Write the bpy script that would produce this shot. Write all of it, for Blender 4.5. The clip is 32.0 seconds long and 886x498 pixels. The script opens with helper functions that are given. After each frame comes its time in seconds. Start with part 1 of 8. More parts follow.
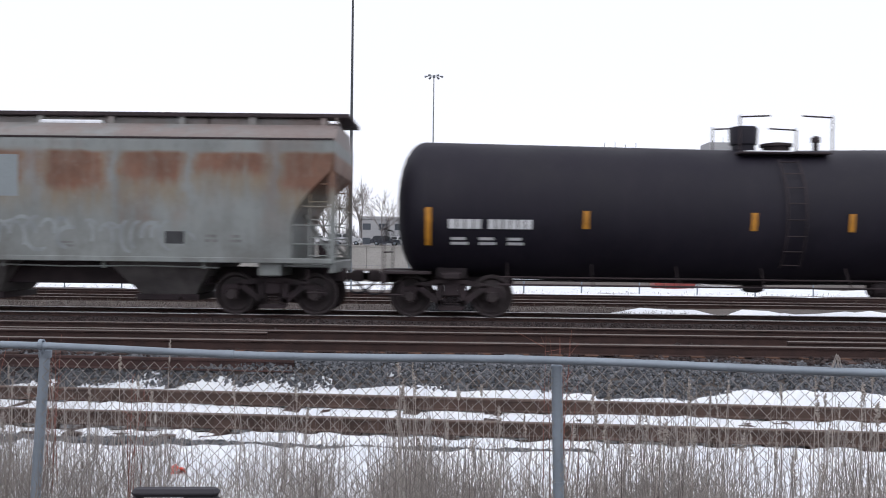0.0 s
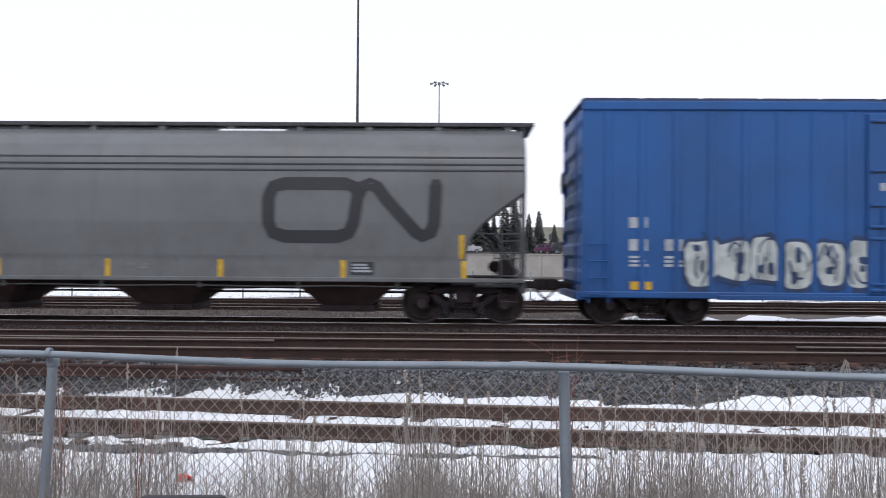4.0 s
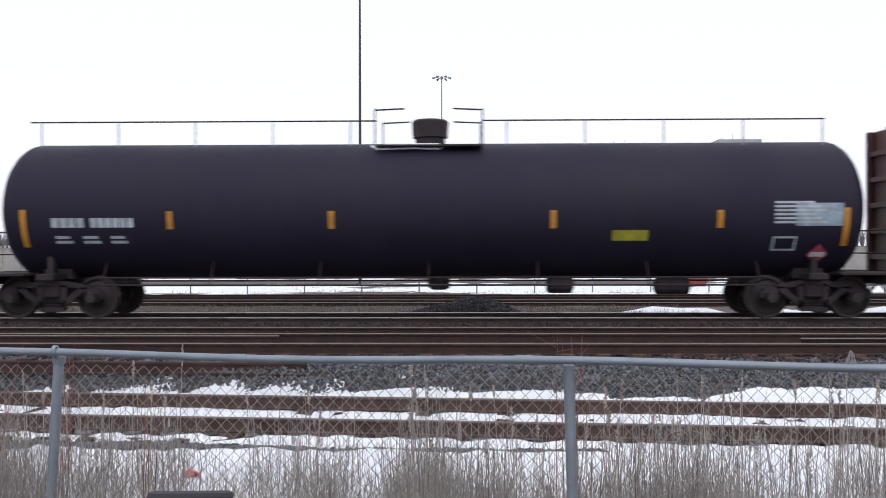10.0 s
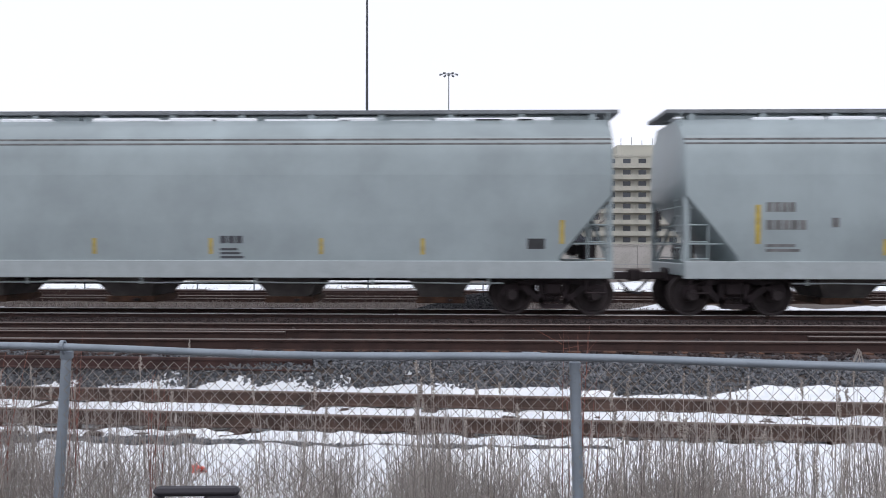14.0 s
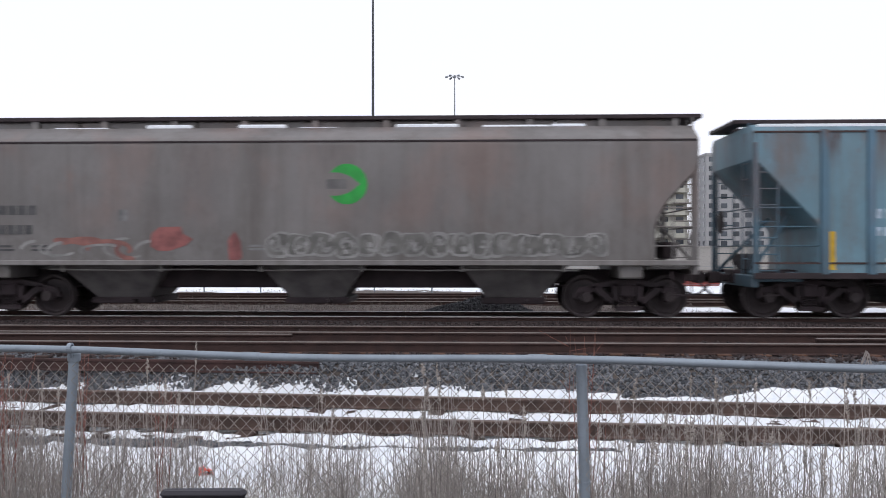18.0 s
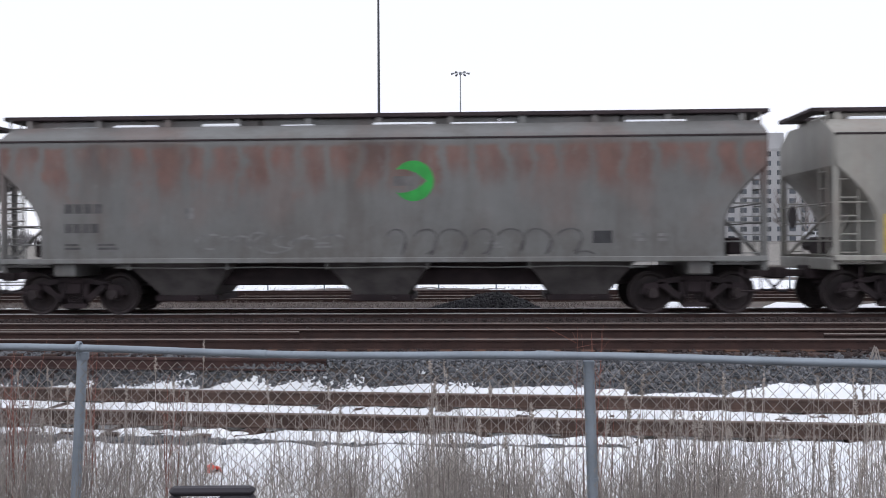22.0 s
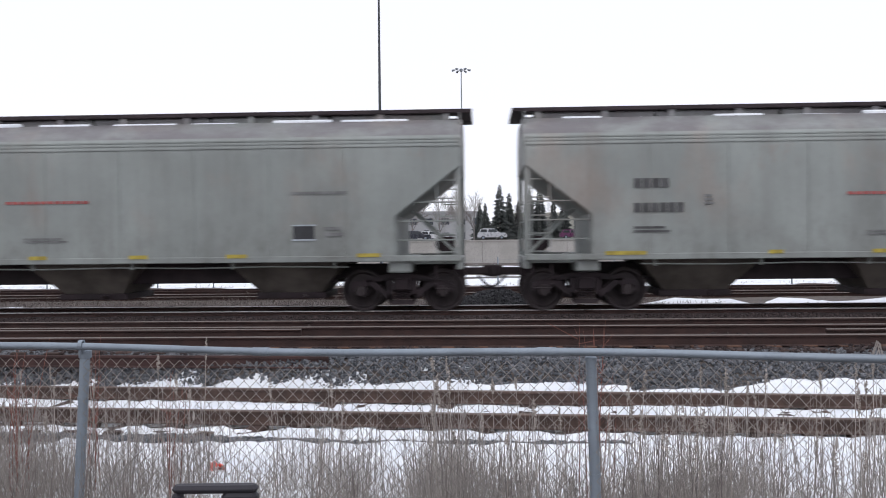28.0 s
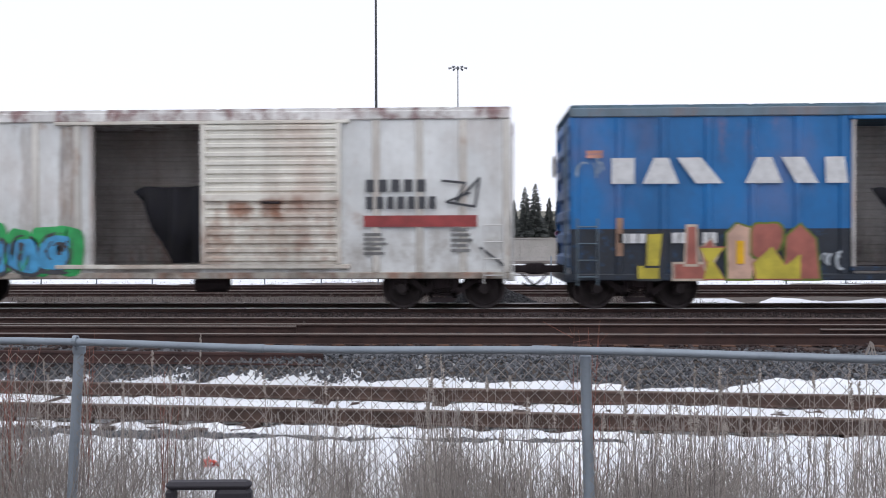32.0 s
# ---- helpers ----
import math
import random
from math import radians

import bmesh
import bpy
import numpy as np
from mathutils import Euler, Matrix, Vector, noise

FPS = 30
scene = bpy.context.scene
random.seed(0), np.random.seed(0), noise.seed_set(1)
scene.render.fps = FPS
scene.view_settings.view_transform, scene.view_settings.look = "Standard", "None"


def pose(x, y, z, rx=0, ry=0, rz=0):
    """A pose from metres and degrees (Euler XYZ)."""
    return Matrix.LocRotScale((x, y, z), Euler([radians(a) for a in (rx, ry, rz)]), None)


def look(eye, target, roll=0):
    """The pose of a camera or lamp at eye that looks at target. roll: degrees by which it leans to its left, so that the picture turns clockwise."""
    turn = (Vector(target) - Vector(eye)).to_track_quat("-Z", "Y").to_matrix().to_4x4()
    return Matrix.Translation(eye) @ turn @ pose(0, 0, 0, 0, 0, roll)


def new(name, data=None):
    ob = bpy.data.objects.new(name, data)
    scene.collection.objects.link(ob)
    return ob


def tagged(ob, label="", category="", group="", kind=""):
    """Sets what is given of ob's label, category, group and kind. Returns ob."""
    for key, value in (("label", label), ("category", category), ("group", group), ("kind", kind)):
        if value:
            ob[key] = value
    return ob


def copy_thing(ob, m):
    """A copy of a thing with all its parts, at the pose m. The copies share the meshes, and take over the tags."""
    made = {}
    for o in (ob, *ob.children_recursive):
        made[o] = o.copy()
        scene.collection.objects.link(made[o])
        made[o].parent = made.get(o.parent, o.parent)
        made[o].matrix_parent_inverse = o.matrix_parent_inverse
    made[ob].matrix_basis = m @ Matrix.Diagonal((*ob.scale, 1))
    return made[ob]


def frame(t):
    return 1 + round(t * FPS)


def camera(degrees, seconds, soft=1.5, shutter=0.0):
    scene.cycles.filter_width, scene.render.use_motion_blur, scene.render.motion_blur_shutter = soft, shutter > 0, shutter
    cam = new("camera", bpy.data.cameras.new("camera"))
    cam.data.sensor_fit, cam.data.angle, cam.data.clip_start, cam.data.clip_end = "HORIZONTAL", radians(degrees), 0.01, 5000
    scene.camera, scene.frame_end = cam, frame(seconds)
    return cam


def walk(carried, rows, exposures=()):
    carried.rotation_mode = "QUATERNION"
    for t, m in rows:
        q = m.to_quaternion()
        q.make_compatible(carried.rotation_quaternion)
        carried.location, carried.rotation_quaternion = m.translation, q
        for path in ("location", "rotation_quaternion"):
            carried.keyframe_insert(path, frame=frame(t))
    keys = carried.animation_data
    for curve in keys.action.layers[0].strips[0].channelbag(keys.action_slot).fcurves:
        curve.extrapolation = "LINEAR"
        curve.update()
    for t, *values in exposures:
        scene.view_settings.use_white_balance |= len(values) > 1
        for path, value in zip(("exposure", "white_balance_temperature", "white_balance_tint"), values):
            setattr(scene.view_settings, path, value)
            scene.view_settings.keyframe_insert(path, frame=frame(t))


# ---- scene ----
cam = camera(55.5, 32.0, soft=1.0, shutter=0.22)
EYE = 1.40
ROWS = [
    (0.0, 0.55, -0.02, -0.69),
    (0.5, 0.60, -0.04, -0.67),
    (1.0, 0.73, 0.15, -0.65),
    (1.5, 0.98, 0.03, -0.46),
    (2.0, 1.08, 0.10, -0.40),
    (2.5, 0.93, 0.14, -0.15),
    (3.0, 1.09, 0.45, -0.46),
    (3.5, 1.03, 0.44, -0.46),
    (5.5, 0.93, 0.44, -0.15),
    (6.0, 1.05, 0.31, -0.18),
    (6.5, 0.98, 0.11, -0.19),
    (7.0, 1.00, 0.02, 0.03),
    (7.5, 1.12, 0.11, 0.07),
    (8.0, 1.00, 0.15, 0.13),
    (8.5, 1.15, 0.40, 0.18),
    (9.0, 1.02, 0.29, 0.03),
    (9.5, 1.19, 0.12, 0.12),
    (10.0, 1.24, 0.06, 0.11),
    (10.5, 1.44, -0.02, 0.23),
    (11.0, 1.33, -0.01, 0.12),
    (11.5, 1.33, 0.11, 0.10),
    (12.0, 1.35, 0.15, -0.03),
    (12.5, 1.44, 0.09, -0.12),
    (13.0, 1.50, -0.15, -0.11),
    (13.5, 1.53, -0.26, -0.17),
    (14.0, 1.68, -0.17, -0.09),
    (14.5, 1.80, -0.23, 0.06),
    (16.5, 1.83, -0.06, -0.11),
    (17.0, 1.80, 0.22, -0.03),
    (17.5, 2.03, 0.23, -0.09),
    (18.0, 2.10, -0.01, 0.01),
    (18.5, 2.00, 0.09, 0.15),
    (19.0, 2.03, 0.17, 0.27),
    (19.5, 2.35, 0.23, 0.36),
    (20.0, 2.52, 0.29, 0.39),
    (20.5, 2.61, 0.39, 0.39),
    (21.0, 2.76, 0.34, 0.50),
    (21.5, 2.80, 0.12, 0.28),
    (22.0, 2.55, -0.22, 0.30),
    (22.5, 2.52, -0.41, 0.18),
    (23.0, 2.49, -0.52, 0.27),
    (23.5, 2.57, -0.51, 0.33),
    (24.0, 2.59, -0.35, 0.17),
    (24.5, 2.74, -0.47, 0.31),
    (25.0, 2.68, -0.50, 0.32),
    (25.5, 2.81, -0.55, 0.27),
    (27.5, 2.71, -0.33, 0.56),
    (28.0, 2.66, -0.43, 0.57),
    (28.5, 2.69, -0.62, 0.44),
    (29.0, 2.46, -0.72, 0.17),
    (29.5, 2.50, -0.74, 0.09),
    (30.0, 2.72, -0.82, 0.01),
    (30.5, 2.73, -0.53, 0.09),
    (31.0, 2.50, -0.56, 0.21),
    (31.5, 2.41, -0.58, 0.12),
    (32.0, 2.35, -0.58, 0.17),
]
# a hand-held camera that stands on one spot: seconds, yaw, pitch, roll
walk(cam, [(t, pose(0, 0, EYE, 90 + pitch, roll, yaw)) for t, yaw, pitch, roll in ROWS])

# ---- world and light: a bright overcast winter day ----
world = bpy.data.worlds.new("overcast")
scene.world = world
world.use_nodes = True
wn = world.node_tree
wn.nodes.clear()
w_out = wn.nodes.new("ShaderNodeOutputWorld")
w_bg = wn.nodes.new("ShaderNodeBackground")
w_mix = wn.nodes.new("ShaderNodeMix")
w_sky = wn.nodes.new("ShaderNodeTexSky")
w_sky.sky_type = "NISHITA"
w_sky.sun_disc = False
w_sky.sun_elevation, w_sky.sun_rotation = radians(55), radians(168)
w_mix.data_type = "RGBA"
w_mix.inputs[0].default_value = 0.9
wn.links.new(w_sky.outputs[0], w_mix.inputs[6])
w_mix.inputs[7].default_value = (8.2, 8.3, 9.15, 1)
wn.links.new(w_mix.outputs[2], w_bg.inputs[0])
w_bg.inputs[1].default_value = 0.13
wn.links.new(w_bg.outputs[0], w_out.inputs[0])
sun_data = bpy.data.lights.new("sun", "SUN")
sun_data.energy, sun_data.angle, sun_data.color = 0.6, radians(25), (1.0, 0.98, 0.95)
sun = new("sun", sun_data)
sun.matrix_world = look((4, -19, 28), (0, 0, 0))
scene.view_settings.exposure = 0.0


# ---- node materials ----
class Nodes:
    """A short way to write a node tree."""

    def __init__(self, name):
        self.m = bpy.data.materials.new(name)
        self.m.use_nodes = True
        self.t = self.m.node_tree
        self.b = self.t.nodes["Principled BSDF"]
        self.co = self.t.nodes.new("ShaderNodeTexCoord").outputs["Object"]

    def put(self, socket, value):
        if isinstance(value, bpy.types.NodeSocket):
            self.t.links.new(value, socket)
        else:
            socket.default_value = value if not (isinstance(value, tuple) and len(value) == 3 and socket.type == "RGBA") else (*value, 1)

    def noise(self, scale, detail=4, rough=0.55, stretch=None, shift=(0, 0, 0), co=None):
        n = self.t.nodes.new("ShaderNodeTexNoise")
        mp = self.t.nodes.new("ShaderNodeMapping")
        self.t.links.new(co or self.co, mp.inputs[0])
        mp.inputs[1].default_value = shift
        mp.inputs[3].default_value = stretch or (1, 1, 1)
        self.t.links.new(mp.outputs[0], n.inputs[0])
        n.inputs["Scale"].default_value, n.inputs["Detail"].default_value, n.inputs["Roughness"].default_value = scale, detail, rough
        return n.outputs[0]

    def ramp(self, value, a, b, lo=0.0, hi=1.0):
        n = self.t.nodes.new("ShaderNodeMapRange")
        n.interpolation_type = "SMOOTHSTEP"
        self.put(n.inputs[0], value)
        for i, v in enumerate((a, b, lo, hi)):
            n.inputs[i + 1].default_value = v
        return n.outputs[0]

    def math(self, op, a, b=0.0):
        n = self.t.nodes.new("ShaderNodeMath")
        n.operation = op
        self.put(n.inputs[0], a), self.put(n.inputs[1], b)
        return n.outputs[0]

    def mix(self, fac, a, b):
        n = self.t.nodes.new("ShaderNodeMix")
        n.data_type = "RGBA"
        self.put(n.inputs[0], fac), self.put(n.inputs[6], a), self.put(n.inputs[7], b)
        return n.outputs[2]

    def axis(self, i):
        n = self.t.nodes.new("ShaderNodeSeparateXYZ")
        self.t.links.new(self.co, n.inputs[0])
        return n.outputs[i]

    def random(self):
        return self.t.nodes.new("ShaderNodeObjectInfo").outputs["Random"]

    def island(self):
        return self.t.nodes.new("ShaderNodeNewGeometry").outputs["Random Per Island"]

    def bump(self, height, strength, distance=0.02):
        n = self.t.nodes.new("ShaderNodeBump")
        n.inputs["Strength"].default_value, n.inputs["Distance"].default_value = strength, distance
        self.put(n.inputs["Height"], height)
        self.t.links.new(n.outputs[0], self.b.inputs["Normal"])

    def done(self, colour, rough=0.6, metal=0.0):
        self.put(self.b.inputs["Base Color"], colour)
        self.put(self.b.inputs["Roughness"], rough)
        self.b.inputs["Metallic"].default_value = metal
        return self.m


def mul(c, k):
    return tuple(v * k for v in c)


def plain(name, colour, rough=0.6, metal=0.0, vary=0.25, scale=3.0, bump=0.15):
    """Paint, plastic or metal with two scales of mottling."""
    n = Nodes(name)
    big, fine = n.noise(scale, 5), n.noise(scale * 14, 3)
    c = n.mix(n.ramp(big, 0.3, 0.7), mul(colour, 1 - vary), mul(colour, 1 + vary))
    c = n.mix(n.ramp(fine, 0.55, 0.75, 0, 0.35), c, mul(colour, 0.6))
    n.bump(fine, bump, 0.01)
    return n.done(c, n.ramp(big, 0.2, 0.8, rough - 0.08, min(1, rough + 0.1)), metal)


def car_paint(name, colour, seed=0, rust=0.0, band=(2.4, 3.6), rust_colour=(0.23, 0.085, 0.035), streak=0.35, dirt=0.35, rough=0.55,
              dirt_colour=(0.075, 0.06, 0.05), low=None, low_z=1.7, spots=1.0, drip=0.0, drip_top=3.8, shine=0.5, panels=None, eave=None, wear=0.6, smears=(), smear_soft=1.0, smear_tones=((0.062, 0.034, 0.030), (0.125, 0.07, 0.052))):
    """Weathered freight car paint: tone drift, run-down streaks, rust patches in a band of height, drips from the eaves, road dirt."""
    n = Nodes(name)
    off = (seed * 3.7, seed * 1.3, seed * 2.1)
    z = n.axis(2)
    tone = n.noise(0.5, 5, shift=off)
    if low:
        base = n.mix(n.ramp(z, low_z - 0.01, low_z + 0.01), low, colour)
        c = n.mix(n.ramp(tone, 0.35, 0.7, 0, 0.3), base, mul(low, 1.2))
    else:
        c = n.mix(n.ramp(tone, 0.3, 0.7), mul(colour, 0.84), mul(colour, 1.12))
    wide = n.noise(1.0, 5, 0.6, (0.95, 0.95, 0.10), off)
    run = n.noise(1.0, 6, 0.65, (3.4, 3.4, 0.16), off)
    c = n.mix(n.ramp(wide, 0.48, 0.72, 0, streak), c, dirt_colour)
    c = n.mix(n.ramp(run, 0.5, 0.8, 0, streak * 0.8), c, dirt_colour)
    c = n.mix(n.ramp(run, 0.2, 0.45, streak * 0.35, 0), c, mul(colour, 1.3))
    if rust:
        r1 = n.noise(0.55 * spots, 6, 0.62, (1, 1, 0.9), off)
        r2 = n.noise(2.2, 5, 0.65, (1.6, 1.6, 0.22), off)
        inside = n.math("MULTIPLY", n.ramp(z, band[0] - 0.35, band[0] + 0.25), n.ramp(z, band[1] - 0.12, band[1] + 0.1, 1, 0))
        patch = n.ramp(n.math("ADD", n.math("MULTIPLY", r1, 0.75), n.math("MULTIPLY", r2, 0.35)), 0.66 - 0.3 * rust, 0.88 - 0.3 * rust)
        c = n.mix(n.math("MULTIPLY", n.math("MULTIPLY", patch, inside), 0.8), c, n.mix(n.ramp(r2, 0.35, 0.65), rust_colour, mul(rust_colour, 1.6)))
        stain = n.ramp(n.noise(0.75, 5, 0.6, (1, 1, 0.55), (off[2], off[0], off[1])), 0.46, 0.70, 0, 0.16 + 0.3 * rust)
        c = n.mix(n.math("MULTIPLY", stain, n.ramp(z, 1.5, 2.3)), c, mul(rust_colour, 1.7))
        shadow_stain = n.ramp(n.noise(0.6, 6, 0.66, (1, 1, 0.5), (off[1] + 9, off[0], off[2])), 0.52, 0.72, 0, 0.12 + 0.6 * streak * streak)
        c = n.mix(shadow_stain, c, dirt_colour)
        specks = n.ramp(n.noise(5.0, 6, 0.7, (1, 1, 0.5), off), 0.68, 0.75, 0, 0.45)
        c = n.mix(specks, c, mul(rust_colour, 0.9))
    if panels:
        pitch, p_top, p_deep, share, strength, soft = panels[:6]
        phase = panels[6] if len(panels) > 6 else 0.0
        wob = n.noise(1.1, 5, 0.6, shift=off)
        wob2 = n.noise(1.0, 6, 0.7, (4.0, 4.0, 0.9), off)
        u = n.math("DIVIDE", n.math("ADD", n.axis(0), n.math("ADD", n.math("MULTIPLY", wob, 0.8), -phase)), pitch)
        cell = n.math("FLOOR", u)
        fr = n.math("SUBTRACT", u, cell)
        wn_ = n.t.nodes.new("ShaderNodeTexWhiteNoise")
        wn_.noise_dimensions = "1D"
        n.put(wn_.inputs["W"], n.math("ADD", cell, seed * 1.7))
        rnd = wn_.outputs["Value"]
        low_edge = n.math("SUBTRACT", p_top, n.math("MULTIPLY", n.math("ADD", rnd, 0.55), p_deep))
        zz = n.math("ADD", z, n.math("MULTIPLY", n.math("SUBTRACT", wob2, 0.5), 0.55))
        rise = n.ramp(n.math("SUBTRACT", zz, low_edge), -soft, soft)
        win = n.math("MULTIPLY", n.ramp(fr, 0.0, 0.12 + soft * 0.5), n.ramp(fr, 0.88 - soft * 0.5, 1.0, 1, 0))
        top_edge = n.ramp(n.math("ADD", z, n.math("MULTIPLY", wob, 0.2)), p_top + 0.05, p_top + 0.16, 1, 0)
        if len(panels) > 6:
            # ochre run-off round and under each rust panel
            under = n.math("MULTIPLY", n.ramp(n.math("SUBTRACT", zz, low_edge), -0.75, -0.05), n.ramp(fr, 0.0, 0.12))
            under = n.math("MULTIPLY", n.math("MULTIPLY", under, n.ramp(fr, 0.88, 1.0, 1, 0)), top_edge)
            c = n.mix(n.math("MULTIPLY", under, n.ramp(wob2, 0.3, 0.65, 0.3, 0.8)), c, (0.235, 0.175, 0.105))
        mask = n.math("MULTIPLY", n.math("MULTIPLY", win, rise), n.ramp(n.math("ADD", z, n.math("MULTIPLY", wob, 0.2)), p_top + 0.05, p_top + 0.16, 1, 0))
        mask = n.math("MULTIPLY", mask, n.ramp(rnd, 0.9 - share, 1.1 - share, 0.12, 1))
        mask = n.math("MULTIPLY", mask, n.ramp(wob2, 0.25, 0.6, strength * 0.55, strength))
        c = n.mix(mask, c, n.mix(n.ramp(wob, 0.35, 0.65), rust_colour, mul(rust_colour, 1.55)))
    if eave:
        e_z, e_colour, e_share = eave
        patchy = n.ramp(n.noise(0.9, 6, 0.65, (1, 1, 1.6), off), 0.3, 0.62, 0.15, e_share)
        c = n.mix(n.math("MULTIPLY", n.ramp(z, e_z - 0.01, e_z + 0.02), patchy), c, e_colour)
    if drip:
        d1 = n.noise(1.0, 5, 0.6, (1.9, 1.9, 0.12), (off[1], off[0], 0))
        reach = n.math("ADD", d1, n.math("MULTIPLY", n.math("SUBTRACT", z, drip_top), 0.16))
        under = n.ramp(z, drip_top - 0.02, drip_top + 0.02, 0.85, 0.1)
        c = n.mix(n.math("MULTIPLY", n.ramp(reach, 0.58 - 0.25 * drip, 0.80 - 0.25 * drip), under), c, mul(rust_colour, 0.7))
    for sx, half, low_z_, strength in smears:
        # one run of dark rust from the eave, ragged at its sides
        edge = n.math("ADD", n.axis(0), n.math("MULTIPLY", n.math("SUBTRACT", n.noise(1.0, 5, 0.65, (2.2, 2.2, 0.5), off), 0.5), 0.9 * half + 0.25))
        away = n.math("ABSOLUTE", n.math("SUBTRACT", edge, sx))
        fade = n.ramp(n.math("ADD", z, n.math("MULTIPLY", n.noise(2.0, 4, shift=off), 0.5)), low_z_, low_z_ + 1.5 * smear_soft)
        run_mask = n.math("MULTIPLY", n.math("MULTIPLY", n.ramp(away, half * (1 - 0.7 * smear_soft), half, 1, 0), fade), n.ramp(z, drip_top - 0.08, drip_top, strength, strength * 0.3))
        if smear_soft < 1:
            run_mask = n.math("MULTIPLY", run_mask, n.ramp(n.noise(1.0, 6, 0.72, (8, 8, 1.3), off), 0.34, 0.60, 0.42, 1.0))
        c = n.mix(run_mask, c, n.mix(n.ramp(n.noise(3.0, 5, 0.6, (1, 1, 0.4), off), 0.35, 0.65), smear_tones[0], smear_tones[1]))
    grime = n.math("MULTIPLY", n.ramp(z, 0.7, 1.9, 1, 0.25), n.ramp(n.noise(1.6, 6, shift=off), 0.4, 0.75, 0, dirt))
    c = n.mix(grime, c, dirt_colour)
    low_dirt = n.math("MULTIPLY", n.ramp(z, 1.3, 2.7, 1, 0), n.ramp(n.noise(2.6, 6, 0.72, (1, 1, 0.7), off), 0.42, 0.68, 0, dirt * 0.9))
    c = n.mix(low_dirt, c, dirt_colour)
    mottle = n.noise(7.0, 6, 0.74, (1, 1, 0.55), off)
    c = n.mix(n.ramp(mottle, 0.50, 0.74, 0, 0.40 * wear), c, dirt_colour)
    c = n.mix(n.ramp(mottle, 0.28, 0.46, 0.45 * wear, 0), c, mul(colour, 1.35))
    hair = n.noise(1.0, 5, 0.7, (13, 13, 0.35), off)
    c = n.mix(n.ramp(hair, 0.54, 0.70, 0, 0.7 * streak * wear), c, dirt_colour)
    fine = n.noise(30, 3)
    dent = n.noise(1.6, 2, shift=off)
    n.bump(n.math("ADD", n.math("MULTIPLY", fine, 0.12), dent), 0.18, 0.03)
    n.b.inputs["Specular IOR Level"].default_value = shine
    return n.done(c, n.ramp(tone, 0.2, 0.8, rough - 0.08, rough + 0.12))


def earth(name, colours, scales, rough=0.95, bump=0.6, distance=0.05):
    n = Nodes(name)
    a, b = n.noise(scales[0], 6, 0.6), n.noise(scales[1], 5, 0.65)
    c = n.mix(n.ramp(a, 0.35, 0.65), colours[0], colours[1])
    c = n.mix(n.ramp(b, 0.45, 0.7, 0, 0.8), c, colours[2])
    n.bump(n.math("ADD", a, b), bump, distance)
    return n.done(c, rough)


def varied(name, dark, light, rough=0.9, island=True, bump_scale=20):
    """Colour that differs from piece to piece."""
    n = Nodes(name)
    k = n.island() if island else n.random()
    c = n.mix(k, dark, light)
    c = n.mix(n.ramp(n.noise(bump_scale, 4), 0.4, 0.7, 0, 0.5), c, mul(dark, 0.7))
    n.bump(n.noise(bump_scale * 2, 3), 0.3, 0.01)
    return n.done(c, rough)


M_STEEL = plain("dark_running_gear", (0.037, 0.026, 0.029), 0.75, 0.2, 0.4, 2.0, 0.4)
M_WHEEL = plain("wheel_steel", (0.046, 0.036, 0.037), 0.6, 0.4, 0.4, 3.0, 0.3)
M_RUSTY = plain("rusty_steel", (0.10, 0.052, 0.034), 0.85, 0.1, 0.4, 4.0, 0.5)
M_RAILTOP = plain("worn_rail_head", (0.20, 0.17, 0.155), 0.5, 0.5, 0.15, 2.0, 0.1)
M_POLISHED = plain("polished_rail_head", (0.42, 0.40, 0.39), 0.3, 0.9, 0.08, 1.0, 0.03)
M_RAILWEB = plain("rusty_rail_web", (0.050, 0.028, 0.0245), 0.9, 0.1, 0.3, 3.0, 0.5)
M_SPURWEB = plain("flaking_rail_rust", (0.090, 0.059, 0.049), 0.9, 0.1, 0.35, 3.0, 0.5)
M_REDRUST = plain("red_rail_rust", (0.052, 0.027, 0.024), 0.9, 0.1, 0.4, 2.0, 0.5)
M_GALV = plain("galvanised_steel", (0.245, 0.285, 0.33), 0.5, 0.35, 0.12, 4.0, 0.1)
M_WIRE = plain("old_fence_wire", (0.33, 0.30, 0.28), 0.6, 0.4, 0.25, 3.0, 0.1)
# far mast: distance haze is mixed into this lighter grey
M_MAST = plain("hazed_mast_steel", (0.20, 0.215, 0.23), 0.6, 0.3, 0.2, 1.0, 0.1)
M_POLE = plain("dark_mast_steel", (0.06, 0.065, 0.07), 0.6, 0.3, 0.2, 1.0, 0.1)
M_WHITE = plain("white_lettering", (0.62, 0.63, 0.64), 0.6, 0, 0.12, 5.0, 0.05)
M_PALE = plain("faded_pale_lettering", (0.42, 0.46, 0.5), 0.6, 0, 0.2, 5.0, 0.05)
M_DIM = plain("dim_pale_lettering", (0.27, 0.34, 0.40), 0.6, 0, 0.3, 5.0, 0.05)
M_BLACK = plain("black_lettering", (0.035, 0.036, 0.04), 0.6, 0, 0.3, 4.0, 0.05)
M_SLATE = plain("slate_lettering", (0.055, 0.058, 0.068), 0.6, 0, 0.15, 4.0, 0.05)
M_STENCIL = plain("worn_black_stencil", (0.075, 0.074, 0.076), 0.65, 0, 0.35, 5.0, 0.05)
M_FADED = plain("faded_grey_lettering", (0.17, 0.17, 0.17), 0.65, 0, 0.3, 5.0, 0.05)
M_YELLOW = plain("yellow_reflector_tape", (0.62, 0.38, 0.02), 0.5, 0, 0.2, 6.0, 0.05)
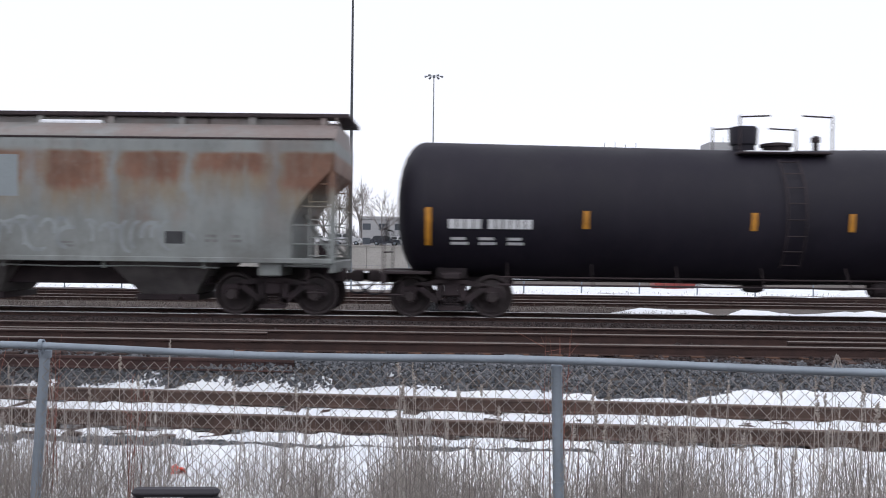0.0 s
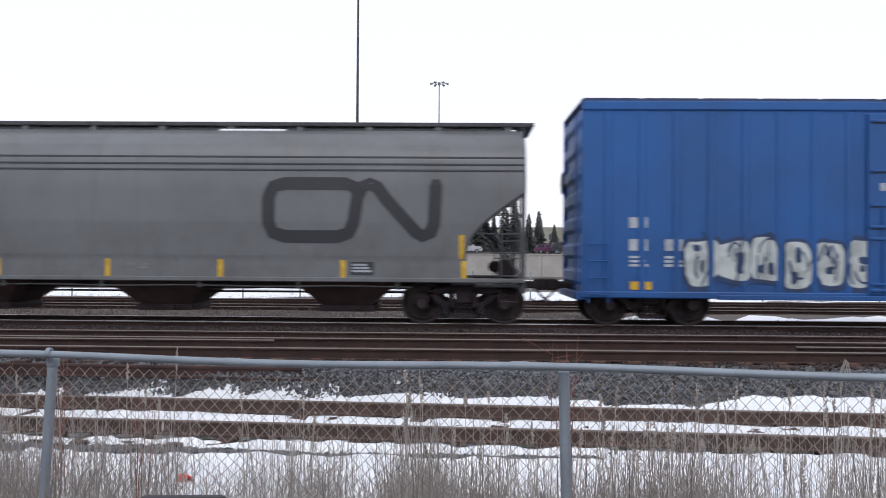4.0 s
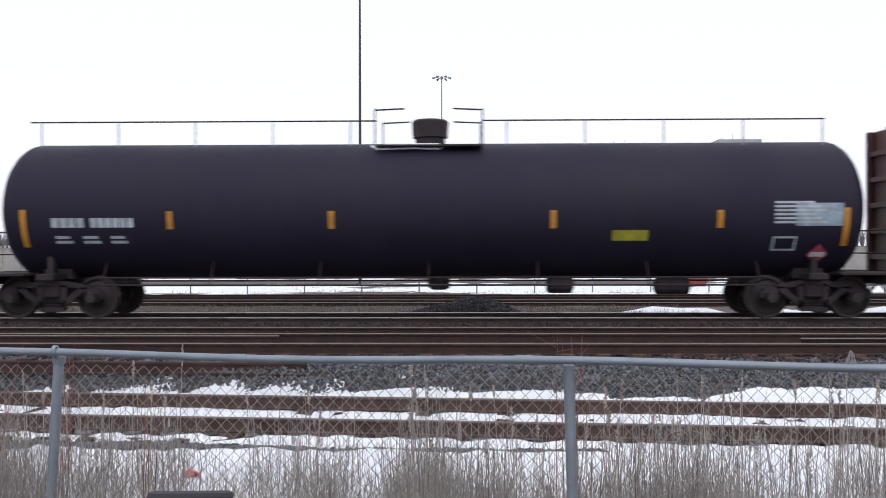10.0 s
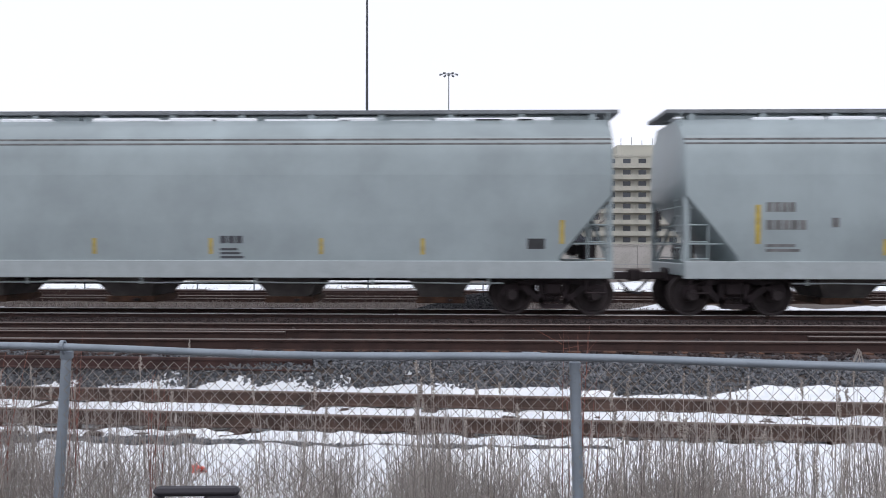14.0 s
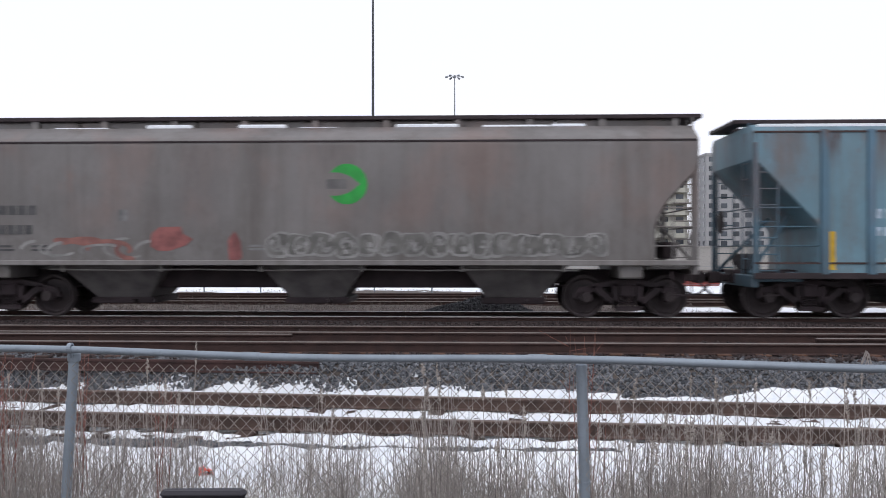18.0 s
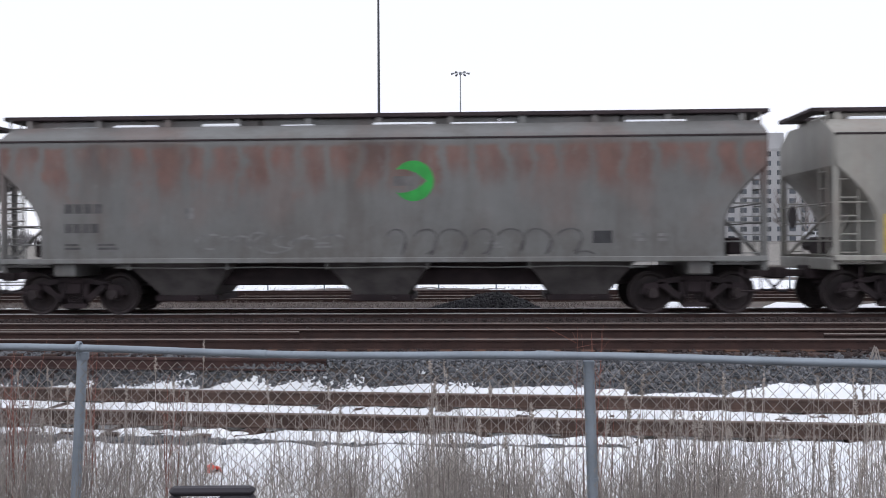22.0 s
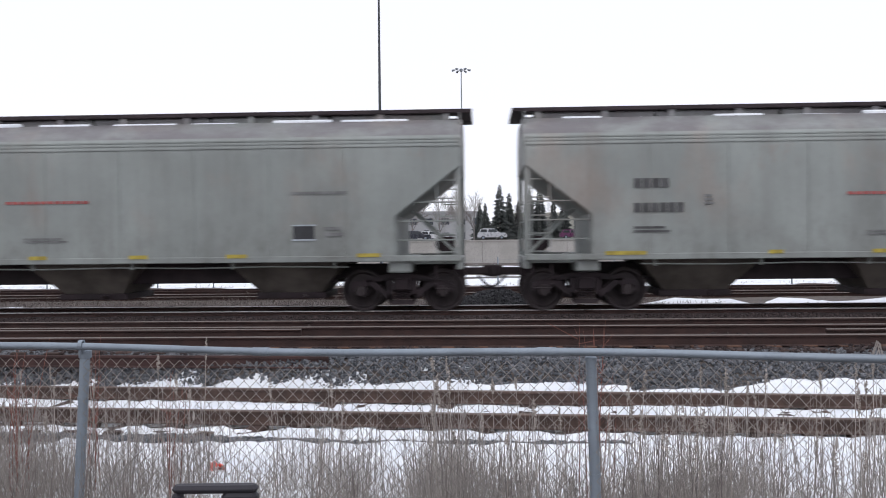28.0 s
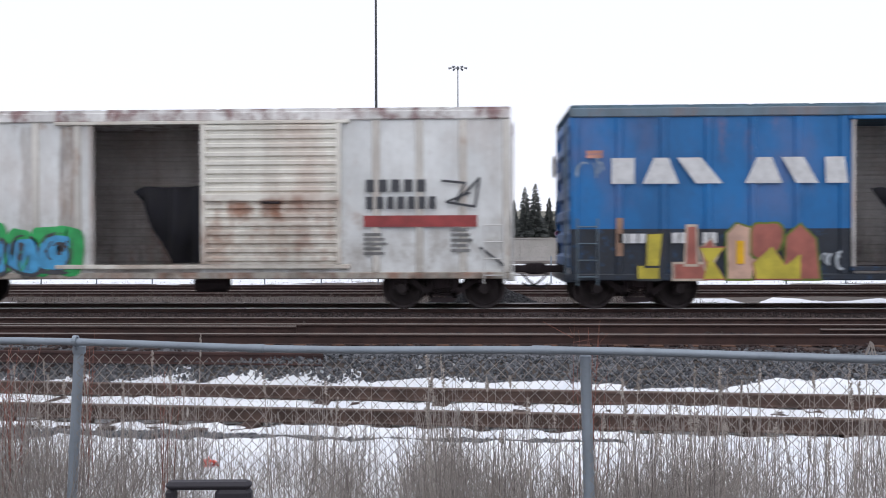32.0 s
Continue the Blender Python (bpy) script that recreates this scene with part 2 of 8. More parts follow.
M_ORANGE = plain("amber_reflector_tape", (0.50, 0.22, 0.02), 0.5, 0, 0.2, 6.0, 0.05)
M_PINK = plain("pink_red_print", (0.50, 0.085, 0.13), 0.5, 0, 0.15, 4.0, 0.05)
M_GREEN = plain("bright_green_paint", (0.02, 0.32, 0.05), 0.55, 0, 0.15, 4.0, 0.05)
M_SNOW = earth("snow", ((0.80, 0.83, 0.88), (0.88, 0.9, 0.92), (0.74, 0.78, 0.84)), (1.2, 9.0), 0.6, 0.4, 0.03)
M_GROUND = earth("winter_ground", ((0.125, 0.103, 0.088), (0.085, 0.07, 0.063), (0.05, 0.045, 0.043)), (0.35, 6.0))
M_BALLAST = earth("trodden_ballast", ((0.036, 0.0265, 0.0265), (0.057, 0.0415, 0.041), (0.021, 0.0165, 0.017)), (0.8, 14.0))
M_STONE = varied("ballast_stone", (0.045, 0.05, 0.058), (0.21, 0.215, 0.23))
M_STONE_DARK = varied("dark_ballast_stone", (0.022, 0.022, 0.026), (0.075, 0.075, 0.08))
M_STONE_BROWN = varied("brown_ballast_stone", (0.022, 0.0148, 0.0145), (0.066, 0.046, 0.044))
M_TIE = varied("creosoted_tie", (0.034, 0.020, 0.016), (0.075, 0.042, 0.034), island=False, bump_scale=8)
M_STRAW = varied("dry_reed", (0.23, 0.208, 0.192), (0.49, 0.45, 0.415), bump_scale=4)
M_PLUME = varied("fluffy_seed_head", (0.28, 0.245, 0.22), (0.50, 0.45, 0.405), bump_scale=4)
M_STRAW_DARK = varied("dry_weed_stalk", (0.155, 0.134, 0.125), (0.36, 0.32, 0.295), bump_scale=4)
M_VERGE = varied("brown_verge_grass", (0.075, 0.06, 0.056), (0.19, 0.15, 0.135), bump_scale=4)
M_RED_TWIG = varied("red_twig", (0.16, 0.06, 0.05), (0.30, 0.13, 0.10), bump_scale=4)
# bark, twigs and needles of the far trees are lightened to show haze
M_BARK = plain("hazed_bark", (0.19, 0.175, 0.17), 0.9, 0, 0.3, 2.0, 0.5)
M_TWIG = varied("hazed_twig", (0.20, 0.18, 0.175), (0.36, 0.33, 0.315), bump_scale=2)
M_NEEDLE = varied("hazed_needles", (0.042, 0.048, 0.047), (0.105, 0.115, 0.108), bump_scale=2)
M_CONCRETE = earth("pale_concrete", ((0.40, 0.385, 0.36), (0.48, 0.46, 0.44), (0.3, 0.29, 0.275)), (0.4, 5.0), 0.9, 0.3, 0.01)
M_BLACKPLASTIC = plain("black_plastic", (0.022, 0.020, 0.027), 0.62, 0, 0.2, 8.0, 0.1)


# ---- mesh writing ----
class Shape:
    """Vertices and faces, written piece by piece into one mesh."""

    def __init__(self):
        self.v, self.f = [], []

    def loops(self, loops, caps=True, closed=True):
        base, n = len(self.v), len(loops[0])
        for lp in loops:
            self.v.extend(tuple(p) for p in lp)
        for k in range(len(loops) - 1):
            a, b = base + k * n, base + (k + 1) * n
            for i in range(n if closed else n - 1):
                j = (i + 1) % n
                self.f.append((a + i, a + j, b + j, b + i))
        if caps:
            self.f.append(tuple(base + i for i in reversed(range(n))))
            self.f.append(tuple(base + (len(loops) - 1) * n + i for i in range(n)))
        return self

    def box(self, x0, x1, y0, y1, z0, z1, b=0.0):
        """A box, its edges cut by b."""
        b = min(b, (x1 - x0) / 2.2, (y1 - y0) / 2.2, (z1 - z0) / 2.2)
        def ring(z, inset):
            xa, xb, ya, yb = x0 + inset, x1 - inset, y0 + inset, y1 - inset
            if b <= 0:
                return [(xa, ya, z), (xb, ya, z), (xb, yb, z), (xa, yb, z)]
            return [(xa + b, ya, z), (xb - b, ya, z), (xb, ya + b, z), (xb, yb - b, z), (xb - b, yb, z), (xa + b, yb, z), (xa, yb - b, z), (xa, ya + b, z)]
        if b <= 0:
            return self.loops([ring(z0, 0), ring(z1, 0)])
        c = b * 0.7
        return self.loops([ring(z0, c), ring(z0 + b, 0), ring(z1 - b, 0), ring(z1, c)])

    def tube(self, p, q, r, n=8, r2=None):
        p, q = Vector(p), Vector(q)
        d = (q - p).normalized()
        u = d.orthogonal().normalized()
        w = d.cross(u)
        r2 = r if r2 is None else r2
        ring = lambda c, rr: [c + (u * math.cos(2 * math.pi * i / n) + w * math.sin(2 * math.pi * i / n)) * rr for i in range(n)]
        return self.loops([ring(p, r), ring(q, r2)])

    def pipe(self, points, r, n=6):
        for a, b in zip(points[:-1], points[1:]):
            self.tube(a, b, r, n)
        return self

    def prism(self, poly, y0, y1):
        """A polygon in x and z, drawn out along y."""
        return self.loops([[(x, y0, z) for x, z in poly], [(x, y1, z) for x, z in poly]])

    def lathe(self, profile, axis="x", n=32, centre=(0, 0, 0)):
        """profile: (along, radius)."""
        cx, cy, cz = centre
        out = []
        for s, r in profile:
            ring = []
            for i in range(n):
                a = 2 * math.pi * i / n
                u, w = r * math.cos(a), r * math.sin(a)
                ring.append((cx + s, cy + u, cz + w) if axis == "x" else (cx + u, cy + s, cz - w) if axis == "y" else (cx + u, cy + w, cz + s))
            out.append(ring)
        return self.loops(out)

    def mesh(self, name, smooth=False):
        me = bpy.data.meshes.new(name)
        me.from_pydata(self.v, [], self.f)
        me.update()
        if smooth:
            me.polygons.foreach_set("use_smooth", [True] * len(me.polygons))
            me.set_sharp_from_angle(angle=radians(40))
        return me


def part(name, shape, material, parent, label="", smooth=False, kind=""):
    """Links a shape (or a mesh) as one mesh object under a thing or a part."""
    me = shape.mesh(name, smooth) if isinstance(shape, Shape) else shape
    if not me.materials:
        me.materials.append(material)
    ob = new(name, me)
    ob.parent = parent
    return tagged(ob, label, kind=kind)


def thing(name, label, category, group="", kind="", m=None):
    ob = new(name)
    ob.empty_display_size = 0.3
    if m is not None:
        ob.matrix_basis = m
    return tagged(ob, label, category, group, kind)


def solid(name, shape, material, label, category, group="", kind="", smooth=False):
    me = shape.mesh(name, smooth)
    me.materials.append(material)
    return tagged(new(name, me), label, category, group, kind)


def sheet(xs, ys, height):
    """A grid of ground over xs and ys."""
    s = Shape()
    nx = len(xs)
    for y in ys:
        for x in xs:
            s.v.append((x, y, height(x, y)))
    for j in range(len(ys) - 1):
        for i in range(nx - 1):
            a = j * nx + i
            s.f.append((a, a + 1, a + nx + 1, a + nx))
    return s


def stones(name, places, size, material, label, rng, parent=None):
    """Loose broken stones: places is an array of x, y, z; one mesh."""
    t = (1 + 5 ** 0.5) / 2
    base = np.array([(-1, t, 0), (1, t, 0), (-1, -t, 0), (1, -t, 0), (0, -1, t), (0, 1, t), (0, -1, -t), (0, 1, -t), (t, 0, -1), (t, 0, 1), (-t, 0, -1), (-t, 0, 1)]) / 1.9
    faces = np.array([(0, 11, 5), (0, 5, 1), (0, 1, 7), (0, 7, 10), (0, 10, 11), (1, 5, 9), (5, 11, 4), (11, 10, 2), (10, 7, 6), (7, 1, 8), (3, 9, 4), (3, 4, 2), (3, 2, 6), (3, 6, 8), (3, 8, 9), (4, 9, 5), (2, 4, 11), (6, 2, 10), (8, 6, 7), (9, 8, 1)])
    n = len(places)
    jig = base[None] * rng.uniform(0.6, 1.25, (n, 12, 1)) * rng.uniform(0.55, 1.2, (n, 1, 3))
    a = rng.uniform(0, 6.28, n)
    ca, sa = np.cos(a)[:, None], np.sin(a)[:, None]
    x, y = jig[:, :, 0] * ca - jig[:, :, 1] * sa, jig[:, :, 0] * sa + jig[:, :, 1] * ca
    pts = np.stack([x, y, jig[:, :, 2]], 2) * (size * rng.uniform(0.6, 1.35, (n, 1, 1))) + np.asarray(places)[:, None, :]
    fs = (faces[None] + (np.arange(n) * 12)[:, None, None]).reshape(-1, 3)
    me = bpy.data.meshes.new(name)
    me.from_pydata(pts.reshape(-1, 3).tolist(), [], fs.tolist())
    me.materials.append(material)
    ob = new(name, me)
    ob.parent = parent
    return tagged(ob, label, "" if parent else "gravel", kind="stuff")


# ---- the plan: x runs along the main tracks, y away from the camera, z up from the main rail heads ----
TRAIN_Y, MIDDLE_Y, TRAIN_Z = 19.3, 13.4, -0.09
SPUR_TURN = math.tan(radians(-4.0))


def spur_y(x):
    """Middle of the spur track, which leaves the main tracks at a small angle."""
    return 10.6 + (x - 0.0) * SPUR_TURN


def fence_y(x):
    return 4.75 + (x - 0.0) * math.tan(radians(-7.8))


def smooth_step(a, b, v):
    t = min(1.0, max(0.0, (v - a) / (b - a)))
    return t * t * (3 - 2 * t)


def ground_z(x, y):
    toe = spur_y(x) + 0.92
    z = -0.62 - 0.2 * smooth_step(5.5, 8.5, y)
    z += 0.60 * smooth_step(toe, max(toe + 0.30, 12.0), y)
    z -= 0.25 * smooth_step(21.0, 23.0, y)
    z -= 0.35 * smooth_step(32, 48, y)
    z -= 0.75 * smooth_step(60, 118, y)
    z += 3.35 * smooth_step(120.6, 122.5, y)
    z += 3.0 * smooth_step(180, 900, y)
    if y < 60:
        z += 0.03 * noise.noise(Vector((x * 0.8, y * 0.8, 0))) + 0.015 * noise.noise(Vector((x * 3, y * 3, 5)))
    return z


# ---- ground, snow, tracks ----
def spread(stops):
    """Grid lines: (start, step) pairs and an end."""
    out = []
    for (a, step), (b, _) in zip(stops[:-1], stops[1:]):
        out += list(np.arange(a, b - 1e-6, step))
    return out + [stops[-1][0]]


xs = spread([(-2500, 500), (-500, 60), (-80, 8), (-24, 0.5), (24, 8), (80, 60), (500, 500), (2500, 0)])
ys = spread([(-60, 10), (-10, 1), (4, 0.25), (10.5, 0.12), (13.5, 0.5), (26, 2), (60, 10), (118, 0.5), (124, 20), (300, 200), (900, 600), (3900, 0)])
solid("ground", sheet(xs, ys, ground_z), M_GROUND, "bare brown winter ground with thin dead grass", "ground", kind="structure", smooth=True)


def snow_depth(x, y):
    d = y - spur_y(x)
    n1 = noise.noise(Vector((x * 0.7, y * 1.6, 3)))
    n2 = noise.noise(Vector((x * 2.6, y * 3.2, 9)))
    n3 = noise.noise(Vector((x * 7, y * 7, 1)))
    wild = 0.055 * n1 + 0.045 * n2 + 0.03 * n3
    if d > 0.84:
        # the toe of the ballast bank: snow lies up to a wandering height
        g = ground_z(x, y)
        line = -0.652 - 0.06 * smooth_step(1.6, 2.2, x) + 0.11 * smooth_step(3.1, 4.2, x) - 0.09 * smooth_step(-5.0, -5.6, x) + 0.022 * n2 + 0.012 * n1 + 0.01 * n3
        n4 = noise.noise(Vector((x * 2.4, y * 11.0, 2)))
        island = min(0.03, 0.25 * math.exp(-((x + 3.95) / 0.62) ** 2 - ((g + 0.50) / 0.13) ** 2) * (-0.02 + 1.4 * n4 + 0.6 * n3))
        if g > line + 0.09:
            return island - 0.02
        return 0.105 - 1.3 * max(0.0, g - line) + 0.3 * wild + max(0.0, island)
    if d > 0.60:
        return 0.03 + 0.4 * wild
    if d > -0.75:
        return 0.062 + 0.6 * wild - 0.05 * smooth_step(-6.0, -8.0, x) * (0.5 + n1)
    if d > -0.97:
        return -0.05
    left = smooth_step(-1.0, -3.2, x)
    line = -1.47 - 0.01 * left + 0.08 * n1 + 0.05 * math.sin(x * 1.3) + 0.06 * n2
    wide = 0.10 + 0.05 * left + 0.05 * smooth_step(-4.2, -5.4, x)
    gap = math.exp(-((d - line) / wide) ** 2) * smooth_step(1.9, 0.8, x)
    edge = smooth_step(-0.97, -1.06, d)
    near = smooth_step(-4.0, -5.6, d + 0.9 * n1 + 0.4 * n2)
    return -0.03 + 0.10 * edge - 0.20 * gap - 0.15 * near + 0.9 * wild - 0.05 * smooth_step(-5.5, -7.5, x)


snow_x, snow_y = spread([(-18, 0.09), (18, 0)]), spread([(4.8, 0.07), (13.4, 0)])
solid("snow", sheet(snow_x, snow_y, lambda x, y: ground_z(x, y) + snow_depth(x, y)), M_SNOW, "patchy melting snow lying along the spur track", "snow", kind="structure", smooth=True)


def far_snow(x, y):
    n1 = noise.noise(Vector((x * 0.10, y * 0.28, 4)))
    n2 = noise.noise(Vector((x * 0.6, y * 0.9, 8)))
    strip = 0.28 * math.exp(-((y - 45) / 7.0) ** 2) + 0.22 * math.exp(-((y - 75) / 14) ** 2)
    right = 0.30 * smooth_step(3.8, 5.4, x) * math.exp(-((y - 25.0) / 1.3) ** 2) * (0.7 + 1.4 * n2) - 0.2 * math.exp(-((y - 30.2) / 3.2) ** 2)
    return -0.14 + strip + right + 0.22 * n1 + 0.10 * n2


solid("snow_field", sheet(spread([(-60, 0.8), (60, 0)]), spread([(21.6, 0.3), (34, 0.6), (60, 1.5), (118, 0)]), lambda x, y: ground_z(x, y) + far_snow(x, y)), M_SNOW,
      "patches of old snow on the field behind the tracks", "snow", kind="structure", smooth=True)


solid("ballast", sheet(spread([(-200, 20), (-24, 0.5), (24, 20), (200, 0)]), spread([(12.3, 0.15), (22.0, 0)]), lambda x, y: ground_z(x, y) + 0.032 - 0.05 * smooth_step(21.2, 22, y)), M_BALLAST,
      "dark brown stained ballast bed of the main tracks", "ballast", kind="structure", smooth=True)


def rail_shape(length):
    """A flat-bottomed rail, 171 mm high, its top at z 0; the head is a shape of its own."""
    body, head = Shape(), Shape()
    foot = [(-0.07, -0.171), (0.07, -0.171), (0.07, -0.16), (0.012, -0.145), (0.009, -0.045), (0.034, -0.036), (0.036, -0.012), (-0.036, -0.012), (-0.034, -0.036), (-0.009, -0.045), (-0.012, -0.145), (-0.07, -0.16)]
    body.loops([[(-length / 2, y, z) for y, z in foot], [(length / 2, y, z) for y, z in foot]])
    top = [(-0.036, -0.0125), (0.036, -0.0125), (0.033, -0.004), (0.022, 0), (-0.022, 0), (-0.033, -0.004)]
    head.loops([[(-length / 2, y, z) for y, z in top], [(length / 2, y, z) for y, z in top]])
    return body, head


tie_mesh = Shape().box(-0.115, 0.115, -1.24, 1.24, -0.16, 0.0, 0.015).mesh("tie")
tie_mesh.materials.append(M_TIE)
plate_mesh = Shape().box(-0.1, 0.1, -0.17, 0.17, 0.0, 0.018, 0.004).mesh("tie_plate")
plate_mesh.materials.append(M_RUSTY)
TRACKS = []


def track(name, label, m, length, shiny=True, head=None, web=None):
    t = thing(name, label, "railway track", kind="structure", m=m)
    body, top = rail_shape(length)
    me_body, me_head = body.mesh("rail"), top.mesh("rail_head")
    for y in (-0.753, 0.753):
        rail = part("rail", me_body, web or M_RAILWEB, t)
        rail.location = (0, y, 0)
        part("rail_head", me_head, head or (M_RAILTOP if shiny else M_RAILWEB), rail)
    TRACKS.append(t)
    return t


main_track = track("track_main", "main line track with worn shiny rails on dark ballast", pose(0, TRAIN_Y, TRAIN_Z), 400, head=M_POLISHED)
middle_track = track("track_middle", "second main line track with rusty sided rails", pose(0, MIDDLE_Y, 0), 400)
spur_track = track("track_spur", "rusty disused spur track half buried in snow", pose(0, spur_y(0), -0.60, 0, 0, -4.0), 90, head=plain("spur_rail_head", (0.17, 0.13, 0.11), 0.6, 0.5, 0.2, 3.0, 0.2), web=M_SPURWEB)
track("track_far", "rusty siding behind the main line", pose(0, 28.7, -0.34), 400, False, head=M_RAILTOP)
siding = track("track_siding", "second rusty siding behind the main line", pose(0, 32.2, -0.34), 400, False)

spare = thing("spare_rail", "spare rusty rail laid beside the middle track", "rail", "spare rails", m=pose(-18.04, 13.98, -0.02))
body, top = rail_shape(30)
part("rail_body", body, M_RAILWEB, spare)
part("rail_head", top, M_RAILTOP, spare)
copy_thing(spare, pose(20.43, 13.6, -0.02))
copy_thing(spare, pose(-4.0, 15.6, -0.03))
old_rail = thing("spare_rail", "red-brown rusted rail lying along the tie ends", "rail", "spare rails", m=pose(-5.5, 12.08, -0.20, 0, 0, -2.9))
body, top = rail_shape(6.6)
part("rail_body", body, M_REDRUST, old_rail)
part("rail_head", top, M_REDRUST, old_rail)

rng = np.random.default_rng(4)


def scatter(count, x0, x1, y_of, lift):
    x = rng.uniform(x0, x1, count)
    out = []
    for v in x:
        y = y_of(v)
        out.append((v, y, ground_z(v, y) + lift))
    return np.array(out)


def bank_y(v):
    toe = spur_y(v) + 0.95
    return toe + (max(toe + 0.4, 12.45) - toe) * rng.uniform(0, 1)


stones("ballast_bank", scatter(36000, -8.2, 8.2, bank_y, 0.012), 0.028, M_STONE, "loose grey broken stone on the ballast bank", rng)
stones("ballast_bed", scatter(15000, -12, 12, lambda v: rng.uniform(12.06, 18.0), 0.04), 0.040, M_STONE_BROWN, "brown stained ballast between the main tracks", rng)
stones("ballast_shoulder", scatter(5000, -16, 16, lambda v: rng.uniform(20.2, 22.6), 0.004), 0.045, M_STONE_DARK, "dark ballast on the far shoulder of the main track", rng)
def cinder_y(v):
    left = smooth_step(-1.0, -3.2, v)
    n1, n2 = noise.noise(Vector((v * 0.7, (spur_y(v) - 1.35) * 1.6, 3))), noise.noise(Vector((v * 2.6, (spur_y(v) - 1.35) * 3.2, 9)))
    return spur_y(v) - 1.47 - 0.01 * left + 0.08 * n1 + 0.05 * math.sin(v * 1.3) + 0.06 * n2 + rng.normal(0, 0.06 + 0.03 * left)


stones("spur_ballast", scatter(7000, -7.4, 1.7, cinder_y, 0.02), 0.026, M_STONE, "dark stones and cinders along the spur", rng)
heap = []
for _ in range(4200):
    a, r = rng.uniform(0, 6.283), rng.uniform(0, 1) ** 0.5
    px, py = 0.05 + 1.75 * r * math.cos(a), 22.6 + 0.8 * r * math.sin(a)
    bumpy = 0.09 * noise.noise(Vector((px * 1.7, py * 2, 2)))
    skew = max(0.0, 1 - math.hypot((px - 0.45) / (1.35 if px > 0.45 else 2.15), (py - 22.6) / 0.8))
    heap.append((px, py, ground_z(px, py) + max(0, 0.58 * skew ** 0.8 + bumpy * skew)))
stones("gravel_heap", np.array(heap), 0.055, M_STONE_DARK, "small heap of dark crushed stone behind the main track", rng)


# ---- chain-link fence ----
fence = thing("chain_link_fence", "grey galvanised chain-link fence with a pipe top rail", "fence")
FENCE_TURN = math.atan(math.tan(radians(-7.8)))
FX0, FX1, F_TOP, F_BOT = -9.2, 7.4, 0.815, -0.62
PITCH = 3.05 * math.cos(FENCE_TURN)
post_x = [0.592 + 1.008 * PITCH * k for k in (-3, -2, -1, 0, 1, 2)]


def sag(x):
    """The top rail hangs a little between its posts."""
    k = ((x - post_x[0]) / PITCH) % 1.0
    return -0.018 * math.sin(math.pi * k) ** 2 + 0.006 * math.sin(x * 0.9)


rail_pts = [(x, fence_y(x) - 0.05, F_TOP - 0.022 + sag(x)) for x in np.arange(FX0, FX1 + 0.01, 0.4)]
top_rail = Shape()
ring_n = 12
rings = []
for p in rail_pts:
    rings.append([(p[0], p[1] + 0.022 * math.cos(2 * math.pi * i / ring_n), p[2] + 0.022 * math.sin(2 * math.pi * i / ring_n)) for i in range(ring_n)])
top_rail.loops(rings)
part("top_rail", top_rail, M_GALV, fence, smooth=True)
for x in (-1.3, 0.35, 2.9, -4.4):
    i = Shape().tube((x - 0.05, fence_y(x - 0.05) - 0.05, F_TOP - 0.022 + sag(x)), (x + 0.05, fence_y(x + 0.05) - 0.05, F_TOP - 0.022 + sag(x)), 0.0255, 12)
    part("rail_sleeve", i, M_GALV, fence, smooth=True)
for x in post_x:
    y = fence_y(x)
    lean = 0.045 if x > -1 else -0.095
    capped = -3 < x < -1
    tip = F_TOP - 0.055
    s = Shape().tube((x + lean, y, F_BOT - 0.3), (x, y, tip), 0.03, 14)
    post = part("post", s, M_GALV, fence, smooth=True)
    if capped:
        # a cup over the post with an eye above it, through which the rail runs
        cap = part("post_cap", Shape().lathe([(F_TOP - 0.105, 0.035), (F_TOP - 0.10, 0.038), (F_TOP - 0.06, 0.038), (F_TOP - 0.05, 0.028), (F_TOP - 0.044, 0.012)], "z", 14, (x, y, 0)), M_GALV, post, smooth=True)
        eye = [(x, y - 0.05 + 0.031 * math.cos(a), F_TOP - 0.020 + 0.033 * math.sin(a)) for a in np.linspace(0, 2 * math.pi, 15)]
        part("rail_eye", Shape().loops([[(ex - 0.012, ey, ez), (ex + 0.012, ey, ez), (ex + 0.012, y - 0.05 + (ey - y + 0.05) * 0.74, F_TOP - 0.02 + (ez - F_TOP + 0.02) * 0.74), (ex - 0.012, y - 0.05 + (ey - y + 0.05) * 0.74, F_TOP - 0.02 + (ez - F_TOP + 0.02) * 0.74)] for ex, ey, ez in eye], caps=False), M_GALV, cap)
        part("rail_stem", Shape().tube((x, y - 0.03, F_TOP - 0.075), (x, y - 0.05, F_TOP - 0.05), 0.011, 8), M_GALV, cap)
    else:
        part("post_cap", Shape().lathe([(F_TOP - 0.075, 0.033), (F_TOP - 0.055, 0.033), (F_TOP - 0.045, 0.02)], "z", 14, (x, y, 0)), M_GALV, post, smooth=True)
    for z in (0.45, 0.1, -0.25):
        u = x + lean * (F_TOP - z) / (F_TOP - F_BOT + 0.3)
        part("tie_band", Shape().lathe([(z, 0.0325), (z + 0.02, 0.0325)], "z", 12, (u, y, 0)), M_GALV, post)
wire = Shape()
cell = 0.052
step_x = cell * 0.72
rows_z = np.arange(F_BOT + 0.02, F_TOP - 0.10, cell * 0.72)
wr = 0.0023
